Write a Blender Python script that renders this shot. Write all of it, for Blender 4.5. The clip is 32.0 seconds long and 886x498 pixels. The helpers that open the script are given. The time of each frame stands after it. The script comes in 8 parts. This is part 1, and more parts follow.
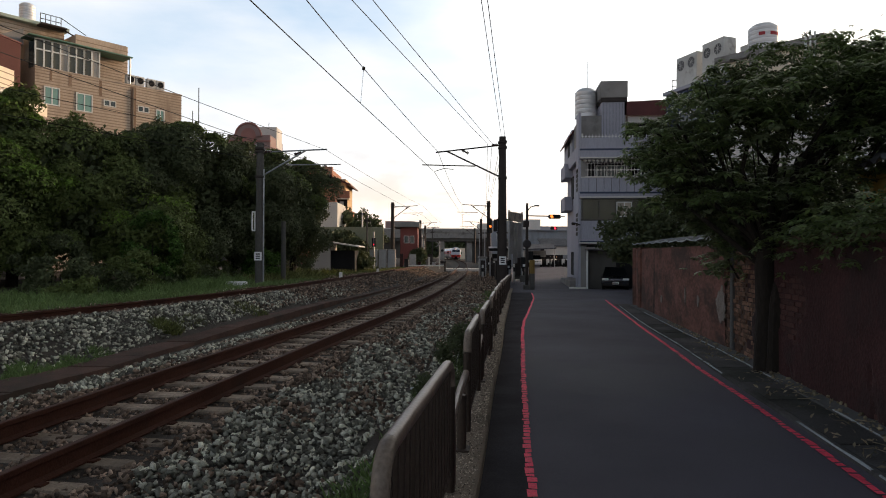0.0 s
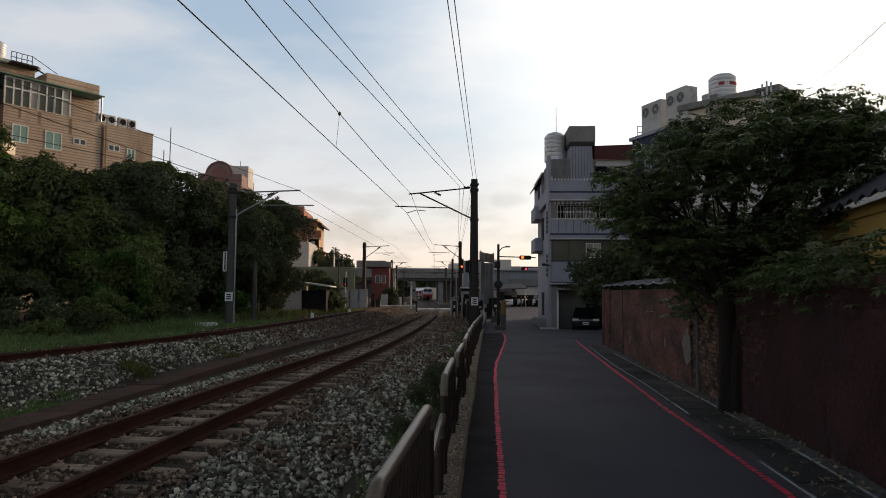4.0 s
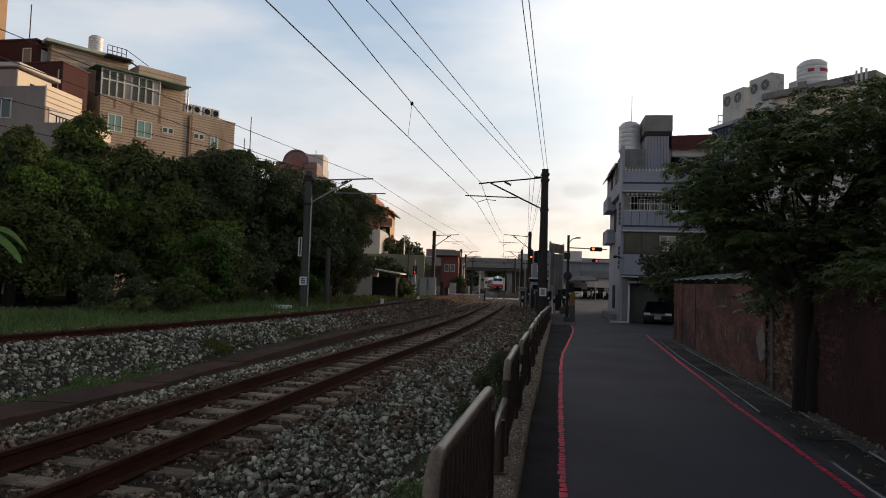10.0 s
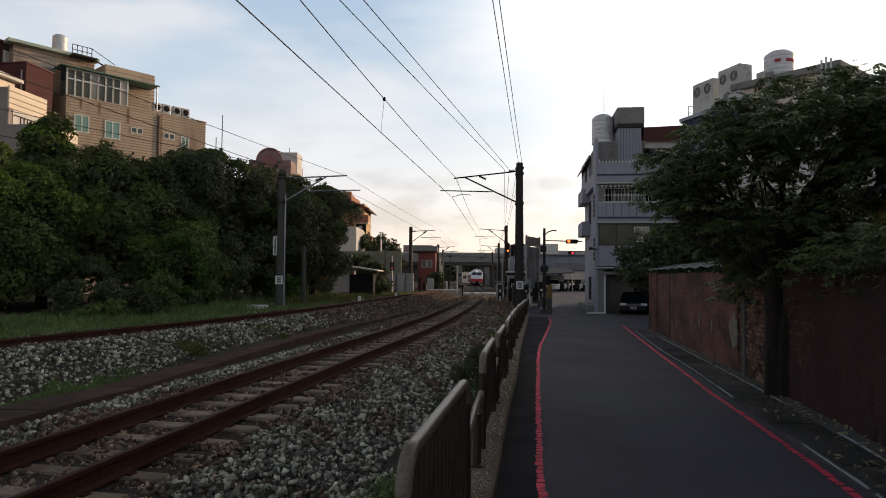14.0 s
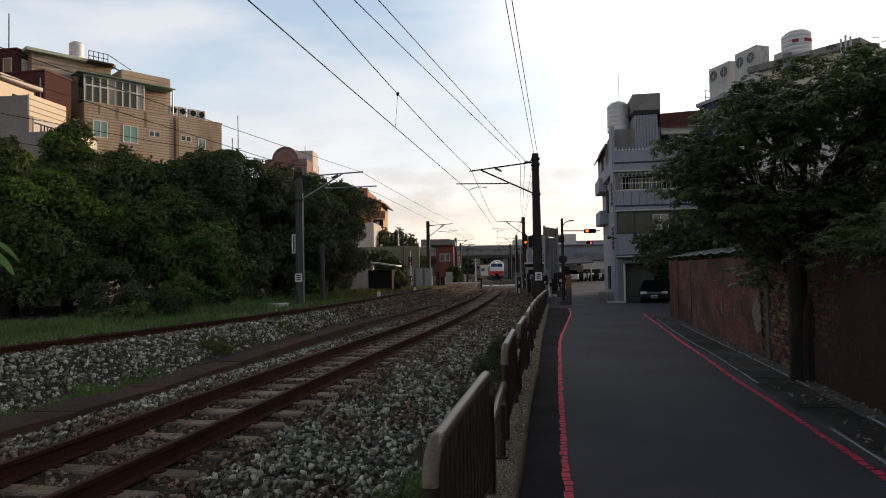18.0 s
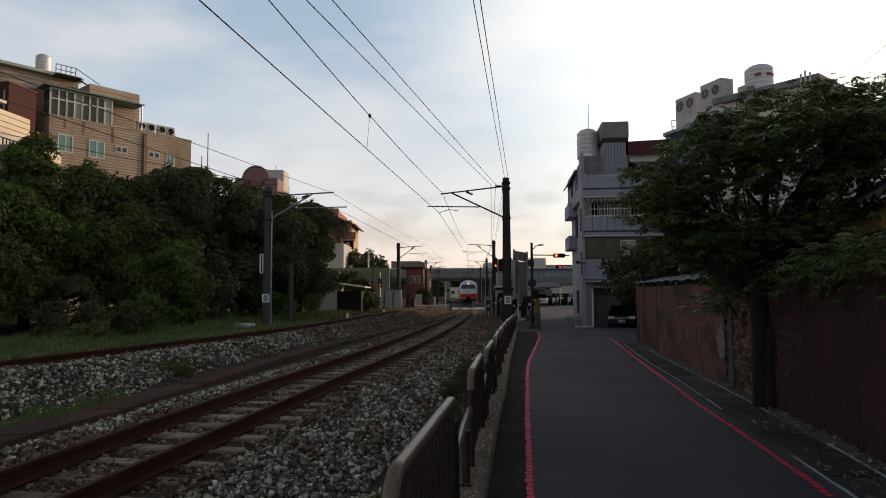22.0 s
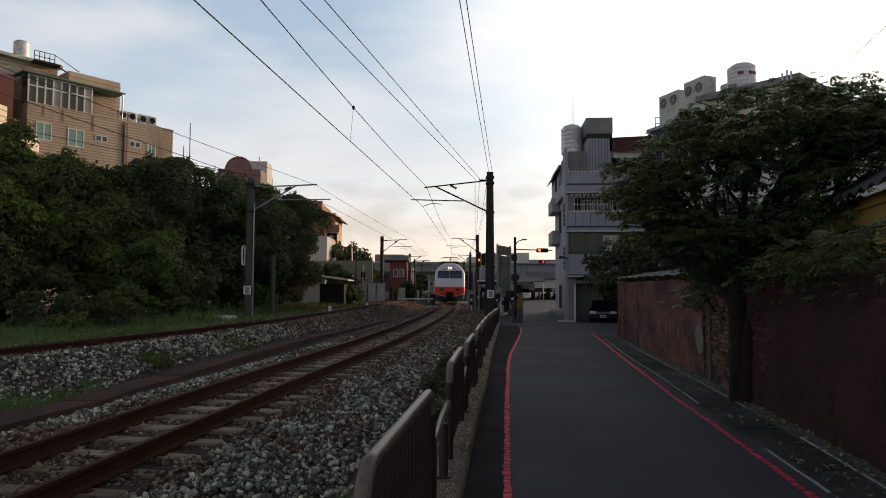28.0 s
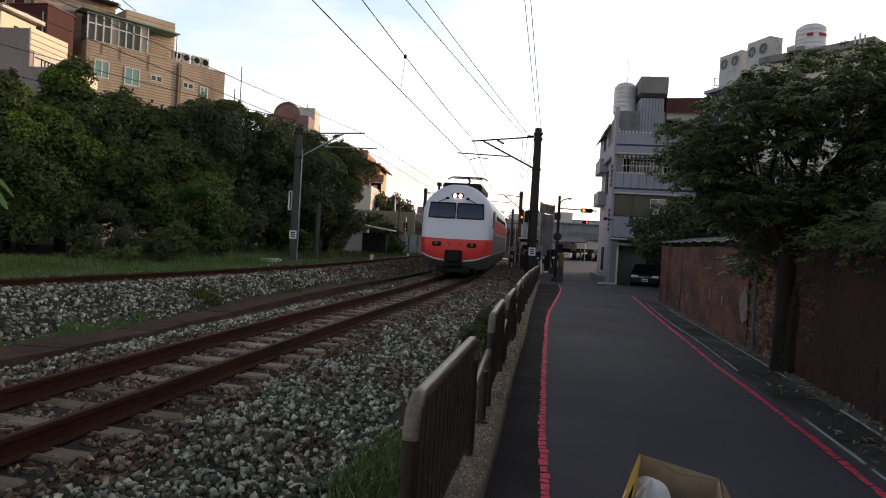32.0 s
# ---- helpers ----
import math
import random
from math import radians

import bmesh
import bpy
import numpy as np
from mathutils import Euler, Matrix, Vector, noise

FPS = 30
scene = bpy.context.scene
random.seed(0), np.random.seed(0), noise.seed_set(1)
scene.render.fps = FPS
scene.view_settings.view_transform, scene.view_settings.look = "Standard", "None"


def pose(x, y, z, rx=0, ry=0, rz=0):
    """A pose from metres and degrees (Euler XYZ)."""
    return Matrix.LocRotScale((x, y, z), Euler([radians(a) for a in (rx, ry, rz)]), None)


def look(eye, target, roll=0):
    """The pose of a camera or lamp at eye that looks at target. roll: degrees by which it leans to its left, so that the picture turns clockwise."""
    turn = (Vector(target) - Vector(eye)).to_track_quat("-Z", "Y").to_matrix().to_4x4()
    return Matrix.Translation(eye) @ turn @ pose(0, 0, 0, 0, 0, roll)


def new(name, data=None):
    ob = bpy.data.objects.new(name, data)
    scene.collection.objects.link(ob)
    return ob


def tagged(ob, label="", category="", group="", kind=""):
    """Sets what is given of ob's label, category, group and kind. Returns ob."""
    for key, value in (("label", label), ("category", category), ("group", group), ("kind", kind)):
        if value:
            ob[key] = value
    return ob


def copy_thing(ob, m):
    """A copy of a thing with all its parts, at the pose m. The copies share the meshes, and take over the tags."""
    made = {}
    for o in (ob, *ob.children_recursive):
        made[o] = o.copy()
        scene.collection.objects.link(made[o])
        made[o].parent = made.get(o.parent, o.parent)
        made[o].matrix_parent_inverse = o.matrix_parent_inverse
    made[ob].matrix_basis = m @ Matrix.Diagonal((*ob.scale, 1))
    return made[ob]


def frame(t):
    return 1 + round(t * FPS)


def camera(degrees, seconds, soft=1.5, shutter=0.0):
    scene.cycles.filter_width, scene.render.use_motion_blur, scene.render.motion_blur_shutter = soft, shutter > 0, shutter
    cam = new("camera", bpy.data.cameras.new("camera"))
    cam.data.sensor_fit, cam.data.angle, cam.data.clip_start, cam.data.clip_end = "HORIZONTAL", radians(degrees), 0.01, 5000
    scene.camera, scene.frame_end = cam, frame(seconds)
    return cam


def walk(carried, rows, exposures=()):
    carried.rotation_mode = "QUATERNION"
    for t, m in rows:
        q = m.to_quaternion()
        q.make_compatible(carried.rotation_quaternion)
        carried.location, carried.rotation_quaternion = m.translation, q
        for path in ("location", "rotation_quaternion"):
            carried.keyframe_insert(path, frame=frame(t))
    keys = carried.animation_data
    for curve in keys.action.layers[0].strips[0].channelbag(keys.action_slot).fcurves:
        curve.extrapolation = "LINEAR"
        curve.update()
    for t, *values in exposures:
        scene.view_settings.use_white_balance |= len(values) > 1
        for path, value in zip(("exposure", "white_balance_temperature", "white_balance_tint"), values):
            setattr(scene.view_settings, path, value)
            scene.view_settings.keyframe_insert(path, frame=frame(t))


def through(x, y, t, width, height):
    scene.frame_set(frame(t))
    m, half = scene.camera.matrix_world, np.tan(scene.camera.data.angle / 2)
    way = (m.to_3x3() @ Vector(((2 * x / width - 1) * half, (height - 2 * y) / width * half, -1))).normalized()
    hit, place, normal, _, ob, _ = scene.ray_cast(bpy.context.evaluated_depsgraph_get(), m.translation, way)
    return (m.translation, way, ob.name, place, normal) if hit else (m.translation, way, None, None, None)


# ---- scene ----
cam = camera(68.4, 32.0, soft=1.0)
PATH = [
    (0, (-0.002, 0.337, 1.53), (0.035, 2.336, 1.541), 0.3),
    (0.5, (0.001, 0.321, 1.531), (0.004, 2.32, 1.552), 1.2),
    (1, (0.007, 0.308, 1.532), (0.026, 2.308, 1.574), 1.4),
    (1.5, (0.005, 0.325, 1.533), (0.035, 2.325, 1.574), 0.8),
    (2, (-0.009, 0.318, 1.537), (-0.017, 2.318, 1.572), -1.6),
    (2.5, (-0.061, 0.326, 1.558), (0.089, 2.315, 1.709), -0.8),
    (3, (-0.079, 0.244, 1.564), (0.013, 2.239, 1.665), -0.3),
    (3.5, (-0.054, 0.171, 1.585), (0.047, 2.164, 1.724), 0.2),
    (5.5, (-0.109, 0.017, 1.586), (0.082, 2.005, 1.68), -0.7),
    (6, (-0.092, 0.018, 1.577), (0.099, 2.006, 1.676), -1.0),
    (6.5, (-0.091, 0.006, 1.579), (0.148, 1.99, 1.651), -0.3),
    (7, (-0.106, 0.013, 1.579), (0.145, 1.996, 1.652), -0.2),
    (7.5, (-0.116, 0.015, 1.569), (0.235, 1.978, 1.722), 0.5),
    (8, (-0.065, -0.059, 1.571), (-0.046, 1.933, 1.743), 0.7),
    (8.5, (-0.026, -0.059, 1.56), (-0.107, 1.929, 1.767), -0.3),
    (9, (-0.02, -0.039, 1.557), (-0.061, 1.954, 1.716), -0.3),
    (9.5, (-0.027, 0.021, 1.558), (-0.09, 2.015, 1.7), 0.1),
    (10, (-0.037, -0.037, 1.561), (-0.125, 1.958, 1.657), 1.9),
    (10.5, (-0.036, -0.046, 1.56), (-0.106, 1.951, 1.641), 1.6),
    (11, (-0.034, -0.035, 1.552), (-0.094, 1.963, 1.621), 1.2),
    (11.5, (-0.024, -0.025, 1.556), (-0.085, 1.973, 1.617), 1.0),
    (12, (-0.018, -0.026, 1.558), (-0.077, 1.972, 1.602), -0.0),
    (12.5, (-0.008, -0.012, 1.556), (-0.015, 1.987, 1.613), 0.1),
    (13, (0.0, -0.001, 1.55), (0.0, 1.999, 1.604), -0.0),
    (13.5, (0.0, -0.02, 1.552), (-0.017, 1.978, 1.629), 0.2),
    (14, (-0.001, -0.017, 1.552), (-0.019, 1.981, 1.636), 0.5),
    (14.5, (0.001, -0.007, 1.551), (-0.014, 1.992, 1.63), 0.2),
    (16.5, (0.008, -0.013, 1.544), (-0.01, 1.985, 1.617), -0.3),
    (17, (0.005, -0.014, 1.548), (-0.019, 1.984, 1.618), 0.0),
    (17.5, (0.006, -0.021, 1.552), (-0.014, 1.978, 1.628), 0.1),
    (18, (-0.009, -0.024, 1.545), (-0.081, 1.974, 1.61), -1.1),
    (18.5, (-0.009, -0.097, 1.571), (-0.198, 1.89, 1.694), -1.7),
    (19, (-0.009, -0.172, 1.583), (-0.122, 1.819, 1.741), -1.8),
    (19.5, (-0.004, -0.023, 1.563), (-0.001, 1.97, 1.725), -0.4),
    (20, (0.004, 0.013, 1.559), (0.057, 2.008, 1.7), -0.4),
    (20.5, (0.009, 0.018, 1.558), (0.057, 2.012, 1.702), -0.6),
    (21, (0.012, 0.026, 1.553), (0.066, 2.021, 1.677), -0.5),
    (21.5, (0.014, 0.002, 1.555), (0.058, 1.997, 1.692), -0.7),
    (22, (0.015, 0.011, 1.554), (0.034, 2.007, 1.686), -0.3),
    (22.5, (0.008, -0.002, 1.551), (0.013, 1.994, 1.678), -0.0),
    (23, (0.014, 0.011, 1.549), (0.03, 2.007, 1.671), 0.6),
    (23.5, (0.017, 0.02, 1.55), (0.057, 2.017, 1.659), 1.1),
    (24, (0.015, 0.006, 1.548), (0.036, 2.003, 1.653), 1.2),
    (24.5, (0.021, 0.011, 1.548), (0.035, 2.008, 1.652), 1.1),
    (26.5, (0.024, -0.001, 1.552), (0.055, 1.995, 1.658), 0.6),
    (27, (0.029, -0.002, 1.545), (0.077, 1.993, 1.669), 0.5),
    (27.5, (0.041, 0.021, 1.547), (0.115, 2.016, 1.661), 0.5),
    (28, (0.047, 0.019, 1.548), (0.115, 2.015, 1.661), 0.2),
    (28.5, (0.028, -0.003, 1.543), (0.066, 1.994, 1.646), 0.6),
    (29, (0.05, 0.03, 1.539), (0.127, 2.028, 1.605), 0.3),
    (29.5, (0.06, 0.073, 1.526), (0.306, 2.058, 1.539), -0.0),
    (30, (0.042, 0.024, 1.509), (0.162, 2.02, 1.477), 1.7),
    (30.5, (0.016, -0.028, 1.525), (0.038, 1.972, 1.525), 2.1),
    (31, (-0.013, -0.035, 1.523), (-0.039, 1.964, 1.535), 1.9),
    (31.5, (-0.015, -0.058, 1.525), (-0.075, 1.941, 1.527), 3.1),
    (32, (-0.01, -0.062, 1.514), (-0.064, 1.937, 1.484), 3.3),
]
walk(cam, [(t, look(eye, target, roll)) for t, eye, target, roll in PATH], exposures=[(0, 0.2, 6800, 10), (1, 0.1, 6800, 10), (2, 0, 6800, 10), (3, -0.3, 6800, 10), (6, -0.2, 6800, 10), (7, -0.2, 6800, 10), (8, -0.4, 6800, 10), (9, -0.4, 6800, 10), (10, -0.2, 6800, 10), (11, -0.15, 6800, 10), (13, -0.1, 6800, 10), (14, -0.1, 6800, 10), (17, -0.1, 6800, 10), (18, -0.05, 6800, 10), (19, -0.2, 6800, 10), (20, -0.3, 6800, 10), (21, -0.3, 6800, 10), (22, -0.3, 6800, 10), (23, -0.3, 6800, 10), (24, -0.2, 6800, 10), (27, -0.2, 6800, 10), (28, -0.2, 6800, 10), (29, -0.15, 6800, 10), (30, 0.15, 6800, 10), (31, 0.25, 6800, 10), (32, 0.35, 6800, 10)])

# ---- sky and sun ----
SUN = Vector((0.80, 0.56, 0.17)).normalized()
world = bpy.data.worlds.new("sky")
scene.world = world
world.use_nodes = True


def sky_nodes():
    nt = world.node_tree
    nt.nodes.clear()
    add = nt.nodes.new
    link = nt.links.new
    out, bg = add("ShaderNodeOutputWorld"), add("ShaderNodeBackground")
    link(bg.outputs[0], out.inputs[0])
    tc, sep = add("ShaderNodeTexCoord"), add("ShaderNodeSeparateXYZ")
    link(tc.outputs["Generated"], sep.inputs[0])
    ramp = add("ShaderNodeValToRGB")
    link(sep.outputs["Z"], ramp.inputs[0])
    stops = [(0.0, (0.86, 0.69, 0.67)), (0.06, (0.89, 0.73, 0.735)), (0.14, (0.745, 0.70, 0.755)), (0.24, (0.535, 0.62, 0.735)), (0.37, (0.405, 0.525, 0.685)), (0.7, (0.30, 0.40, 0.58))]
    ramp.color_ramp.elements[0].position, ramp.color_ramp.elements[1].position = 0.0, stops[-1][0]
    ramp.color_ramp.elements[0].color, ramp.color_ramp.elements[1].color = (*stops[0][1], 1), (*stops[-1][1], 1)
    for at, c in stops[1:-1]:
        ramp.color_ramp.elements.new(at).color = (*c, 1)
    # thin bright cloud towards the hidden sun
    dot = add("ShaderNodeVectorMath")
    dot.operation = "DOT_PRODUCT"
    dot.inputs[1].default_value = Vector((0.61, 0.57, 0.55)).normalized()
    link(tc.outputs["Generated"], dot.inputs[0])
    glow = add("ShaderNodeMapRange")
    glow.inputs["From Min"].default_value, glow.inputs["From Max"].default_value = 0.65, 1.0
    glow.interpolation_type = "SMOOTHSTEP"
    link(dot.outputs["Value"], glow.inputs[0])
    mapping = add("ShaderNodeMapping")
    mapping.inputs["Scale"].default_value = (2.0, 2.0, 6.5)
    link(tc.outputs["Generated"], mapping.inputs[0])
    noise_big = add("ShaderNodeTexNoise")
    noise_big.inputs["Scale"].default_value, noise_big.inputs["Detail"].default_value = 1.7, 6.0
    link(mapping.outputs[0], noise_big.inputs["Vector"])
    cloud = add("ShaderNodeMapRange")
    cloud.inputs["From Min"].default_value, cloud.inputs["From Max"].default_value = 0.40, 0.66
    cloud.inputs["To Max"].default_value = 0.75
    link(noise_big.outputs[0], cloud.inputs[0])
    lit = add("ShaderNodeMix")
    lit.data_type = "RGBA"
    link(cloud.outputs[0], lit.inputs[0])
    link(ramp.outputs[0], lit.inputs[6])
    lit.inputs[7].default_value = (0.81, 0.80, 0.83, 1)
    # low grey-mauve cloud banks
    low = add("ShaderNodeTexNoise")
    low.inputs["Scale"].default_value, low.inputs["Detail"].default_value = 3.1, 5.0
    mapping2 = add("ShaderNodeMapping")
    mapping2.inputs["Scale"].default_value, mapping2.inputs["Location"].default_value = (2.2, 2.2, 7.0), (3.1, 0.4, 0.2)
    link(tc.outputs["Generated"], mapping2.inputs[0])
    link(mapping2.outputs[0], low.inputs["Vector"])
    bank = add("ShaderNodeMapRange")
    bank.inputs["From Min"].default_value, bank.inputs["From Max"].default_value, bank.inputs["To Max"].default_value = 0.50, 0.66, 0.85
    link(low.outputs[0], bank.inputs[0])
    height = add("ShaderNodeMapRange")
    height.inputs["From Min"].default_value, height.inputs["From Max"].default_value = 0.26, 0.10
    link(sep.outputs["Z"], height.inputs[0])
    both = add("ShaderNodeMath")
    both.operation = "MULTIPLY"
    link(bank.outputs[0], both.inputs[0])
    link(height.outputs[0], both.inputs[1])
    banked = add("ShaderNodeMix")
    banked.data_type = "RGBA"
    link(both.outputs[0], banked.inputs[0])
    link(lit.outputs[2], banked.inputs[6])
    banked.inputs[7].default_value = (0.55, 0.50, 0.53, 1)
    # two small clouds of their own, one grey, one lit from below
    shaded = banked.outputs[2]
    for way, size, tone, most in (((0.165, 0.976, 0.140), (0.040, 0.040, 0.0135), (0.50, 0.47, 0.50), 0.75), ((-0.085, 0.990, 0.092), (0.075, 0.075, 0.034), (0.56, 0.48, 0.47), 0.6)):
        off = add("ShaderNodeVectorMath")
        off.operation = "SUBTRACT"
        off.inputs[1].default_value = way
        link(tc.outputs["Generated"], off.inputs[0])
        wide = add("ShaderNodeVectorMath")
        wide.operation = "DIVIDE"
        wide.inputs[1].default_value = size
        link(off.outputs[0], wide.inputs[0])
        far = add("ShaderNodeVectorMath")
        far.operation = "LENGTH"
        link(wide.outputs[0], far.inputs[0])
        ragged = add("ShaderNodeTexNoise")
        ragged.inputs["Scale"].default_value, ragged.inputs["Detail"].default_value = 26.0, 5.0
        link(tc.outputs["Generated"], ragged.inputs["Vector"])
        edge = add("ShaderNodeMath")
        edge.operation = "MULTIPLY_ADD"
        edge.inputs[1].default_value = 1.5
        link(ragged.outputs[0], edge.inputs[0])
        link(far.outputs["Value"], edge.inputs[2])
        dense = add("ShaderNodeMapRange")
        dense.interpolation_type = "SMOOTHSTEP"
        dense.inputs["From Min"].default_value, dense.inputs["From Max"].default_value, dense.inputs["To Max"].default_value = 1.9, 1.0, most
        link(edge.outputs[0], dense.inputs[0])
        blend = add("ShaderNodeMix")
        blend.data_type = "RGBA"
        link(dense.outputs[0], blend.inputs[0])
        link(shaded, blend.inputs[6])
        blend.inputs[7].default_value = (*tone, 1)
        shaded = blend.outputs[2]
    bright = add("ShaderNodeMix")
    bright.data_type = "RGBA"
    link(glow.outputs[0], bright.inputs[0])
    link(shaded, bright.inputs[6])
    bright.inputs[7].default_value = (1.55, 1.50, 1.42, 1)
    sky = add("ShaderNodeTexSky")
    sky.sky_type, sky.sun_disc = "NISHITA", False
    sky.sun_elevation, sky.sun_rotation = math.asin(SUN.z), math.atan2(SUN.x, SUN.y)
    scaled = add("ShaderNodeVectorMath")
    scaled.operation = "SCALE"
    scaled.inputs["Scale"].default_value = 0.06
    link(sky.outputs[0], scaled.inputs[0])
    total = add("ShaderNodeVectorMath")
    link(bright.outputs[2], total.inputs[0])
    link(scaled.outputs[0], total.inputs[1])
    # dusk: the sky dims overhead and behind
    dim = add("ShaderNodeMapRange")
    dim.interpolation_type = "SMOOTHSTEP"
    dim.inputs["From Min"].default_value, dim.inputs["From Max"].default_value = 0.42, 0.80
    dim.inputs["To Min"].default_value, dim.inputs["To Max"].default_value = 1.0, 0.16
    link(sep.outputs["Z"], dim.inputs[0])
    back = add("ShaderNodeMapRange")
    back.interpolation_type = "SMOOTHSTEP"
    back.inputs["From Min"].default_value, back.inputs["From Max"].default_value = 0.55, -0.45
    back.inputs["To Min"].default_value, back.inputs["To Max"].default_value = 1.0, 0.72
    link(sep.outputs["Y"], back.inputs[0])
    fade = add("ShaderNodeMath")
    fade.operation = "MULTIPLY"
    link(dim.outputs[0], fade.inputs[0])
    link(back.outputs[0], fade.inputs[1])
    faded = add("ShaderNodeVectorMath")
    faded.operation = "SCALE"
    link(total.outputs[0], faded.inputs[0])
    link(fade.outputs[0], faded.inputs["Scale"])
    link(faded.outputs[0], bg.inputs[0])
    bg.inputs[1].default_value = 1.0


sky_nodes()
sun = new("sun", bpy.data.lights.new("sun", "SUN"))
sun.data.energy, sun.data.angle, sun.data.color = 3.0, radians(4.0), (1.0, 0.70, 0.46)
sun.matrix_world = look((0, 0, 40), Vector((0, 0, 40)) - SUN)


# ---- materials ----
def mat(name, col, rough=0.8, metal=0.0, scale=1.5, var=0.25, fine=40.0, bump=0.15, stain=None, stain_at=0.55, stain_amount=0.8, rand=0.0, island=0.0, spec=0.18, emit=0.0, stretch=(1, 1, 1), skew=0.0):
    m = bpy.data.materials.new(name)
    m.use_nodes = True
    nt = m.node_tree
    add, link = nt.nodes.new, nt.links.new
    p = nt.nodes["Principled BSDF"]
    p.inputs["Roughness"].default_value, p.inputs["Metallic"].default_value = rough, metal
    p.inputs["Specular IOR Level"].default_value = spec
    tc = add("ShaderNodeTexCoord")
    mp = add("ShaderNodeMapping")
    mp.inputs["Scale"].default_value = stretch
    link(tc.outputs["Object"], mp.inputs[0])
    n1, n2 = add("ShaderNodeTexNoise"), add("ShaderNodeTexNoise")
    n1.inputs["Scale"].default_value, n1.inputs["Detail"].default_value = scale, 6.0
    n2.inputs["Scale"].default_value, n2.inputs["Detail"].default_value = fine, 4.0
    link(mp.outputs[0], n1.inputs["Vector"])
    link(mp.outputs[0], n2.inputs["Vector"])
    mean = add("ShaderNodeMath")
    mean.operation = "ADD"
    link(n1.outputs[0], mean.inputs[0])
    link(n2.outputs[0], mean.inputs[1])
    r = add("ShaderNodeMapRange")
    r.inputs["From Min"].default_value, r.inputs["From Max"].default_value = 0.65, 1.35
    r.inputs["To Min"].default_value, r.inputs["To Max"].default_value = 1 - var, 1 + var
    link(mean.outputs[0], r.inputs[0])
    value = r.outputs[0]
    if rand or island:
        src = add("ShaderNodeNewGeometry").outputs["Random Per Island"] if island else add("ShaderNodeObjectInfo").outputs["Random"]
        k = add("ShaderNodeMapRange")
        k.inputs["To Min"].default_value, k.inputs["To Max"].default_value = 1 - (rand or island), 1 + (rand or island)
        if skew:
            # few light pieces among many dark ones
            w = add("ShaderNodeMath")
            w.operation = "POWER"
            w.inputs[1].default_value = skew
            link(src, w.inputs[0])
            src = w.outputs[0]
            k.inputs["To Min"].default_value, k.inputs["To Max"].default_value = 0.26, 2.15
        link(src, k.inputs[0])
        x = add("ShaderNodeMath")
        x.operation = "MULTIPLY"
        link(value, x.inputs[0])
        link(k.outputs[0], x.inputs[1])
        value = x.outputs[0]
    colour = add("ShaderNodeVectorMath")
    colour.operation = "SCALE"
    colour.inputs[0].default_value = col[:3]
    link(value, colour.inputs["Scale"])
    final = colour.outputs[0]
    if stain:
        n3 = add("ShaderNodeTexNoise")
        n3.inputs["Scale"].default_value, n3.inputs["Detail"].default_value, n3.inputs["Roughness"].default_value = scale * 0.7, 8.0, 0.65
        off = add("ShaderNodeVectorMath")
        off.inputs[1].default_value = (7.3, 2.1, 4.4)
        link(mp.outputs[0], off.inputs[0])
        link(off.outputs[0], n3.inputs["Vector"])
        s = add("ShaderNodeMapRange")
        s.inputs["From Min"].default_value, s.inputs["From Max"].default_value, s.inputs["To Max"].default_value = stain_at, stain_at + 0.12, stain_amount
        link(n3.outputs[0], s.inputs[0])
        mix = add("ShaderNodeMix")
        mix.data_type = "RGBA"
        link(s.outputs[0], mix.inputs[0])
        link(final, mix.inputs[6])
        mix.inputs[7].default_value = (*stain[:3], 1)
        final = mix.outputs[2]
    link(final, p.inputs["Base Color"])
    if bump:
        b = add("ShaderNodeBump")
        b.inputs["Strength"].default_value, b.inputs["Distance"].default_value = bump, 0.02
        link(n2.outputs[0], b.inputs["Height"])
        link(b.outputs[0], p.inputs["Normal"])
    if emit:
        p.inputs["Emission Color"].default_value, p.inputs["Emission Strength"].default_value = (*col[:3], 1), emit
    return m


def leaf_mat(name, col, var=0.62, yellow=0.0, through=0.25):
    m = mat(name, col, rough=0.55, scale=0.6, var=0.3, fine=9.0, bump=0.0, island=var, spec=0.14, stain=(0.16, 0.14, 0.02) if yellow else None, stain_at=0.68, stain_amount=yellow)
    p = m.node_tree.nodes["Principled BSDF"]
    p.inputs["Transmission Weight"].default_value = 0.0
    p.inputs["Subsurface Weight"].default_value = 0.0
    nt = m.node_tree
    tr, mx = nt.nodes.new("ShaderNodeBsdfTranslucent"), nt.nodes.new("ShaderNodeMixShader")
    src = p.inputs["Base Color"].links[0].from_socket
    nt.links.new(src, tr.inputs[0])
    mx.inputs[0].default_value = through
    nt.links.new(p.outputs[0], mx.inputs[1])
    nt.links.new(tr.outputs[0], mx.inputs[2])
    nt.links.new(mx.outputs[0], nt.nodes["Material Output"].inputs[0])
    return m


def glossy_leaf(m, rough, spec):
    p = m.node_tree.nodes["Principled BSDF"]
    p.inputs["Roughness"].default_value, p.inputs["Specular IOR Level"].default_value = rough, spec
    return m


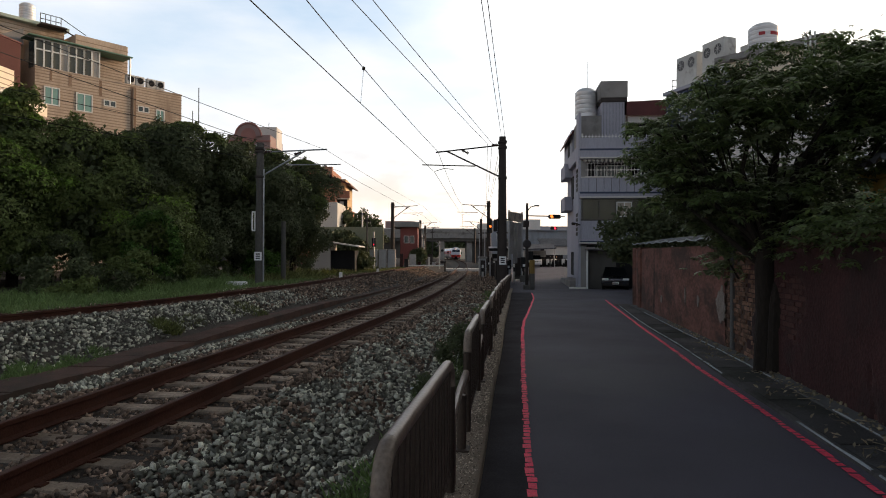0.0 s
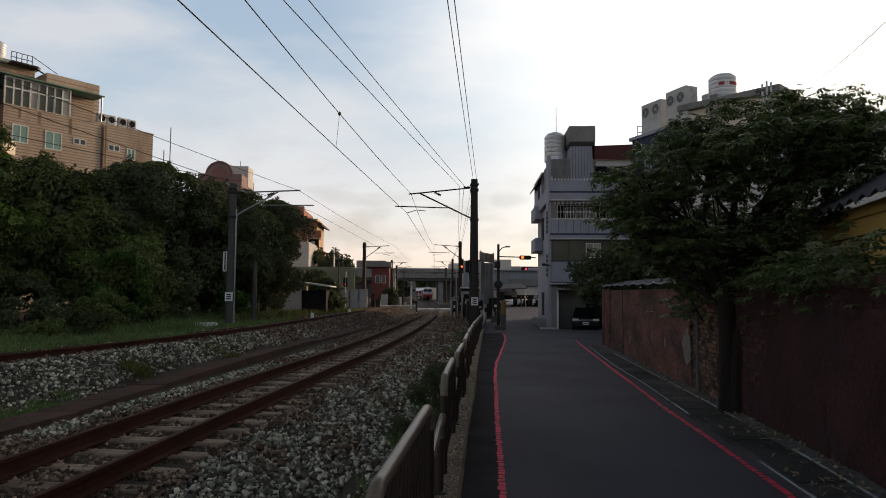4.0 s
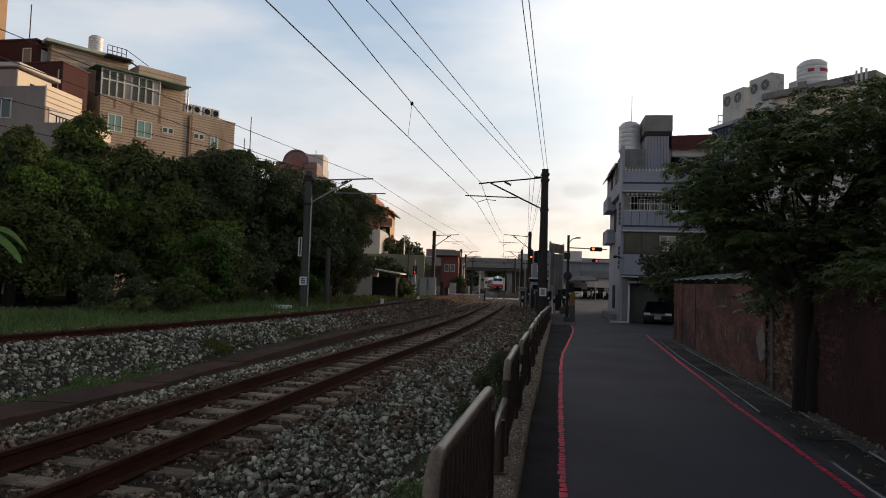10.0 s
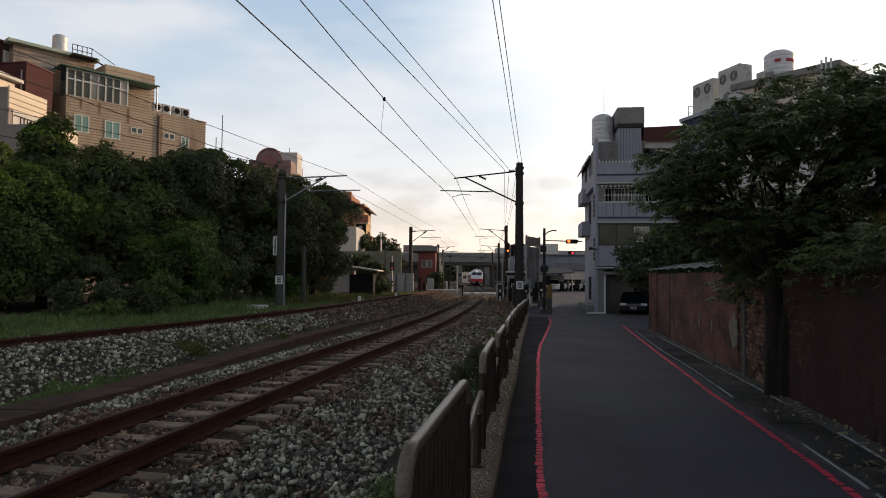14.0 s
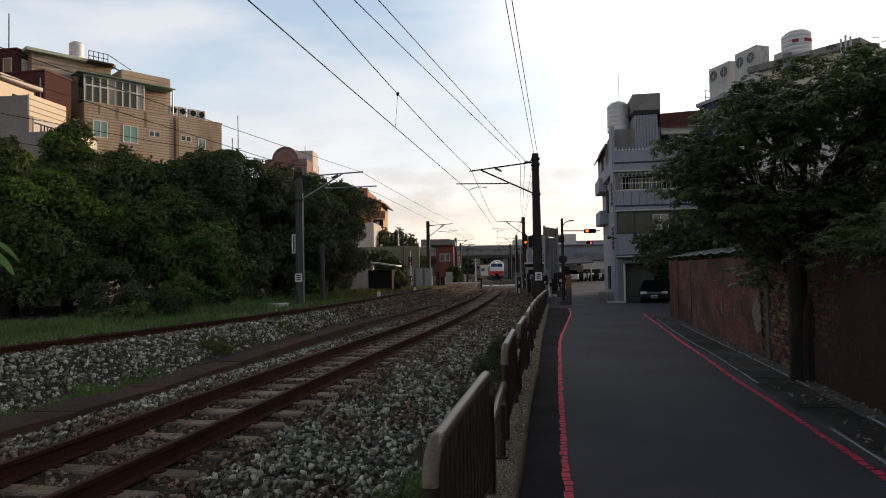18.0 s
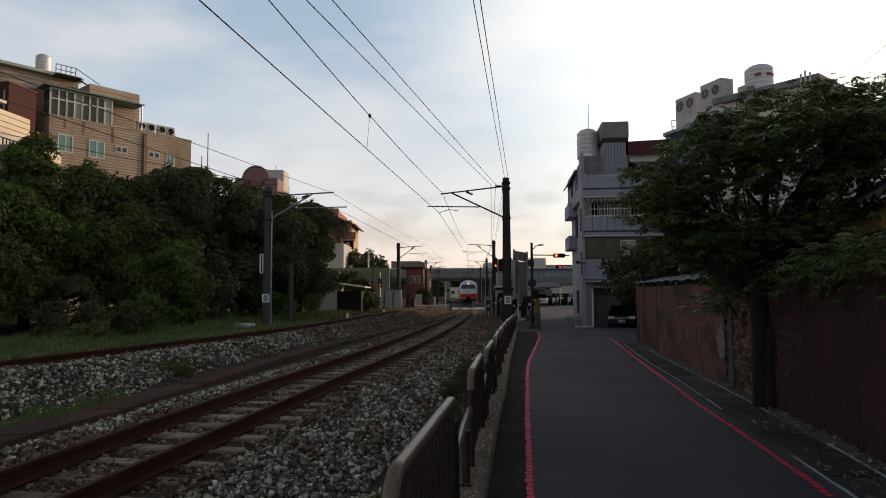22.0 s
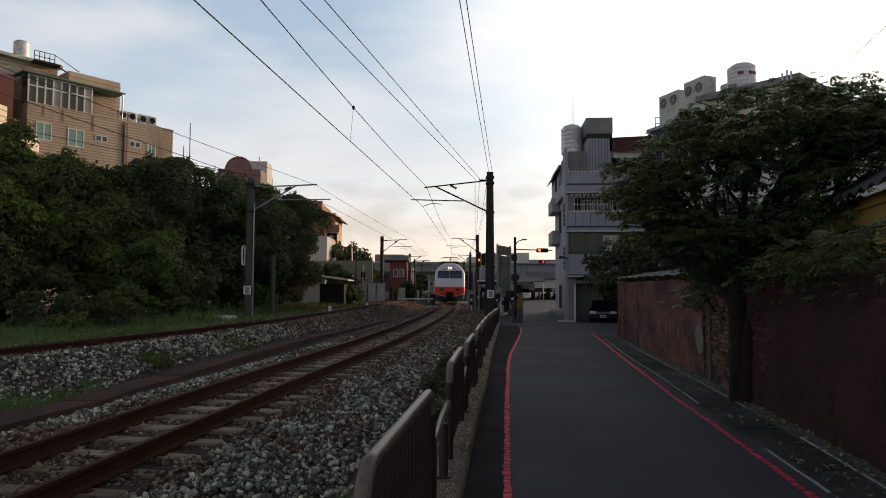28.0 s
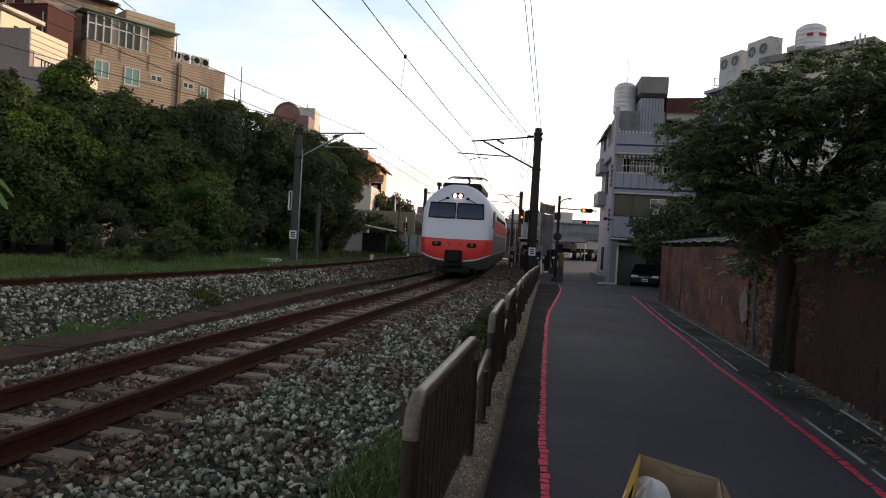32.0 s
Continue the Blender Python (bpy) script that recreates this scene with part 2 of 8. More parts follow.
M = dict(
    asphalt=mat("asphalt", (0.087, 0.082, 0.101), 0.82, scale=0.5, var=0.36, fine=120, bump=0.5, stain=(0.097, 0.094, 0.104), stain_at=0.52, stain_amount=0.6),
    red_paint=mat("red_paint", (0.86, 0.085, 0.145), 0.7, scale=5, var=0.3, fine=70, bump=0.2, stain=(0.14, 0.04, 0.055), stain_at=0.68),
    aggregate=mat("exposed_aggregate", (0.25, 0.20, 0.155), 0.9, scale=2, var=0.35, fine=150, bump=0.8, stain=(0.09, 0.075, 0.06)),
    kerb=mat("kerb_concrete", (0.10, 0.10, 0.10), 0.9, scale=1.5, var=0.3, fine=60, bump=0.3, stain=(0.06, 0.065, 0.055)),
    gutter=mat("gutter_concrete", (0.070, 0.068, 0.068), 0.9, scale=1.2, var=0.4, fine=50, bump=0.4, stain=(0.028, 0.030, 0.024), stain_at=0.5, rand=0.3),
    concrete=mat("concrete", (0.26, 0.25, 0.24), 0.9, scale=0.8, var=0.25, fine=30, bump=0.2, stain=(0.13, 0.12, 0.11)),
    grey_render=mat("grey_render", (0.36, 0.365, 0.425), 0.85, scale=0.5, var=0.16, fine=20, bump=0.1, stain=(0.19, 0.19, 0.225), stain_at=0.58, stretch=(1, 1, 0.2)),
    ballast_earth=mat("ballast_earth", (0.052, 0.044, 0.038), 0.95, scale=2, var=0.4, fine=28, bump=1.0, stain=(0.04, 0.03, 0.024)),
    stone=mat("ballast_stone", (0.355, 0.348, 0.285), 0.85, scale=9, var=0.3, fine=70, bump=0.5, island=0.72, skew=2.1, stain=(0.135, 0.10, 0.065), stain_at=0.6, stain_amount=0.75),
    stone_rusty=mat("rusty_ballast_stone", (0.225, 0.165, 0.125), 0.9, scale=9, var=0.3, fine=70, bump=0.5, island=0.55, skew=1.8, stain=(0.085, 0.05, 0.034), stain_at=0.5, stain_amount=0.7),
    rust=mat("rusty_rail_steel", (0.052, 0.018, 0.011), 0.85, 0.1, scale=2, var=0.35, fine=40, bump=0.3, stain=(0.028, 0.013, 0.010)),
    rail_head=mat("rail_head_steel", (0.060, 0.026, 0.018), 0.7, 0.2, scale=3, var=0.25, fine=50, bump=0.1),
    sleeper=mat("sleeper_concrete", (0.29, 0.23, 0.178), 0.9, scale=2.6, var=0.4, fine=40, bump=0.4, stain=(0.10, 0.068, 0.05), stain_at=0.52, rand=0.4),
    trough=mat("cable_trough_rusty_concrete", (0.080, 0.046, 0.037), 0.95, scale=1.6, var=0.45, fine=40, bump=0.5, stain=(0.045, 0.034, 0.027), stain_at=0.48, rand=0.03),
    earth=mat("soil", (0.065, 0.058, 0.042), 0.95, scale=0.7, var=0.4, fine=15, bump=0.8, stain=(0.035, 0.05, 0.022)),
    fence=mat("brown_fence_paint", (0.046, 0.032, 0.025), 0.5, 0.1, scale=3, var=0.3, fine=50, bump=0.15, stain=(0.075, 0.058, 0.048), stain_at=0.6, stain_amount=0.6, spec=0.3),
    fence_tube=mat("worn_fence_tube", (0.125, 0.085, 0.066), 0.38, 0.2, scale=4, var=0.3, fine=50, bump=0.15, stain=(0.09, 0.06, 0.045), spec=0.5),
    # pale bends: worn paint, with the highlight put into the colour as well
    fence_bend_pale=mat("fence_bend_wear_and_highlight", (0.20, 0.16, 0.13), 0.40, 0.1, scale=6, var=0.4, fine=60, bump=0.15, stain=(0.08, 0.058, 0.045), stain_at=0.5),
    mast=mat("mast_dark_steel", (0.045, 0.038, 0.035), 0.65, 0.3, scale=2, var=0.3, fine=30, bump=0.1),
    mast_concrete=mat("mast_weathered_concrete", (0.095, 0.09, 0.083), 0.9, scale=1, var=0.25, fine=30, bump=0.2, stain=(0.07, 0.065, 0.06), stretch=(1, 1, 0.3)),
    galv=mat("galvanised_steel", (0.34, 0.35, 0.36), 0.45, 0.7, scale=4, var=0.2, fine=40, bump=0.05),
    wire=mat("wire_dark", (0.02, 0.02, 0.022), 0.6, 0.4, scale=3, var=0.2, bump=0.0),
    insulator=mat("brown_insulator", (0.05, 0.022, 0.018), 0.25, scale=4, var=0.2, bump=0.0, spec=0.6),
    white=mat("white_paint", (0.74, 0.74, 0.73), 0.6, scale=1.2, var=0.10, fine=20, bump=0.05, stain=(0.45, 0.44, 0.42), stain_at=0.62, stain_amount=0.5),
    plate=mat("white_enamel_plate", (0.72, 0.73, 0.72), 0.4, scale=4, var=0.08, bump=0.0),
    black=mat("black_paint", (0.012, 0.012, 0.013), 0.5, scale=3, var=0.3, bump=0.05),
    yellow_paint=mat("yellow_paint", (0.22, 0.145, 0.045), 0.6, scale=3, var=0.25, bump=0.1, stain=(0.18, 0.13, 0.05)),
    # these two brick tones hold the shade under the tree
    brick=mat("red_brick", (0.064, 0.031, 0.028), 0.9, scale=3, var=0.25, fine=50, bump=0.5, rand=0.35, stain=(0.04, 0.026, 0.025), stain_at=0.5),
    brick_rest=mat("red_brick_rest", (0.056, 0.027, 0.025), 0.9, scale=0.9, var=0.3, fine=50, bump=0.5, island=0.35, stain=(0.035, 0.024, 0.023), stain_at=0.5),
    brick_pale=mat("weathered_ochre_brick", (0.155, 0.088, 0.060), 0.92, scale=14, var=0.5, fine=50, bump=0.7, island=0.5, stain=(0.055, 0.036, 0.030), stain_at=0.5, stain_amount=0.85),
    mortar=mat("wall_mortar", (0.088, 0.057, 0.047), 0.95, scale=9, var=0.45, fine=50, bump=0.7, stain=(0.05, 0.036, 0.032)),
    # plaster of the sunlit far half, the light in its lighter tone
    wall_plaster=mat("red_brown_wall_plaster", (0.150, 0.071, 0.056), 0.92, scale=2.8, var=0.5, fine=18, bump=0.5, stain=(0.055, 0.036, 0.031), stain_at=0.47, stain_amount=0.85, stretch=(1, 0.45, 1)),
    # near plaster, darkened in colour for the shade under the tree
    shaded_plaster=mat("tree_shaded_wall_plaster", (0.046, 0.020, 0.020), 0.92, scale=1.3, var=0.5, fine=26, bump=0.7, stain=(0.030, 0.021, 0.021), stain_at=0.5, stain_amount=0.85),
    old_asphalt=mat("old_dark_asphalt", (0.050, 0.047, 0.052), 0.95, scale=1.5, var=0.4, fine=90, bump=0.4, stain=(0.032, 0.030, 0.032), stain_at=0.5, stain_amount=0.6, spec=0.05),
    pebble=mat("kerb_pebble", (0.34, 0.285, 0.225), 0.85, scale=20, var=0.15, fine=60, bump=0.1, island=0.6, skew=1.6),
    # lighter leaf for lobe tops, the light on them in its colour
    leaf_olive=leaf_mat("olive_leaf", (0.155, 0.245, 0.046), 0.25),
    plaster_patch=mat("bare_plaster", (0.20, 0.175, 0.155), 0.92, scale=6, var=0.4, fine=40, bump=0.4, stain=(0.10, 0.075, 0.065), stain_at=0.52),
    yellow_wall=mat("ochre_wall_paint", (0.52, 0.36, 0.12), 0.85, scale=0.9, var=0.14, fine=25, bump=0.1, stain=(0.34, 0.24, 0.10), stain_at=0.6, stain_amount=0.6),
    roof_grey=mat("fibre_cement_roof", (0.085, 0.088, 0.10), 0.85, scale=1.5, var=0.3, fine=30, bump=0.2, stain=(0.045, 0.047, 0.05)),
    tan_tile=mat("tan_facade_tile", (0.46, 0.375, 0.295), 0.75, scale=0.55, var=0.18, fine=12, bump=0.05, stain=(0.17, 0.115, 0.085), stain_at=0.56, stain_amount=0.7, stretch=(1, 1, 0.22)),
    tan_stain=mat("brown_water_stain", (0.20, 0.135, 0.095), 0.85, scale=1.2, var=0.35, fine=20, bump=0.05, stain=(0.34, 0.26, 0.20), stain_at=0.52, stretch=(1, 1, 0.3)),
    tan_line=mat("facade_tile_joint", (0.28, 0.215, 0.16), 0.85, scale=1, var=0.2, bump=0.0),
    tan_wall=mat("tan_wall_tile", (0.40, 0.27, 0.17), 0.75, scale=0.5, var=0.12, fine=14, bump=0.05),
    maroon=mat("maroon_wall_tile", (0.072, 0.029, 0.029), 0.8, scale=0.6, var=0.2, fine=14, bump=0.05),
    cream=mat("cream_wall_tile", (0.72, 0.63, 0.50), 0.75, scale=0.5, var=0.10, fine=14, bump=0.05, stain=(0.50, 0.42, 0.33), stain_at=0.6, stain_amount=0.5),
    # front walls of the cream house, their shade put into the colour
    mauve=mat("shaded_cream_wall_tile", (0.33, 0.275, 0.26), 0.8, scale=0.6, var=0.16, fine=14, bump=0.05, stain=(0.17, 0.145, 0.14), stain_at=0.56, stain_amount=0.6, stretch=(1, 1, 0.4)),
    pale=mat("pale_wall_render", (0.58, 0.56, 0.53), 0.85, scale=0.5, var=0.12, fine=14, bump=0.05, stain=(0.38, 0.36, 0.34), stain_at=0.58, stain_amount=0.5),
    pink=mat("pink_brown_wall_tile", (0.27, 0.19, 0.18), 0.8, scale=0.4, var=0.12, fine=10, bump=0.05),
    orange_wall=mat("orange_brick_wall", (0.36, 0.175, 0.12), 0.8, scale=0.5, var=0.14, fine=12, bump=0.05),
    red_wall=mat("red_wall", (0.22, 0.072, 0.062), 0.8, scale=0.6, var=0.15, fine=12, bump=0.05),
    green_metal=mat("green_metal_eave", (0.13, 0.25, 0.19), 0.5, 0.1, scale=2, var=0.2, bump=0.05),
    blue_metal=mat("blue_sheet_metal", (0.055, 0.070, 0.115), 0.55, 0.15, scale=1, var=0.15, fine=20, bump=0.05),
    maroon_roof=mat("maroon_sheet_roof", (0.10, 0.035, 0.035), 0.6, scale=1, var=0.2, bump=0.05),
    frame_white=mat("white_window_frame", (0.62, 0.64, 0.62), 0.45, scale=3, var=0.08, bump=0.0),
    glass=mat("window_glass_dark", (0.035, 0.05, 0.05), 0.08, scale=0.7, var=0.3, bump=0.0, spec=0.6, rand=0.4),
    glass_green=mat("window_glass_green", (0.16, 0.30, 0.26), 0.12, scale=0.7, var=0.2, bump=0.0, spec=0.6),
    steel_tank=mat("stainless_tank", (0.70, 0.71, 0.73), 0.4, 0.25, scale=2, var=0.1, bump=0.05),
    tank_red=mat("tank_red_label", (0.36, 0.05, 0.055), 0.5, scale=3, var=0.1, bump=0.0),
    ac=mat("aircon_casing", (0.55, 0.55, 0.53), 0.6, scale=2, var=0.12, bump=0.05, stain=(0.28, 0.26, 0.24)),
    glass_olive=mat("olive_tinted_glass", (0.075, 0.075, 0.052), 0.2, scale=0.8, var=0.35, bump=0.0, spec=0.4),
    curtain_glass=mat("curtained_window_glass", (0.30, 0.265, 0.215), 0.15, scale=0.9, var=0.25, bump=0.0, spec=0.6, rand=0.3),
    edge_cement=mat("worn_cement_edge", (0.36, 0.40, 0.42), 0.9, scale=3, var=0.4, fine=40, bump=0.3, stain=(0.10, 0.105, 0.10), stain_at=0.54),
    sign_brown=mat("weathered_sign_brown", (0.36, 0.30, 0.245), 0.75, scale=2, var=0.3, fine=20, bump=0.1, stain=(0.10, 0.08, 0.065), stain_at=0.5),
    mirror_back=mat("traffic_mirror_back", (0.045, 0.04, 0.042), 0.5, scale=2, var=0.2, bump=0.05),
    fan=mat("grey_fan_blades", (0.13, 0.13, 0.135), 0.6, scale=3, var=0.2, bump=0.0),
    maroon_dull=mat("dull_red_gable_disc", (0.30, 0.15, 0.135), 0.8, scale=0.6, var=0.15, fine=12, bump=0.05),
    # ochre for the terrace wall, warm light put into the colour
    ochre_lit=mat("warm_lit_terrace_wall", (0.55, 0.38, 0.22), 0.8, scale=0.6, var=0.12, fine=12, bump=0.05),
    pale_green=mat("pale_green_sheet", (0.40, 0.47, 0.40), 0.6, scale=1, var=0.12, bump=0.05),
    shed_grey=mat("blue_grey_sheet", (0.26, 0.285, 0.32), 0.7, scale=0.5, var=0.2, fine=14, bump=0.05, stain=(0.16, 0.175, 0.19), stain_at=0.54, stretch=(1, 1, 0.3)),
    car_glass=mat("car_window_glass", (0.006, 0.008, 0.009), 0.12, scale=1, var=0.2, bump=0.0, spec=0.25),
    # near-black for openings, their shade put into the colour; also joints and lenses
    dark=mat("shade_and_gap_black", (0.02, 0.02, 0.022), 0.85, scale=1, var=0.3, bump=0.0),
    bark=mat("bark", (0.021, 0.017, 0.014), 0.95, scale=3, var=0.35, fine=30, bump=0.9, stretch=(1, 1, 0.3)),
    leaf=leaf_mat("banyan_leaf", (0.118, 0.152, 0.050), 0.2),
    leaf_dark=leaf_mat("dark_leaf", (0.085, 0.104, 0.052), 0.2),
    leaf_bright=leaf_mat("bright_leaf", (0.068, 0.13, 0.03)),
    leaf_right=glossy_leaf(leaf_mat("palmate_leaf", (0.112, 0.160, 0.056), 0.5, yellow=0.5, through=0.45), 0.34, 0.6),
    grass=leaf_mat("grass_blade", (0.135, 0.20, 0.072), 0.3),
    grass_dry=leaf_mat("dry_weed", (0.12, 0.135, 0.045)),
    banana=leaf_mat("banana_leaf", (0.12, 0.22, 0.06), 0.25),
    train_white=mat("train_white_paint", (0.80, 0.81, 0.90), 0.35, scale=0.8, var=0.05, fine=14, bump=0.0, spec=0.5, stain=(0.62, 0.62, 0.66), stain_at=0.62, stain_amount=0.4),
    train_orange=mat("train_orange_paint", (0.80, 0.048, 0.038), 0.4, scale=0.8, var=0.08, fine=14, bump=0.0, spec=0.5),
    train_grey=mat("train_grey_skirt", (0.105, 0.097, 0.095), 0.6, scale=1.2, var=0.2, fine=14, bump=0.05, stain=(0.06, 0.05, 0.045)),
    train_side=mat("train_side_brown", (0.19, 0.155, 0.14), 0.4, scale=0.8, var=0.1, fine=14, bump=0.0, spec=0.5),
    train_roof=mat("train_roof_grey", (0.20, 0.20, 0.21), 0.7, scale=1, var=0.2, fine=14, bump=0.05),
    train_glass=mat("train_window_glass", (0.026, 0.036, 0.075), 0.10, scale=0.7, var=0.2, bump=0.0, spec=0.5),
    headlight=mat("headlight_lens", (1.0, 0.56, 0.42), 0.3, var=0.0, bump=0.0, emit=4.0),
    amber=mat("amber_signal_lens", (1.0, 0.17, 0.03), 0.3, var=0.0, bump=0.0, emit=2.4),
    red_lamp=mat("red_signal_lens", (1.0, 0.03, 0.06), 0.3, var=0.0, bump=0.0, emit=3.0),
    car_paint=mat("black_car_paint", (0.014, 0.014, 0.017), 0.2, 0.2, scale=1, var=0.1, bump=0.0, spec=0.6),
    car_white=mat("white_car_paint", (0.7, 0.7, 0.7), 0.25, scale=1, var=0.05, bump=0.0, spec=0.6),
    rubber=mat("tyre_rubber", (0.02, 0.02, 0.02), 0.85, scale=4, var=0.2, bump=0.1),
    chrome=mat("chrome", (0.6, 0.6, 0.62), 0.15, 1.0, var=0.05, bump=0.0),
    carton=mat("brown_cardboard", (0.30, 0.215, 0.145), 0.85, scale=4, var=0.15, fine=40, bump=0.1),
    carton_yellow=mat("yellow_printed_cardboard", (0.48, 0.29, 0.05), 0.6, scale=4, var=0.12, fine=40, bump=0.1),
    bag=mat("translucent_plastic_bag", (0.72, 0.74, 0.78), 0.3, scale=5, var=0.15, fine=25, bump=0.5, spec=0.5),
    dead_leaf=mat("dead_leaf", (0.22, 0.185, 0.125), 0.85, scale=5, var=0.3, bump=0.0, island=0.5),
    green_wall=mat("green_grey_wall", (0.25, 0.255, 0.175), 0.85, scale=0.6, var=0.2, fine=12, bump=0.05),
)


# ---- mesh helpers ----
class Shape:
    """Collects vertices and faces of one mesh."""

    def __init__(self):
        self.v, self.f = [], []

    def put(self, verts, faces):
        k = len(self.v)
        self.v += [tuple(p) for p in verts]
        self.f += [tuple(i + k for i in face) for face in faces]
        return self

    def box(self, x0, x1, y0, y1, z0, z1, c=0.0, m=None):
        """A box, its edges cut by c, turned by m."""
        xs, ys, zs = sorted((x0, x1)), sorted((y0, y1)), sorted((z0, z1))
        c = min(c, 0.45 * min(xs[1] - xs[0], ys[1] - ys[0], zs[1] - zs[0]))
        if c <= 0:
            verts = [(x, y, z) for x in xs for y in ys for z in zs]
            faces = [(0, 1, 3, 2), (4, 6, 7, 5), (0, 4, 5, 1), (2, 3, 7, 6), (0, 2, 6, 4), (1, 5, 7, 3)]
        else:
            verts, at = [], {}
            lim = (xs, ys, zs)
            for i in range(8):
                bits = ((i >> 2) & 1, (i >> 1) & 1, i & 1)
                for a in range(3):
                    p = [lim[k][bits[k]] + (0 if k == a else (c if bits[k] == 0 else -c)) for k in range(3)]
                    at[(bits, a)] = len(verts)
                    verts.append(p)
            faces = []
            for a in range(3):
                b, d = (a + 1) % 3, (a + 2) % 3
                for s in (0, 1):
                    ring = []
                    for u, w in ((0, 0), (1, 0), (1, 1), (0, 1)):
                        bits = [0, 0, 0]
                        bits[a], bits[b], bits[d] = s, u, w
                        ring.append(at[(tuple(bits), a)])
                    faces.append(ring if s else ring[::-1])
                for u in (0, 1):
                    for w in (0, 1):
                        lo, hi = [0, 0, 0], [0, 0, 0]
                        lo[b], lo[d], hi[b], hi[d] = u, w, u, w
                        hi[a] = 1
                        lo, hi = tuple(lo), tuple(hi)
                        ring = [at[(lo, b)], at[(hi, b)], at[(hi, d)], at[(lo, d)]]
                        faces.append(ring if u == w else ring[::-1])
            for i in range(8):
                bits = ((i >> 2) & 1, (i >> 1) & 1, i & 1)
                ring = [at[(bits, 0)], at[(bits, 1)], at[(bits, 2)]]
                faces.append(ring if sum(bits) % 2 else ring[::-1])
        if m is not None:
            verts = [m @ Vector(p) for p in verts]
        return self.put(verts, faces)

    def tube(self, pts, r, n=8, r1=None, cap=True):
        """A round bar along points; r1: the radius at its end."""
        pts = [Vector(p) for p in pts]
        rings, up = [], None
        for i, p in enumerate(pts):
            way = (pts[min(i + 1, len(pts) - 1)] - pts[max(i - 1, 0)]).normalized()
            if up is None:
                up = way.orthogonal().normalized()
            up = (up - way * up.dot(way)).normalized()
            side = way.cross(up)
            rad = r if r1 is None else r + (r1 - r) * i / (len(pts) - 1)
            rings.append([p + rad * (math.cos(2 * math.pi * k / n) * up + math.sin(2 * math.pi * k / n) * side) for k in range(n)])
        faces = [(i * n + k, i * n + (k + 1) % n, (i + 1) * n + (k + 1) % n, (i + 1) * n + k) for i in range(len(pts) - 1) for k in range(n)]
        if cap:
            faces += [tuple(range(n))[::-1], tuple((len(pts) - 1) * n + k for k in range(n))]
        return self.put([p for ring in rings for p in ring], faces)

    def lathe(self, profile, n=16, at=(0, 0, 0)):
        """Turns a profile of (radius, height) round the upright axis."""
        verts = [(at[0] + r * math.cos(2 * math.pi * k / n), at[1] + r * math.sin(2 * math.pi * k / n), at[2] + z) for r, z in profile for k in range(n)]
        faces = [(i * n + k, i * n + (k + 1) % n, (i + 1) * n + (k + 1) % n, (i + 1) * n + k) for i in range(len(profile) - 1) for k in range(n)]
        faces += [tuple(range(n))[::-1], tuple((len(profile) - 1) * n + k for k in range(n))]
        return self.put(verts, faces)

    def grid(self, rows):
        """A sheet through rows of points."""
        n = len(rows[0])
        faces = [(i * n + k, i * n + k + 1, (i + 1) * n + k + 1, (i + 1) * n + k) for i in range(len(rows) - 1) for k in range(n - 1)]
        return self.put([p for row in rows for p in row], faces)

    def prism(self, poly, z0, z1):
        n = len(poly)
        verts = [(x, y, z0) for x, y in poly] + [(x, y, z1) for x, y in poly]
        faces = [(i, (i + 1) % n, n + (i + 1) % n, n + i) for i in range(n)] + [tuple(range(n))[::-1], tuple(range(n, 2 * n))]
        return self.put(verts, faces)

    def mesh(self, name, material, smooth=False):
        me = bpy.data.meshes.new(name)
        me.from_pydata(self.v, [], self.f)
        me.materials.append(material)
        if smooth:
            me.polygons.foreach_set("use_smooth", [True] * len(me.polygons))
            me.set_sharp_from_angle(angle=radians(40))
        me.update()
        return me


def part(name, shape, material, parent, label="", smooth=False):
    ob = new(name, shape.mesh(name, material, smooth) if isinstance(shape, Shape) else shape)
    ob.parent = parent
    if label:
        ob["label"] = label
    return ob


def thing(name, at, label, category, group="", kind="", turn=0.0):
    ob = new(name)
    ob.matrix_basis = pose(*at, 0, 0, turn)
    return tagged(ob, label, category, group, kind)


def solid(name, shape, material, label, category, kind="", group="", smooth=False, at=None, turn=0.0):
    ob = new(name, shape.mesh(name, material, smooth))
    if at is not None:
        ob.matrix_basis = pose(*at, 0, 0, turn)
    return tagged(ob, label, category, group, kind)


def arrays(name, verts, faces, material, smooth=False):
    """A mesh from arrays of vertices and equal-sided faces."""
    me = bpy.data.meshes.new(name)
    n, k = faces.shape
    me.vertices.add(len(verts))
    me.vertices.foreach_set("co", np.ascontiguousarray(verts, dtype=np.float32).ravel())
    me.loops.add(n * k)
    me.loops.foreach_set("vertex_index", np.ascontiguousarray(faces, dtype=np.int32).ravel())
    me.polygons.add(n)
    me.polygons.foreach_set("loop_start", np.arange(0, n * k, k, dtype=np.int32))
    me.polygons.foreach_set("loop_total", np.full(n, k, dtype=np.int32))
    me.materials.append(material)
    me.update(calc_edges=True)
    return me


rng = np.random.default_rng(7)


def unit(v):
    return v / np.maximum(np.linalg.norm(v, axis=-1, keepdims=True), 1e-9)


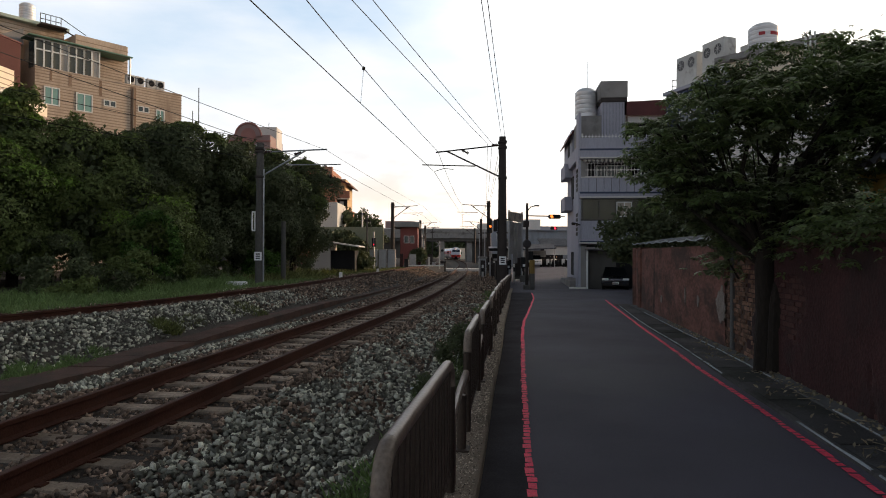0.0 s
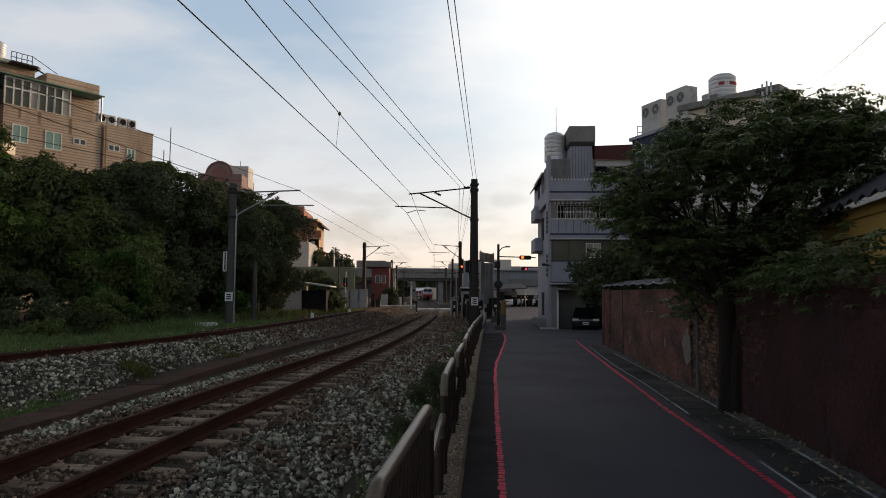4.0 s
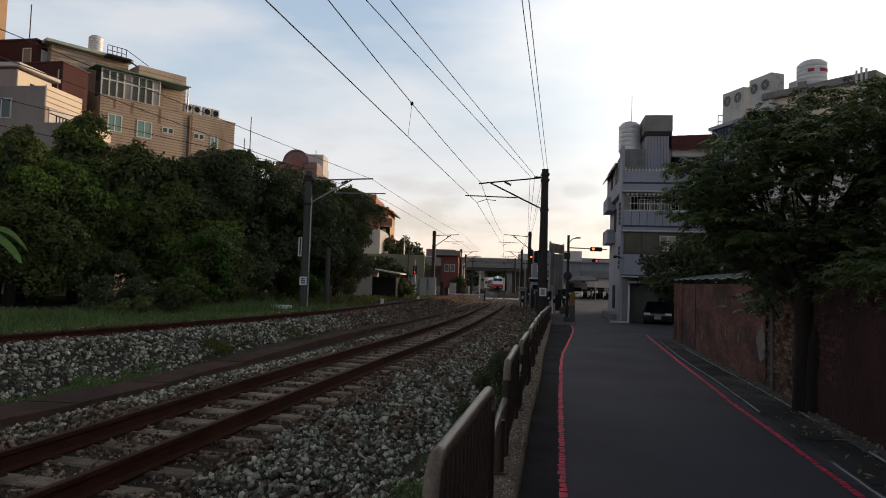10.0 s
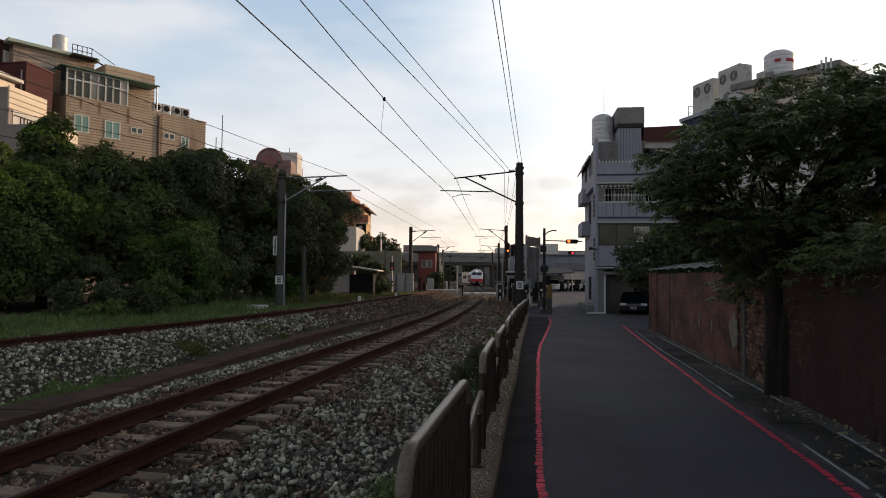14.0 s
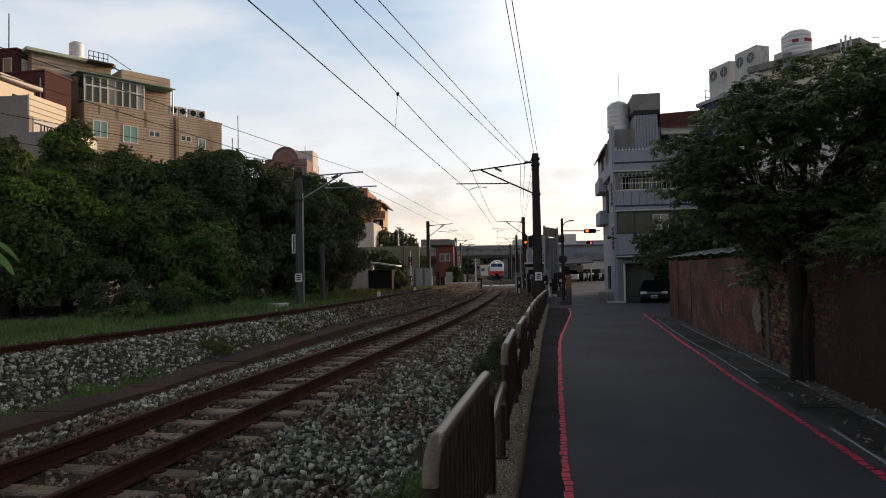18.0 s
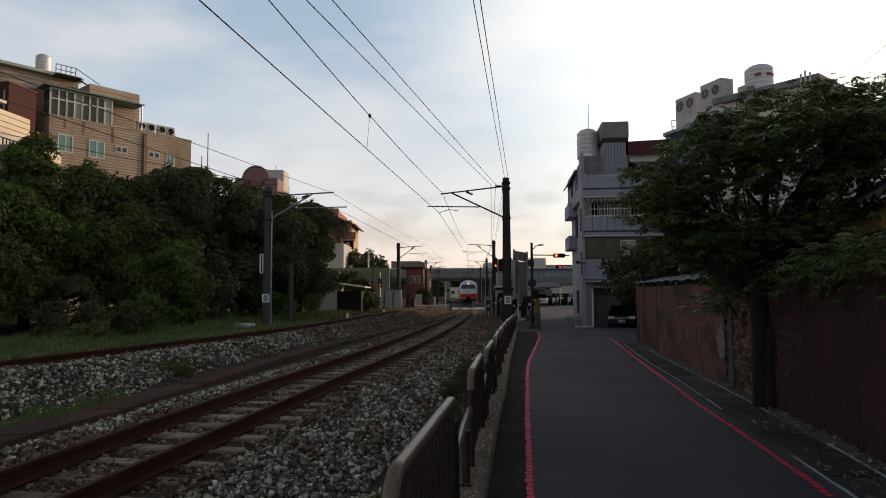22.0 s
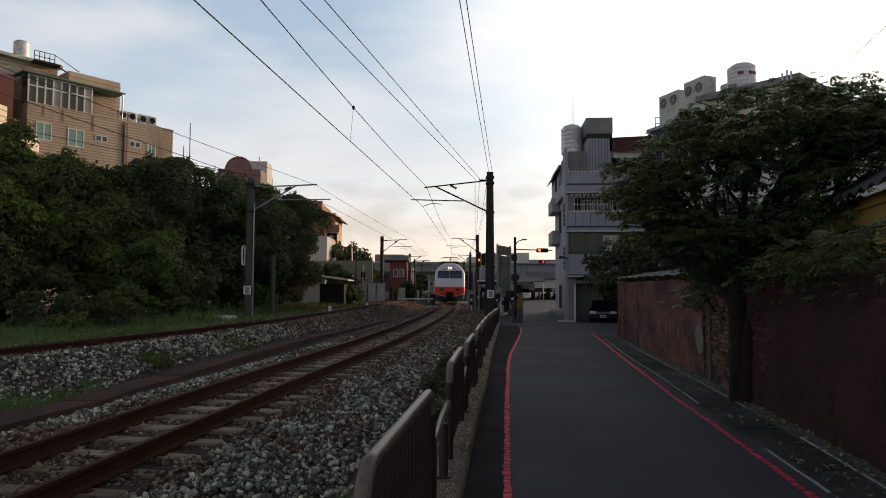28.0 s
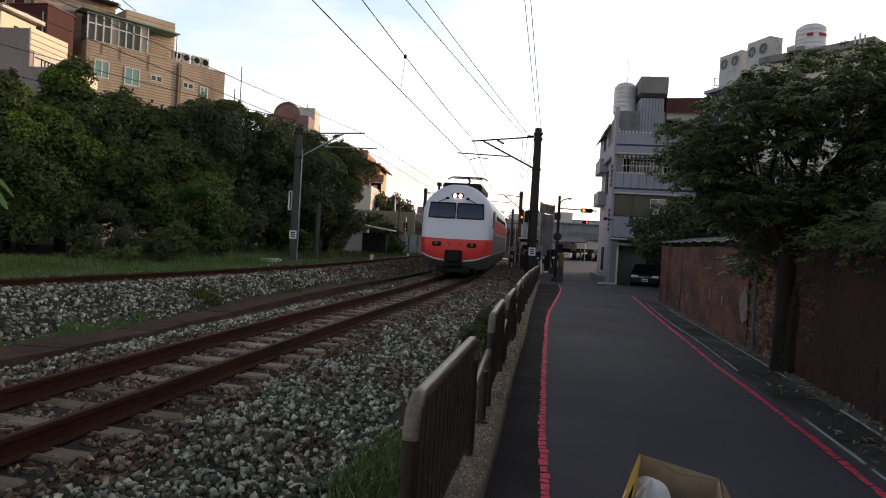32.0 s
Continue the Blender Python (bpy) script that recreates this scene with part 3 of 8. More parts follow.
def leaves(name, at, normal, size, material, ratio=0.5, fold=0.25, scatter=0.95):
    """Folded kite-shaped leaves at points, facing roughly along the normals."""
    n = len(at)
    nn = unit(normal + scatter * rng.normal(size=(n, 3)))
    way = unit(np.cross(nn, rng.normal(size=(n, 3))))
    side = np.cross(nn, way)
    s = (size * rng.uniform(0.6, 1.35, size=n))[:, None]
    base, tip = at - way * s * 0.5, at + way * s * 0.5 - nn * s * 0.12
    left, right = at + side * s * ratio * 0.5 + nn * s * fold * 0.3, at - side * s * ratio * 0.5 + nn * s * fold * 0.3
    verts = np.stack([base, left, tip, right], 1).reshape(-1, 3)
    faces = (np.arange(n) * 4)[:, None, None] + np.array([[0, 2, 1], [0, 3, 2]])[None]
    return arrays(name, verts, faces.reshape(-1, 3), material)


def clumped(clumps, radius, count, flat=0.8):
    """Points in many small balls, thick towards their outsides."""
    k = rng.integers(0, len(clumps), size=count)
    d = unit(rng.normal(size=(count, 3)))
    r = rng.uniform(0.25, 1.0, size=count) ** 0.6
    off = d * (r * radius * rng.uniform(0.8, 1.2, size=count))[:, None]
    off[:, 2] *= flat
    return clumps[k] + off, unit(d + np.array([0, 0, 0.6]))


# ---- plan ----
def spline(points):
    """A smooth x over y through a few places of the plan; straight past its ends."""
    ys, xs = np.array([p[0] for p in points], float), np.array([p[1] for p in points], float)
    slope = np.gradient(xs, ys)

    def x_at(y):
        if y <= ys[0]:
            return float(xs[0] + slope[0] * (y - ys[0]))
        if y >= ys[-1]:
            return float(xs[-1] + slope[-1] * (y - ys[-1]))
        i = int(np.searchsorted(ys, y)) - 1
        h = ys[i + 1] - ys[i]
        u = (y - ys[i]) / h
        a, b = (1 + 2 * u) * (1 - u) ** 2, u * (1 - u) ** 2
        c, d = u * u * (3 - 2 * u), u * u * (u - 1)
        return float(a * xs[i] + b * h * slope[i] + c * xs[i + 1] + d * h * slope[i + 1])

    return x_at


track_x = spline([(5, -3.78), (12, -2.62), (20.5, -1.08), (31, 0.27), (45, 1.68), (62, 2.88), (80, 3.85), (100, 4.9), (125, 5.9), (150, 6.65), (178, 7.3), (200, 7.7), (222, 7.6), (250, 6.0), (290, 1.5)])
track2_x = spline([(8, -9.65), (12, -8.5), (16, -7.4), (22, -6.02), (29, -5.0), (36, -4.2), (44, -3.35), (54, -2.3), (70, -0.7), (90, 0.6), (110, 1.3), (150, 1.9), (180, 0.8), (220, -1.8), (270, -7.4)])
trough_x = spline([(5, -6.75), (8.5, -6.0), (11, -5.52), (14.5, -5.15), (17.7, -4.55), (21.5, -3.85), (26, -3.1), (34, -2.0)])
kerb_x = spline([(0, -0.40), (4.43, 0.30), (7.7, 0.72), (10.4, 1.09), (15, 1.67), (23.75, 2.85), (33, 4.05), (40, 5.0)])
red_left_x = spline([(0, 0.28), (4.45, 0.65), (7.4, 1.02), (10.4, 1.43), (15, 2.09), (19.3, 2.86), (28.4, 4.43), (33, 5.05), (40, 5.9)])
red_right_x = spline([(0, 2.07), (4.43, 2.88), (5.9, 3.13), (7.7, 3.42), (9.0, 3.62), (11.2, 4.02), (14.8, 4.67), (22.75, 6.22), (25.8, 6.84)])
gutter_x = spline([(0, 2.24), (4.64, 3.05), (6.3, 3.34), (8.15, 3.65), (9.9, 3.97), (11.7, 4.30), (13.6, 4.60), (22, 6.24), (26, 7.06)])
wall_x = spline([(0, 2.86), (4.46, 3.68), (6.4, 4.07), (8.1, 4.37), (10.4, 4.78), (13.2, 5.24), (22, 6.80)])


def road_z(y):
    return -0.00045 * min(max(y, 0.0), 44.0) ** 2 + 0.024 * min(max(y - 46.0, 0.0), 31.0)


def rail_z(y):
    return -0.12 * max(0.0, min(1.0, (22 - y) / 17)) - 0.0042 * max(0.0, y - 40.0)


def rail2_z(y):
    return 0.35 - 0.0042 * max(0.0, y - 40.0)


def heading(f, y):
    """Degrees by which a line of the plan turns from straight ahead, to the left."""
    return math.degrees(math.atan2(f(y - 0.4) - f(y + 0.4), 0.8))


def steps(a, b, d):
    n = max(1, round((b - a) / d))
    return [a + (b - a) * i / n for i in range(n + 1)]


# ---- ground, road and track bed ----
def trough_half(y):
    return 0.43 - 0.11 * min(1.0, max(0.0, (y - 8.0) / 4.0)) - 0.18 * min(1.0, max(0.0, (y - 15.0) / 11.0))


def bed_z(x, y):
    """The height of the railway land at a place left of the road."""
    rz, a, b = rail_z(y), x - track_x(y), x - track2_x(y)
    low = -0.42 if y < 40 else -0.42 + 0.2 * min(1, (y - 40) / 20)
    low = min(low, rz - 0.25)
    main = rz - 0.215 - max(0.0, abs(a) - 1.75) * 0.36
    if a > 1.3:
        main = rz - 0.20 - min(0.16, max(0.0, a - 1.5) * 0.08)
    second = rail2_z(y) - 0.16 - (max(0.0, b - 1.2) * 0.42 if b > 0 else max(0.0, -b - 1.4) * 0.42)
    z = max(low, main, second)
    if b < -2.4:
        z = max(z, -0.06 + 0.10 * min(1.0, (-2.4 - b) / 6))
    return z + 0.025 * noise.noise((x * 1.3, y * 1.3, 0.3))


def build_ground():
    s = Shape()
    s.grid([[(x, y, -1.15) for x in (-900, -200, -60, 0, 60, 200, 900)] for y in (-300, -60, 0, 60, 200, 500, 1500)])
    solid("ground", s, M["earth"], "dark soil ground reaching the horizon", "ground", "structure")
    s = Shape()
    rows = []
    for y in steps(-14, 24, 0.45) + steps(24.6, 70, 1.4) + steps(74, 300, 6):
        right = kerb_x(min(y, 40)) - 0.30 if y < 40 else max(kerb_x(40) - 0.3, track_x(y) + 2.6)
        left = track2_x(y) - 30
        fine = [track2_x(y) + d for d in (-12, -8, -5, -3.5, -2.6, -2, -1.4, -0.7, 0, 0.7, 1.4, 2.0, 2.6)]
        a, b = fine[-1], track_x(y) - 3.2
        fine += [a + (b - a) * u for u in (0.35, 0.7, 1.0)] if b > a else [a, a, a]
        a = fine[-1]
        fine += [a + (right - a) * u / 18 for u in range(1, 19)]
        rows.append([(x, y, bed_z(x, y)) for x in [left] + fine])
    s.grid(rows)
    solid("railway_land", s, M["ballast_earth"], "grey ballast bed and dusty ground under the tracks", "track bed", "structure", smooth=True)
    # the road, with the yard that it opens into
    s = Shape()
    rows = []
    for y in steps(-14, 44, 1.0) + steps(46, 120, 4):
        left = kerb_x(y) if y < 40 else max(kerb_x(40), track_x(y) + 2.6)
        right = gutter_x(y) if y < 22 else gutter_x(22) + (y - 22) * 0.0 + (26 if y > 23 else 0)
        rows.append([(left + (right - left) * u / 8, y, road_z(y) + 0.012 * math.sin(math.pi * u / 8)) for u in range(9)])
    s.grid(rows)
    solid("road", s, M["asphalt"], "narrow lane of dark grey worn asphalt", "road", "structure", smooth=True)
    # kerb under the fence: aggregate top, concrete face
    top, face = Shape(), Shape()
    ys = steps(-14, 40, 0.5)
    top.grid([[(kerb_x(y) - 0.32, y, road_z(y) - 0.35), (kerb_x(y) - 0.32, y, road_z(y) + 0.085), (kerb_x(y) - 0.30, y, road_z(y) + 0.10), (kerb_x(y) - 0.02, y, road_z(y) + 0.10), (kerb_x(y), y, road_z(y) + 0.085), (kerb_x(y) + 0.006, y, road_z(y) - 0.05)] for y in ys])
    kerb = solid("fence_kerb", top, M["aggregate"], "low exposed-aggregate concrete kerb under the fence", "kerb", "structure")
    n = 9000
    ys = 1.6 + 12.0 * rng.random(n) ** 1.4
    at = np.array([(kerb_x(y) - 0.31 + 0.29 * rng.random(), y, road_z(y) + 0.101) for y in ys])
    stones("pebbles", at, 0.009 + 0.0008 * ys, M["pebble"], "small pale pebbles in the kerb", kerb)
    # older dark asphalt between the kerb and the red line
    s = Shape()
    s.grid([[(kerb_x(y) + 0.004, y, road_z(y) + 0.004), (kerb_x(y) * 0.5 + red_left_x(y) * 0.5, y, road_z(y) + 0.008), (red_left_x(y) - 0.01 + 0.012 * math.sin(y * 3.1), y, road_z(y) + 0.0125)] for y in steps(-14, 34, 0.4)])
    solid("road_edge", s, M["old_asphalt"], "strip of older darker asphalt beside the kerb", "road", "structure")
    # concrete gutter strip with drain slabs in front of the wall
    s = Shape()
    s.grid([[(gutter_x(y) - 0.005, y, road_z(y) - 0.05), (gutter_x(y), y, road_z(y) + 0.03), (gutter_x(y) + 0.055, y, road_z(y) + 0.035), (gutter_x(y) + 0.06, y, road_z(y) + 0.012), (wall_x(y) + 0.1, y, road_z(y) + 0.012)] for y in steps(-14, 22.5, 0.5)])
    gutter = solid("gutter", s, M["gutter"], "concrete gutter edge along the brick wall", "gutter", "structure")
    y, i = -4.0, 0
    while y < 21.5:
        n = 1.0 if i % 3 else 0.62
        a, b = y + 0.012, y + n - 0.012
        s = Shape()
        lift = 0.028 + 0.008 * rng.random()
        pts = [(gutter_x(a) + 0.075, a), (wall_x(a) - 0.215, a), (wall_x(b) - 0.215, b), (gutter_x(b) + 0.075, b)]
        zs = [road_z(q) for _, q in pts]
        s.put([(x, q, z + lift) for (x, q), z in zip(pts, zs)] + [(x, q, z - 0.02) for (x, q), z in zip(pts, zs)], [(0, 1, 2, 3), (0, 4, 5, 1), (1, 5, 6, 2), (2, 6, 7, 3), (3, 7, 4, 0)])
        part("drain_slab", s, M["gutter"], gutter)
        y, i = y + n, i + 1
    s = Shape()
    s.grid([[(wall_x(y) - 0.205, y, road_z(y) + 0.0), (wall_x(y) - 0.205, y, road_z(y) + 0.045), (wall_x(y) - 0.02, y, road_z(y) + 0.065), (wall_x(y) + 0.1, y, road_z(y) + 0.065)] for y in steps(-6, 22, 0.5)])
    part("wall_foot", s, M["kerb"], gutter)
    # pale worn edges of the gutter and the wall foot, broken by dirt
    for f, off, wide, lift in ((gutter_x, -0.004, 0.026, 0.037), (wall_x, -0.212, 0.020, 0.052)):
        y = 1.0
        while y < 21.5:
            n = rng.uniform(0.9, 2.8)
            if rng.random() < 0.9:
                s = Shape()
                q = steps(y, y + n, 0.25)
                s.grid([[(f(v) + off, v, road_z(v) + lift - 0.008), (f(v) + off, v, road_z(v) + lift), (f(v) + off + wide * (0.7 + 0.9 * noise.noise((v * 2.3, off, 0))), v, road_z(v) + lift + 0.002)] for v in q])
                part("worn_edge", s, M["edge_cement"], gutter, "pale worn cement edge")
            y += n + rng.uniform(0.01, 0.12)
    # broken red lines: short hand-laid strips
    for f, name, end, width in ((red_left_x, "red_line_left", 33.0, 0.060), (red_right_x, "red_line_right", 25.5, 0.064)):
        s, y = Shape(), -6.0
        while y < end:
            n = rng.uniform(0.05, 0.12) if y < 12 else 0.5
            gap = rng.uniform(0.008, 0.030) if y < 12 else 0.0
            w = width * rng.uniform(0.8, 1.12) if y < 12 else width
            o = rng.uniform(-0.008, 0.008)
            a, b = y, y + n
            k = rng.uniform(-0.012, 0.012, size=4)
            up = lambda q: road_z(q) + 0.016
            s.put([(f(a) + o - w / 2, a + k[0], up(a)), (f(a) + o + w / 2, a + k[1], up(a)), (f(b) + o + w / 2, b + k[2], up(b)), (f(b) + o - w / 2, b + k[3], up(b))], [(0, 1, 2, 3)])
            y = b + gap
        solid(name, s, M["red_paint"], "broken hand-laid red no-parking line on the asphalt", "road marking", "structure")


def build_track(f, name, rz, y0, y1, label, dense, cant=0.0):
    track = thing(name, (0, 0, 0), label, "railway track", kind="structure")
    prof = [(-0.07, -0.19), (0.07, -0.19), (0.07, -0.176), (0.014, -0.155), (0.012, -0.055), (0.036, -0.043), (0.036, -0.005), (0.031, 0.0), (-0.031, 0.0), (-0.036, -0.005), (-0.036, -0.043), (-0.012, -0.055), (-0.014, -0.155), (-0.07, -0.176)]
    ys = steps(y0, 60, 0.8) + steps(63, y1, 4)
    for side in (-1, 1):
        body, head = Shape(), Shape()
        rows, caps = [], []
        for y in ys:
            a = radians(heading(f, y))
            cx, cy = f(y) + side * 0.566 * math.cos(a), y + side * 0.566 * math.sin(a)
            rows.append([(cx + u * math.cos(a), cy + u * math.sin(a), rz(y) + w + (side - 1) * cant) for u, w in prof + prof[:1]])
            caps.append([(cx + u * math.cos(a), cy + u * math.sin(a), rz(y) + 0.003 - abs(u) * 0.05 + (side - 1) * cant) for u in (-0.026, 0, 0.026)])
        body.grid(rows)
        head.grid(caps)
        rail = part("rail", body, M["rust"], track, "rust-brown steel rail")
        part("running_surface", head, M["rail_head"], rail, "dull worn rail top")
    s = Shape()
    s.box(-1.0, 1.0, -0.115, 0.115, -0.26, -0.186, 0.02)
    near = s.mesh("sleeper", M["sleeper"])
    clip = Shape()
    for side in (-1, 1):
        for o in (-0.095, 0.095):
            clip.box(side * 0.566 + o - 0.035, side * 0.566 + o + 0.035, -0.05, 0.05, -0.192, -0.172, 0.006)
    clip_me = clip.mesh("rail_clip", M["rust"])
    y = y0
    while y < 70:
        a = heading(f, y)
        ob = part("sleeper", near, M["sleeper"], track)
        ob.matrix_basis = pose(f(y), y, rz(y) + 0.012 * math.sin(y * 9), 0, 0, a + 1.2 * math.sin(y * 5))
        if y < 16 and dense:
            part("rail_clip", clip_me, M["rust"], ob)
        y += 0.61
    return track


CUBE = np.array([(-1, -1, -1), (1, -1, -1), (1, 1, -1), (-1, 1, -1), (-1, -1, 1), (1, -1, 1), (1, 1, 1), (-1, 1, 1)], float)
CUBE_F = np.array([(0, 3, 2), (0, 2, 1), (4, 5, 6), (4, 6, 7), (0, 1, 5), (0, 5, 4), (1, 2, 6), (1, 6, 5), (2, 3, 7), (2, 7, 6), (3, 0, 4), (3, 4, 7)])


def stones(name, at, size, material, label, parent=None):
    """Angular crushed stones, each turned its own way."""
    n = len(at)
    v = CUBE[None] * rng.uniform(0.35, 1.15, size=(n, 8, 3)) * 0.62
    v = v * rng.uniform(0.6, 1.0, size=(n, 1, 3)) * np.array([1.2, 0.95, 0.62])
    q = rng.normal(size=(n, 4)) * np.array([1.0, 0.6, 0.6, 1.0])
    w, x, y, z = (q / np.linalg.norm(q, axis=1, keepdims=True)).T
    turn = np.stack([1 - 2 * (y * y + z * z), 2 * (x * y - z * w), 2 * (x * z + y * w), 2 * (x * y + z * w), 1 - 2 * (x * x + z * z), 2 * (y * z - x * w), 2 * (x * z - y * w), 2 * (y * z + x * w), 1 - 2 * (x * x + y * y)], 1).reshape(n, 3, 3)
    v = np.einsum("nij,nkj->nki", turn, v) * (size * rng.uniform(0.45, 1.4, size=n) * 0.74)[:, None, None] + at[:, None]
    faces = (np.arange(n) * 8)[:, None, None] + CUBE_F[None]
    me = arrays(name, v.reshape(-1, 3), faces.reshape(-1, 3), material)
    if parent:
        ob = part(name, me, material, parent, label)
        ob["kind"] = "stuff"
        return ob
    return tagged(new(name, me), label, "ballast", "", "stuff")


def build_ballast():
    grey, rusty = [], []
    for y0, y1, gap, size in ((-9.0, 1.4, 0.085, 0.10), (1.4, 6.5, 0.043, 0.069), (6.5, 10, 0.047, 0.073), (10, 16, 0.055, 0.078), (16, 30, 0.070, 0.086), (30, 60, 0.115, 0.10)):
        area = (y1 - y0) * 7.4
        n = int(area / gap**2)
        ys, us = rng.uniform(y0, y1, n), rng.random(n)
        for y, u in zip(ys, us):
            lo, hi = track_x(y) - 2.25, kerb_x(y) - 0.36
            x = lo + u * 7.4
            if x > hi or (y < 37.0 and x < trough_x(y) + trough_half(y) - 0.02 and rng.random() < 0.90):
                continue
            a = abs(x - track_x(y))
            # weedy ground shows through beside the kerb
            if x > hi - 0.9 and noise.noise((x * 1.1, y * 0.5, 5.0)) > 0.12 + 0.3 * (hi - x):
                continue
            if abs(a - 0.566) < 0.10 and y < 30:
                continue
            on_sleeper = a < 1.02 and abs(((y + 6.0) / 0.61 + 0.5) % 1.0 - 0.5) < 0.2
            if on_sleeper and rng.random() < ((0.95 if a > 0.66 else 0.74) if y < 22 else 0.5):
                continue
            z = bed_z(x, y) + (rng.uniform(-0.02, 0.034) if a > 1.1 else rng.uniform(-0.03, 0.012))
            (rusty if a < 1.3 + 0.6 * noise.noise((x, y, 2.0)) or noise.noise((x * 1.7, y * 0.8, 4.0)) + 0.045 * (y - 12) + 0.3 * rng.normal() > 0.25 else grey).append((x, y, z, size))
    for y0, y1, gap, size in ((6, 16, 0.056, 0.076), (16, 30, 0.068, 0.084), (30, 60, 0.12, 0.10)):
        n = int((y1 - y0) * 6.0 / gap**2)
        for y, u in zip(rng.uniform(y0, y1, n), rng.random(n)):
            b = -1.6 + 6.0 * u
            x = track2_x(y) + b
            if x > track_x(y) - 1.9 or abs(abs(b) - 0.566) < 0.1 or (y < 37.0 and x > trough_x(y) - trough_half(y) + 0.04 - 0.2 * rng.random()):
                continue
            (rusty if abs(b) < 0.9 or y + 7 * noise.noise((x, y * 0.4, 8.0)) + 2.5 * rng.normal() > 23 else grey).append((x, y, bed_z(x, y) + rng.uniform(-0.01, 0.03), size))
    for name, rows, m, label in (("ballast_stones", grey, M["stone"], "loose grey crushed-stone ballast"), ("rusty_ballast_stones", rusty, M["stone_rusty"], "rust-stained ballast stones between the rails")):
        a = np.array(rows)
        stones(name, a[:, :3], a[:, 3], m, label)


def tufts(name, spots, blade, material, label, lean=0.5):
    """Grass blades: spots of x, y, radius, count, height."""
    at, tip, wide = [], [], []
    for x, y, r, n, h in spots:
        n = int(n)
        d, q = r * np.sqrt(rng.random(n)), rng.uniform(0, 2 * np.pi, n)
        px, py = x + d * np.cos(q), y + d * np.sin(q)
        for a, b in zip(px, py):
            z = bed_z(a, b) if a < kerb_x(b) - 0.3 else road_z(b) + 0.02
            k = h * rng.uniform(0.4, 1.15)
            at.append((a, b, z - 0.02))
            tip.append((a + rng.normal() * k * lean, b + rng.normal() * k * lean, z + k))
            wide.append(blade * rng.uniform(0.6, 1.4))
    at, tip, wide = np.array(at), np.array(tip), np.array(wide)[:, None]
    n = len(at)
    side = unit(np.cross(tip - at, rng.normal(size=(n, 3)))) * wide * 0.5
    mid = at * 0.45 + tip * 0.55 + np.array([0, 0, 0.06]) * np.linalg.norm(tip - at, axis=1)[:, None]
    verts = np.stack([at - side, at + side, mid + side, mid - side, tip], 1).reshape(-1, 3)
    k = np.arange(n) * 5
    faces = np.concatenate([np.stack([k, k + 1, k + 2], 1), np.stack([k, k + 2, k + 3], 1), np.stack([k + 3, k + 2, k + 4], 1)])
    return tagged(new(name, arrays(name, verts, faces, material)), label, "grass", "", "stuff")


def build_weeds():
    near = [(kerb_x(2.8 + 0.35 * i) - 0.80, 2.8 + 0.35 * i, 0.40, 300, 0.15) for i in range(10)]
    near += [(-1.2, 3.4, 0.4, 220, 0.13), (-0.55, 4.9, 0.35, 260, 0.17), (-0.2, 6.9, 0.3, 160, 0.16), (0.1, 8.6, 0.3, 220, 0.2)]
    near += [(kerb_x(y) - 0.6 - 0.3 * rng.random(), y, 0.3, 90, 0.17) for y in steps(9, 30, 0.7) if noise.noise((3.0, y * 0.5, 4.0)) > 0.0]
    tufts("trackside_weeds", near, 0.012, M["grass"], "low green weeds growing beside the fence kerb", 0.55)
    spots = [(trough_x(y) - 0.62 + 0.2 * noise.noise((0, y, 3.0)), y, 0.28, 90, 0.09) for y in steps(9, 24, 0.45) if noise.noise((2.0, y * 0.55, 9.0)) > 0.12]
    spots += [(-5.72, 14.6, 0.30, 700, 0.17), (-4.95, 18.4, 0.45, 420, 0.12)]
    green = [(trough_x(y) - trough_half(y) - 0.08 - 0.12 * rng.random(), y, 0.27, 380, 0.12) for y in steps(6, 11.5, 0.4)]
    green += [(-6.2, 10.6, 0.3, 420, 0.15), (-5.95, 12.2, 0.22, 240, 0.11)]
    tufts("green_track_weeds", green, 0.013, M["grass"], "low green weeds on the ballast between the tracks", 0.55)
    tufts("dry_track_weeds", spots, 0.012, M["grass_dry"], "dry yellow-green weeds between the two tracks", 0.5)
    verge = []
    for y in steps(8, 60, 0.55):
        for b in (-1.15, -1.6, -2.3, -3.5, -4.6, -5.8, -7.2):
            k = 0.5 + noise.noise((b * 0.4, y * 0.35, 6.0))
            verge.append((track2_x(y) + b + rng.uniform(-0.4, 0.4), y, 0.75, (90 + 190 * max(0.0, k)) * (1 if y < 34 else 0.5), 0.10 + (0.20 if b > -3 else 0.46) * max(0.0, k) * (1.0 if b < -2 else 0.35)))
    tufts("verge_grass", [v for v in verge if v[1] < 31], 0.022, M["grass"], "rough green grass verge below the trees", 0.45)
    # farther grass takes a darker colour in place of the trees' shade
    tufts("dark_verge_grass", [v for v in verge if v[1] >= 31], 0.024, M["grass_dry"], "grass along the farther track, darker in colour for tree shade", 0.45)


build_ground()
build_track(track_x, "main_track", rail_z, -6.0, 272, "curving single railway track with rust-brown rails", True)
build_track(track2_x, "second_track", rail2_z, 4.0, 160, "farther rusty railway track on a ballast bank", False, 0.05)
build_ballast()
build_weeds()


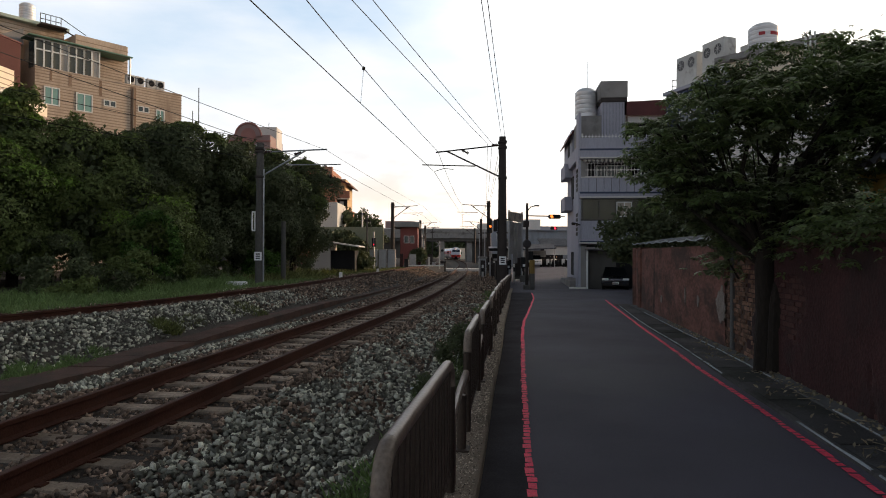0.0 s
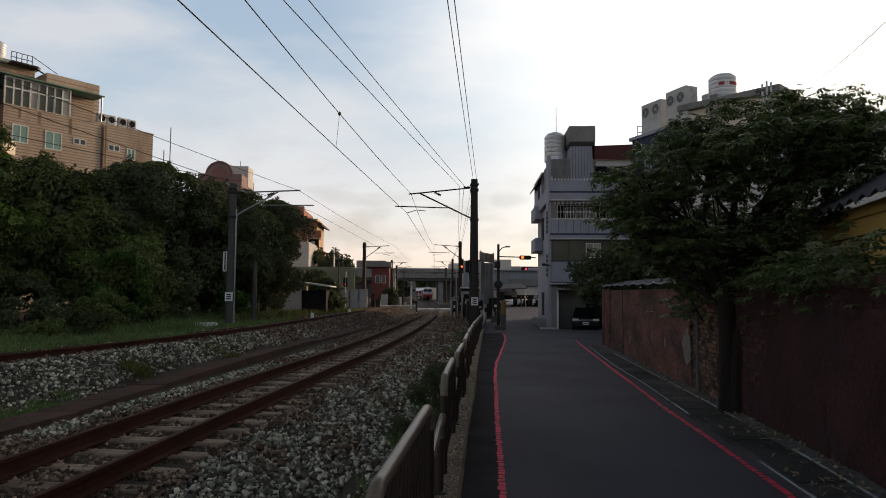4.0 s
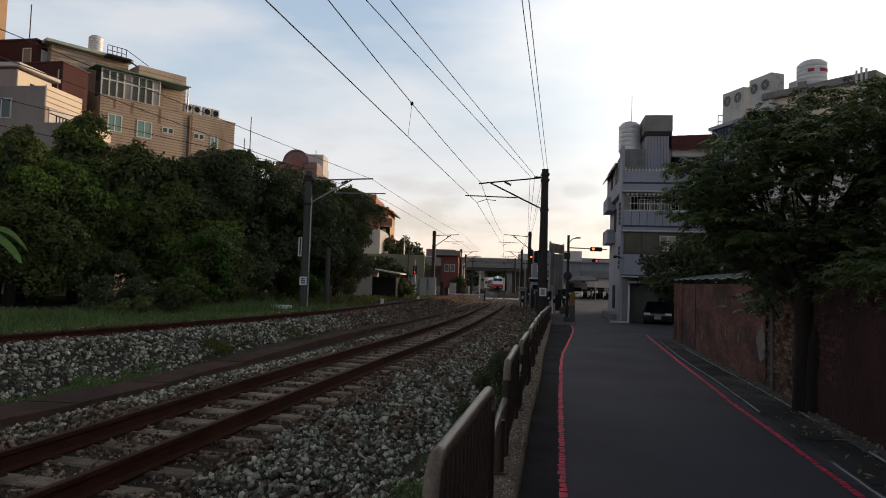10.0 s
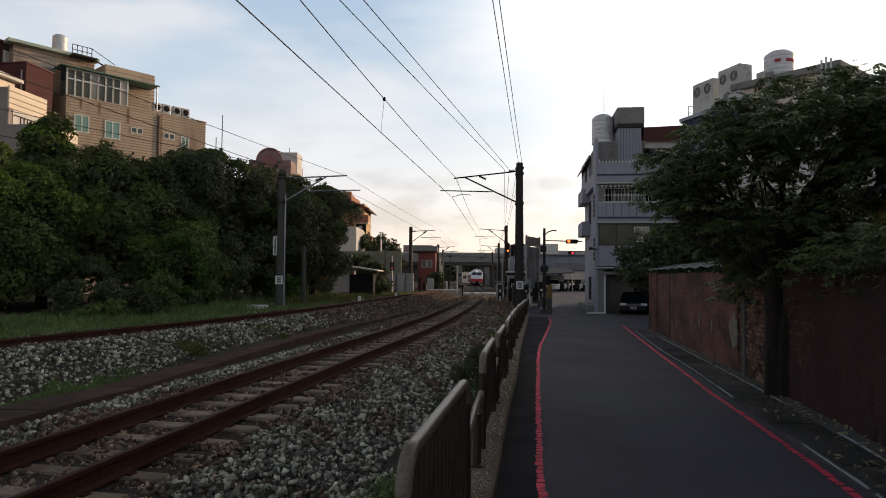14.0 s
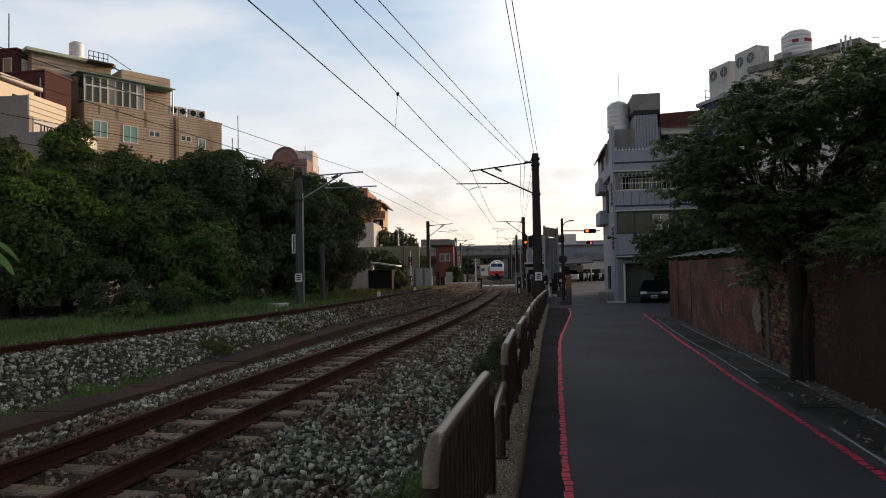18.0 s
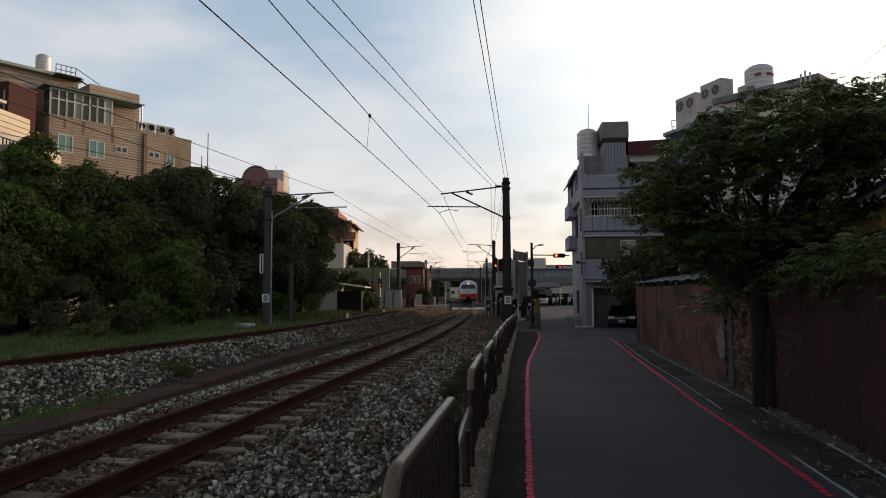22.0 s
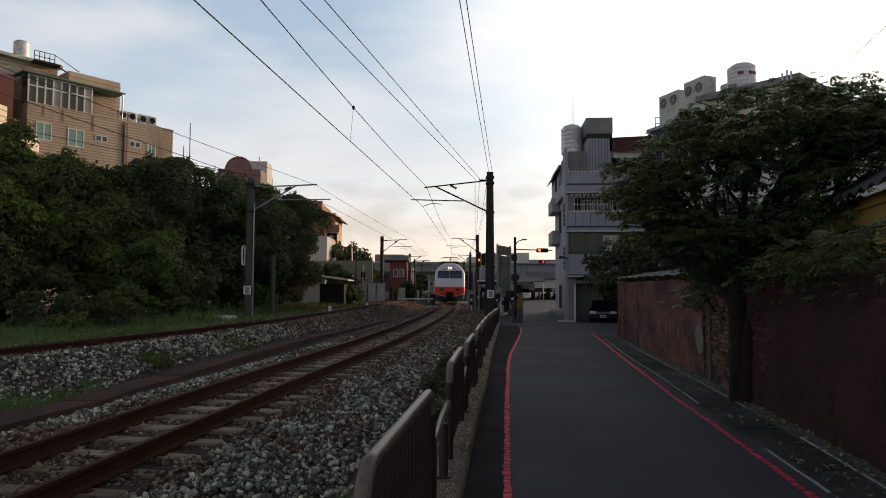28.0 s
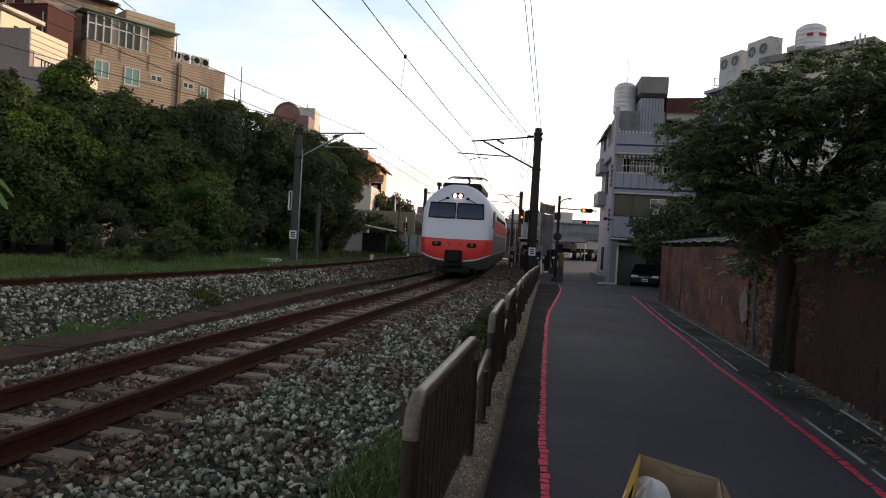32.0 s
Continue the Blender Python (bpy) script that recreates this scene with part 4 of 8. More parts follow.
def build_trough():
    """The lidded cable trough between the tracks."""
    f = trough_x
    trough = thing("cable_trough", (0, 0, 0), "dusty brown lidded cable trough between the tracks", "cable trough", kind="structure")
    y = 4.0
    while y < 37:
        a, b = y + 0.002, y + 0.998
        s = Shape()
        j = rng.uniform(-0.006, 0.006, 2)
        lift = 0.09 - 0.05 * min(1.0, max(0.0, (y - 18.0) / 8.0))
        za, zb = bed_z(f(a), a) + lift + j[0], bed_z(f(b), b) + lift + j[0]
        w = trough_half(y)
        s.put([(f(a) - w, a, za), (f(a) + w, a, za), (f(b) + w, b, zb), (f(b) - w, b, zb), (f(a) - w, a, za - 0.3), (f(a) + w, a, za - 0.3), (f(b) + w, b, zb - 0.3), (f(b) - w, b, zb - 0.3)], [(0, 1, 2, 3), (0, 4, 5, 1), (1, 5, 6, 2), (2, 6, 7, 3), (3, 7, 4, 0)])
        part("lid", s, M["trough"], trough)
        y += 1.0


build_trough()


# ---- fence along the lane ----
def fence_x(y):
    return kerb_x(y) - 0.16


def build_fence():
    spans = [(2.45, 4.27), (5.62, 7.22)]
    y = 8.02
    while y < 37.5:
        spans.append((y, y + 1.66))
        y += 2.36
    for i, (a, b) in enumerate(spans):
        za = road_z((a + b) / 2) + 0.10
        n = math.hypot(b - a, fence_x(b) - fence_x(a))
        turn = math.degrees(math.atan2(b - a, fence_x(b) - fence_x(a)))
        panel = thing("railing", (fence_x(a), a, za), "brown painted tube fence panel with close vertical bars", "fence", "fence panels along the lane", turn=turn)
        top = 0.775 + 0.01 * math.sin(i * 2.3)
        r, c = 0.033, 0.14
        arc = lambda cx, s: [(cx - s * c * math.cos(q), 0, top - c + c * math.sin(q)) for q in [math.pi / 2 * k / 6 for k in range(7)]]
        left, right = arc(c, 1), arc(n - c, -1)[::-1]
        part("top_rail", Shape().tube([left[-1]] + right[:1], r, 10), M["fence_tube"], panel, smooth=True)
        for side in (left, right[::-1]):
            part("bend", Shape().tube(side, r + 0.001, 10), M["fence_bend_pale"], panel, "pale bend of the tube, wear and highlight in its colour", smooth=True)
        for x in (0, n):
            part("post", Shape().tube([(x, 0, -0.02), (x, 0, top - c)], r, 10), M["fence"], panel, smooth=True)
        part("bottom_rail", Shape().box(r, n - r, -0.015, 0.015, 0.10, 0.135, 0.004), M["fence"], panel)
        k = 15 if b < 12 else 9
        bar = Shape().box(-0.014, 0.014, -0.016, 0.016, 0.12, top - 0.02, 0.003).mesh("bar", M["fence"])
        for j in range(1, k + 1):
            part("bar", bar, M["fence"], panel).matrix_basis = pose(n * j / (k + 1), 0, 0)
        # the low linking rail to the next panel
        if i + 1 < len(spans) and i < 8:
            c0, c1 = b + 0.12, spans[i + 1][0] - 0.08
            ln = thing("low_railing", (fence_x(c0), c0, road_z(c0) + 0.10), "low bent linking rail between two fence panels", "fence", "fence links along the lane", turn=math.degrees(math.atan2(c1 - c0, fence_x(c1) - fence_x(c0))))
            m = math.hypot(c1 - c0, fence_x(c1) - fence_x(c0))
            part("link_rail", Shape().tube([(0, 0, 0.0), (0.01, 0, 0.34), (0.05, 0, 0.41), (m * 0.5, 0, 0.47), (m - 0.05, 0, 0.49), (m, 0, 0.42)], 0.026, 8), M["fence_tube"], ln, smooth=True)
            part("link_post", Shape().tube([(m * 0.62, 0, 0), (m * 0.62, 0, 0.40)], 0.036, 10), M["fence"], ln, smooth=True)
            part("foot_plate", Shape().box(m * 0.62 - 0.07, m * 0.62 + 0.07, -0.06, 0.06, 0, 0.014, 0.004), M["fence"], ln)


build_fence()


# ---- masts and overhead wires ----
def insulator(parent, p, q):
    p, q = Vector(p), Vector(q)
    s = Shape()
    k = 5
    for i in range(k):
        a = p.lerp(q, (i + 0.15) / k)
        b = p.lerp(q, (i + 0.6) / k)
        s.tube([a, b], 0.085, 10, 0.05)
    s.tube([p, q], 0.035, 8)
    part("insulator", s, M["insulator"], parent, "ribbed brown insulator")


def build_mast(x, y, z0, h, side, reach, contact, carrier, material, plates=True, far=False, droop=0.0):
    """side: the way to the track, in x; droop: how far the top arm sinks to its end."""
    mast = thing("overhead_line_mast", (x, y, z0), "tall dark overhead-line mast with a bracket arm above the track" if material is M["mast"] else "weathered concrete overhead-line mast with a bracket arm", "mast", "overhead-line masts")
    n = 8 if far else 14
    if material is M["mast"]:
        part("pole", Shape().tube([(0, 0, -0.3), (0, 0, h)], 0.25 if not far else 0.21, 10, 0.16), material, mast, smooth=True)
    else:
        part("pole", Shape().tube([(0, 0, -0.3), (0, 0, h)], 0.21, n, 0.15), material, mast, smooth=True)
    c, m = contact - z0, carrier - z0
    part("top_arm", Shape().tube([(0, 0, m - 0.1 + droop * 0.35), (side * reach * 0.98, 0, m + 0.05 - droop)], 0.032, 8), M["galv"] if material is not M["mast"] else M["mast"], mast)
    part("bracket_tube", Shape().tube([(0, 0, c - 0.28), (side * reach * (0.66 + 0.4 * droop), 0, m - 0.02 - droop * 0.7)], 0.035, 8), M["galv"] if material is not M["mast"] else M["mast"], mast)
    part("registration_tube", Shape().tube([(side * reach * 0.40, 0, c + 0.26), (side * reach * 1.18, 0, c + 0.30)], 0.026, 8), M["galv"] if material is not M["mast"] else M["mast"], mast)
    part("steady_arm", Shape().tube([(side * reach * 0.72, 0, c + 0.10), (side * reach * 0.86, 0, c + 0.14), (side * reach * 1.0, 0, c)], 0.016, 6), M["mast"], mast)
    insulator(mast, (side * 0.20, 0, m - 0.08 + droop * 0.3), (side * 0.50, 0, m - 0.07 + droop * 0.25))
    insulator(mast, (side * reach * 0.50, 0, c + 0.33 + (m - c) * 0.42), (side * reach * 0.60, 0, c + 0.36 + (m - c) * 0.52))
    for z in (h - 0.25, m - 0.1, c - 0.28):
        part("collar", Shape().box(-0.19, 0.19, -0.17, 0.17, z - 0.06, z + 0.06, 0.02), M["mast"], mast)
    if plates and material is not M["mast"]:
        # pale cable loop in a frame on the pole
        loop = Shape()
        for x in (-0.33, -0.21):
            loop.box(x - 0.022, x + 0.022, -0.04, 0.04, 2.75, 3.55)
        loop.box(-0.33, -0.21, -0.04, 0.04, 2.72, 2.77).box(-0.33, -0.1, -0.04, 0.04, 3.53, 3.58)
        part("cable_frame", loop, M["white"], mast, "narrow white frame on the pole")
        part("conduit", Shape().tube([(0.19, -0.1, 0.0), (0.185, -0.1, 5.4)], 0.035, 6), M["galv"], mast, "pale grey conduit")
    if plates:
        plate = part("number_plate", Shape().box(-0.16, 0.16, -0.285, -0.262, 1.45, 1.82, 0.005), M["plate"], mast, "white enamel mast plate with dark bars")
        bars = Shape()
        for k in range(3):
            bars.box(-0.09, 0.09, -0.290, -0.284, 1.52 + k * 0.09, 1.57 + k * 0.09)
        part("marking", bars, M["black"], plate)
        if material is M["mast"]:
            part("switch_box", Shape().box(-0.40, -0.22, -0.14, 0.12, 2.95, 3.5, 0.04), M["black"], mast)
            for z in (2.9, 3.5):
                part("band", Shape().tube([(0, 0, z - 0.03), (0, 0, z + 0.03)], 0.262, 12), M["mast"], mast)
    return mast


def wire(name, pts, r, label, sag=0.0, n=14):
    """One overhead conductor through supports, sagging between them."""
    path = []
    for (a, b) in zip(pts, pts[1:]):
        a, b = Vector(a), Vector(b)
        for i in range(n):
            u = i / n
            p = a.lerp(b, u)
            p.z -= sag * 4 * u * (1 - u)
            path.append(p)
    path.append(Vector(pts[-1]))
    ob = new(name, Shape().tube(path, r, 5).mesh(name, M["wire"]))
    return tagged(ob, label, "overhead wire", "overhead wires")


def build_overhead():
    # right-hand masts of the main track
    build_mast(3.24, 30.0, -0.45, 7.28, -1, 3.1, 5.22, 6.42, M["mast"], droop=0.38)
    for y, dx in ((64, 2.62), (98, 2.7), (132, 2.7)):
        build_mast(track_x(y) + dx, y, -0.3, 6.9, -1, dx, 5.2, 6.2, M["mast"], False, True)
    build_mast(-7.44, 28.8, -0.3, 6.55, 1, 2.95, 5.05, 5.95, M["mast_concrete"])
    for y, dx in ((64, 2.5), (99, 2.6), (118, 2.6)):
        build_mast(track2_x(y) - dx, y, -0.3, 6.7, 1, dx, 5.1, 6.05, M["mast"], False, True)
    c = lambda y, o=0.0: track_x(y) + o
    wire("contact_wire", [(-8.6, -30, 5.2), (-4.56, -4, 5.2), (0.12, 30, 5.22), (c(64), 64, 5.2), (c(98), 98, 5.2), (c(132), 132, 5.2), (c(180), 180, 5.2)], 0.011, "dark contact wire above the main track", 0.02)
    wire("carrier_wire", [(-9.0, -30, 6.65), (-4.65, -4, 6.65), (0.3, 30, 6.12), (c(64), 64, 6.2), (c(98), 98, 6.2), (c(132), 132, 6.2), (c(180), 180, 6.2)], 0.011, "dark carrier wire above the contact wire", 0.29)
    wire("feeder_wire", [(-10.1, -22, 6.8), (2.55, 30, 6.5), (c(64) + 2.4, 64, 6.3), (c(98) + 2.4, 98, 6.2)], 0.010, "dark feeder wire slanting over the track", 0.17)
    wire("feeder_wire", [(-9.48, -22, 6.85), (2.76, 30, 6.53), (c(64) + 2.5, 64, 6.4), (c(98) + 2.5, 98, 6.3)], 0.010, "dark feeder wire slanting over the track", 0.12)
    wire("return_wire", [(-5.4, -32, 7.2), (-1.40, -4, 7.1), (3.18, 30, 6.88), (c(64) + 2.7, 64, 6.6), (c(98) + 2.7, 98, 6.6)], 0.010, "dark return wire on the mast tops", 0.10)
    wire("return_wire", [(-5.1, -32, 7.2), (-1.30, -4, 7.1), (3.34, 30, 6.88), (c(64) + 2.8, 64, 6.6), (c(98) + 2.8, 98, 6.6)], 0.010, "dark return wire on the mast tops", 0.10)
    d = lambda y: track2_x(y) + 0.5
    wire("contact_wire", [(-11.2, -4, 5.1), (-4.0, 28.8, 5.05), (d(64), 64, 5.1), (d(99), 99, 5.1)], 0.009, "dark contact wire above the second track", 0.02)
    wire("carrier_wire", [(-12.9, -4, 6.2), (-4.6, 28.8, 5.98), (d(64), 64, 6.05), (d(99), 99, 6.05)], 0.009, "dark carrier wire above the second track", 0.12)
    for k, (z0, z1) in enumerate(((7.6, 6.4), (6.6, 5.9))):
        wire("cable", [(-26, 12, z0 + 1.2), (-7.6 - 0.25 * k, 28.8, z1 - 0.3 * k)], 0.012, "thin dark cable leading off over the trees", 0.3)
    # droppers between carrier and contact wire
    for a, b, za, zb, f in ((-4, 30, 6.65, 6.12, None),):
        for u in (0.60,):
            y = a + (b - a) * u
            x0, x1 = -4.65 + (0.3 + 4.65) * u, -4.56 + (0.12 + 4.56) * u
            zt = za + (zb - za) * u - 0.29 * 4 * u * (1 - u)
            ob = thing("wire_dropper", (x1, y, 5.2), "thin dropper joining carrier and contact wires", "dropper", "droppers")
            part("rod", Shape().tube([(0, 0, 0), (x0 - x1, 0, zt - 5.2)], 0.005, 5), M["wire"], ob)
            part("clamp", Shape().lathe([(0.0, -0.06), (0.04, -0.03), (0.04, 0.03), (0.0, 0.06)], 8, (x0 - x1, 0, zt - 5.2)), M["wire"], ob)


build_overhead()


# ---- buildings ----
def window(parent, x0, x1, z0, z1, y=0.0, glass="glass", frame="frame_white", bars=1, rail=None, bar=0.06, deep=0.05, other=None):
    """A framed window on a wall that lies at y, seen from -y."""
    s = Shape()
    s.box(x0 - bar, x0, y - deep, y + 0.03, z0 - bar, z1 + bar).box(x1, x1 + bar, y - deep, y + 0.03, z0 - bar, z1 + bar)
    s.box(x0, x1, y - deep, y + 0.03, z1, z1 + bar).box(x0, x1, y - deep, y + 0.03, z0 - bar, z0)
    for i in range(1, bars + 1):
        x = x0 + (x1 - x0) * i / (bars + 1)
        s.box(x - bar / 2, x + bar / 2, y - deep + 0.006, y + 0.02, z0, z1)
    if rail:
        s.box(x0, x1, y - deep + 0.009, y + 0.02, rail - bar / 2, rail + bar / 2)
    w = part("window", s, M[frame], parent)
    for i in range(bars + 1):
        a, b = x0 + (x1 - x0) * i / (bars + 1), x0 + (x1 - x0) * (i + 1) / (bars + 1)
        part("pane", Shape().box(a + bar * 0.3, b - bar * 0.3, y - 0.02, y - 0.008, z0, z1), M[other if other and i % 2 else glass], w)
    return w


def block(name, at, turn, w, d, h, material, label, parapet=0.5, group="", sink=1.2, cat="building"):
    """A plain block: its front at y=0 from x=0 to w, its depth along y."""
    b = thing(name, at, label, cat, group, turn=turn)
    part("wall", Shape().box(0, w, 0, d, -sink, h, 0.02), M[material], b)
    if parapet:
        s = Shape()
        t = 0.16
        s.box(0, w, 0.003, t, h, h + parapet, 0.02).box(0, w, d - t, d - 0.003, h, h + parapet, 0.02).box(0.003, t, t, d - t, h, h + parapet, 0.02).box(w - t, w - 0.003, t, d - t, h, h + parapet, 0.02)
        part("parapet", s, M[material], b)
    return b


def water_tank(at, r, h, label, band=False):
    t = thing("water_tank", at, label, "water tank")
    prof = [(r * 0.96, 0.25)]
    for i in range(6):
        z = 0.25 + h * i / 6
        prof += [(r, z + 0.02), (r, z + h / 6 - 0.05), (r * 0.965, z + h / 6 - 0.02)]
    prof += [(r * 0.7, 0.25 + h * 1.10), (r * 0.2, 0.25 + h * 1.17), (0.02, 0.25 + h * 1.18)]
    part("barrel", Shape().lathe(prof, 24), M["steel_tank"], t, smooth=True)
    for k in range(4):
        q = math.pi / 4 + k * math.pi / 2
        part("leg", Shape().box(r * 0.8 * math.cos(q) - 0.04, r * 0.8 * math.cos(q) + 0.04, r * 0.8 * math.sin(q) - 0.04, r * 0.8 * math.sin(q) + 0.04, -0.1, 0.3), M["galv"], t)
    if band:
        s = Shape()
        n = 7
        for a0, a1, z0, z1 in ((0.0, 0.75, 0.58, 0.71), ):
            q = [-math.pi / 2 + a0 + (a1 - a0) * i / n for i in range(n + 1)]
            s.grid([[(r * 1.012 * math.cos(a), r * 1.012 * math.sin(a), 0.25 + h * z) for z in (z0, z1)] for a in q])
        part("label", s, M["tank_red"], t, "red label band")
        q = [-math.pi / 2 - 0.75 + 0.4 * i / n for i in range(n + 1)]
        part("mark", Shape().grid([[(r * 1.012 * math.cos(a), r * 1.012 * math.sin(a), 0.25 + h * z) for z in (0.58, 0.71)] for a in q]), M["tank_red"], t, "red label mark")
    return t


def aircon(at, turn, w, h, d, fans, label="outdoor air-conditioning unit with round fans", group="rooftop air conditioners"):
    a = thing("aircon_unit", at, label, "air conditioner", group, turn=turn)
    part("casing", Shape().box(0, w, 0, d, 0.08, h, 0.03), M["ac"], a)
    part("feet", Shape().box(0.05, w - 0.05, 0.05, 0.12, 0, 0.08).box(0.05, w - 0.05, d - 0.12, d - 0.05, 0, 0.08), M["galv"], a)
    for i in range(fans):
        cx, r = w * (i + 0.5) / fans, min(w / fans, h) * 0.40
        ring = Shape()
        q = [2 * math.pi * k / 20 for k in range(21)]
        ring.grid([[(cx + rr * math.cos(t), yy, h * (0.55 if fans == 1 else 0.72) + rr * math.sin(t)) for rr, yy in ((r, -0.03), (r * 0.9, -0.035), (r * 0.88, -0.004))] for t in q])
        f = part("fan_guard", ring, M["ac"], a)
        blades = Shape()
        disc = [(cx + r * 0.88 * math.cos(t), -0.004, h * (0.55 if fans == 1 else 0.72) + r * 0.88 * math.sin(t)) for t in q[:-1]]
        blades.put(disc, [tuple(range(20))])
        part("fan", blades, M["dark" if fans == 1 else "fan"], f)
        spokes = Shape()
        for k in range(4):
            t = k * math.pi / 4
            spokes.tube([(cx - r * math.cos(t), -0.03, h * (0.55 if fans == 1 else 0.72) - r * math.sin(t)), (cx + r * math.cos(t), -0.03, h * (0.55 if fans == 1 else 0.72) + r * math.sin(t))], 0.010, 4)
        part("grille", spokes, M["mast"] if fans == 1 else M["ac"], f)
    return a


def build_tan_house():
    """The tan tiled house above the trees, with the glazed roof room."""
    h = thing("tiled_apartment_house", (-27.9, 46.6, -0.4), "tan tiled apartment house with a glazed roof room", "building", turn=49.9)
    top = 14.85
    part("wall", Shape().box(0, 10.95, 0, 12, -0.8, top, 0.02), M["tan_tile"], h)
    lines = Shape()
    for i in range(38):
        z = 6.7 + i * 0.215
        lines.box(-0.004, 10.955, -0.014, 0.0, z, z + 0.07)
    for i in range(10):
        lines.box(3.6, 7.604, 2.388, 2.4, top + 0.4 + i * 0.32, top + 0.47 + i * 0.32)
        lines.box(-2.3, 3.4, 3.988, 4.0, top + 1.2 + i * 0.29, top + 1.27 + i * 0.29)
        lines.box(4.5, 6.6, 1.188, 1.2, top + 0.1 + i * 0.215, top + 0.17 + i * 0.215)
    part("tile_joints", lines, M["tan_line"], h, "dark tile joint bands")
    part("coping", Shape().box(-0.03, 11.0, -0.05, 0.2, top, top + 0.12, 0.02), M["tan_tile"], h)
    for x0, x1, z0, z1 in ((0.66, 1.55, 12.4, 13.55), (2.8, 3.8, 12.3, 13.5), (8.85, 9.4, 12.5, 13.3)):
        window(h, x0, x1, z0, z1, 0, "glass_green", "frame_white", 1, bar=0.08)
    for x0 in (4.75, 5.2, 7.35, 7.8):
        window(h, x0, x0 + 0.35, 13.0, 13.35, 0, "glass", "frame_white", 0)
    for x, w, z0 in ((6.72, 0.42, 9.6), (2.2, 0.22, 13.9), (0.95, 0.16, 14.1), (4.35, 0.2, 13.6)):
        part("water_stain", Shape().box(x, x + w, -0.019, -0.004, z0, top - 0.05), M["tan_stain"], h, "brown water stain down the tiles")
    part("downpipe", Shape().tube([(6.9, -0.08, 3), (6.9, -0.08, top - 0.2)], 0.07, 8), M["tan_line"], h)
    # roof room of glass, with green eaves
    room = part("roof_room", Shape().box(0.05, 6.6, 1.2, 7, top, top + 2.35), M["tan_tile"], h)
    for i in range(4):
        x = 0.08 + i * 1.08
        window(room, x, x + 1.0, top + 0.12, top + 2.0, 0.10, "glass_olive", "frame_white", 1, top + 1.32, 0.095, 0.10, "curtain_glass" if i % 2 else "glass_olive")
    part("side_glazing", Shape().box(0.0, 0.06, 0.15, 1.2, top + 0.1, top + 2.0), M["glass"], room)
    part("eave", Shape().box(-0.5, 6.75, -0.35, 1.3, top + 2.1, top + 2.2, 0.03), M["green_metal"], h)
    part("eave_post", Shape().tube([(6.55, -0.25, top + 0.1), (6.55, -0.25, top + 2.1)], 0.06, 8), M["galv"], h)
    part("upper_block", Shape().box(3.6, 7.6, 2.4, 8, top, top + 3.75, 0.03), M["tan_tile"], h)
    part("upper_roof_room", Shape().box(-2.3, 3.4, 4.0, 10, top - 2, top + 4.1, 0.03), M["tan_tile"], h)
    part("upper_roof", Shape().box(-2.8, 3.6, 3.5, 10.4, top + 4.1, top + 4.35, 0.03), M["pale_green"], h)
    part("grey_gable", Shape().put([(-1.9, 1.3, top + 1.7), (-0.3, 1.3, top + 1.7), (-0.3, 1.3, top + 2.9), (-1.9, 1.3, top + 2.0), (-1.9, 2.4, top + 1.7), (-0.3, 2.4, top + 1.7), (-0.3, 2.4, top + 2.9), (-1.9, 2.4, top + 2.0)], [(0, 1, 2, 3), (7, 6, 5, 4), (3, 2, 6, 7), (0, 3, 7, 4), (1, 5, 6, 2)]), M["concrete"], h)
    stair = part("roof_stair", Shape().box(1.3, 3.1, 2.6, 3.5, top + 3.95, top + 4.1, 0.02), M["mast"], h, "dark steel roof stair and railing")
    for k in range(5):
        part("post", Shape().tube([(1.5 + k * 0.36, 3.4, top + 4.2 - 0.12), (1.5 + k * 0.36, 3.4, top + 5.0)], 0.03, 5), M["mast"], stair)
    for z in (4.6, 5.0):
        part("rail", Shape().tube([(1.5, 3.4, top + z), (2.94, 3.4, top + z)], 0.03, 5), M["mast"], stair)
    part("hand_rail", Shape().tube([(2.94, 3.4, top + 5.0), (4.6, 3.0, top + 4.0)], 0.03, 5), M["mast"], stair)
    part("stringer", Shape().tube([(2.94, 3.4, top + 4.2), (4.6, 3.0, top + 3.4)], 0.06, 5), M["mast"], stair)
    m = h.matrix_basis
    water_tank(m @ Vector((1.15, 5.0, top + 4.35)), 0.55, 1.2, "stainless steel water tank on a tan roof")
    for k, x in enumerate((6.45, 7.2, 8.1, 8.85)):
        aircon(m @ Vector((x, 0.12, top + 0.12)), 49.9, 0.70, 0.80, 0.35, 1, "pale rooftop air-conditioning unit with a dark round fan")
    return h


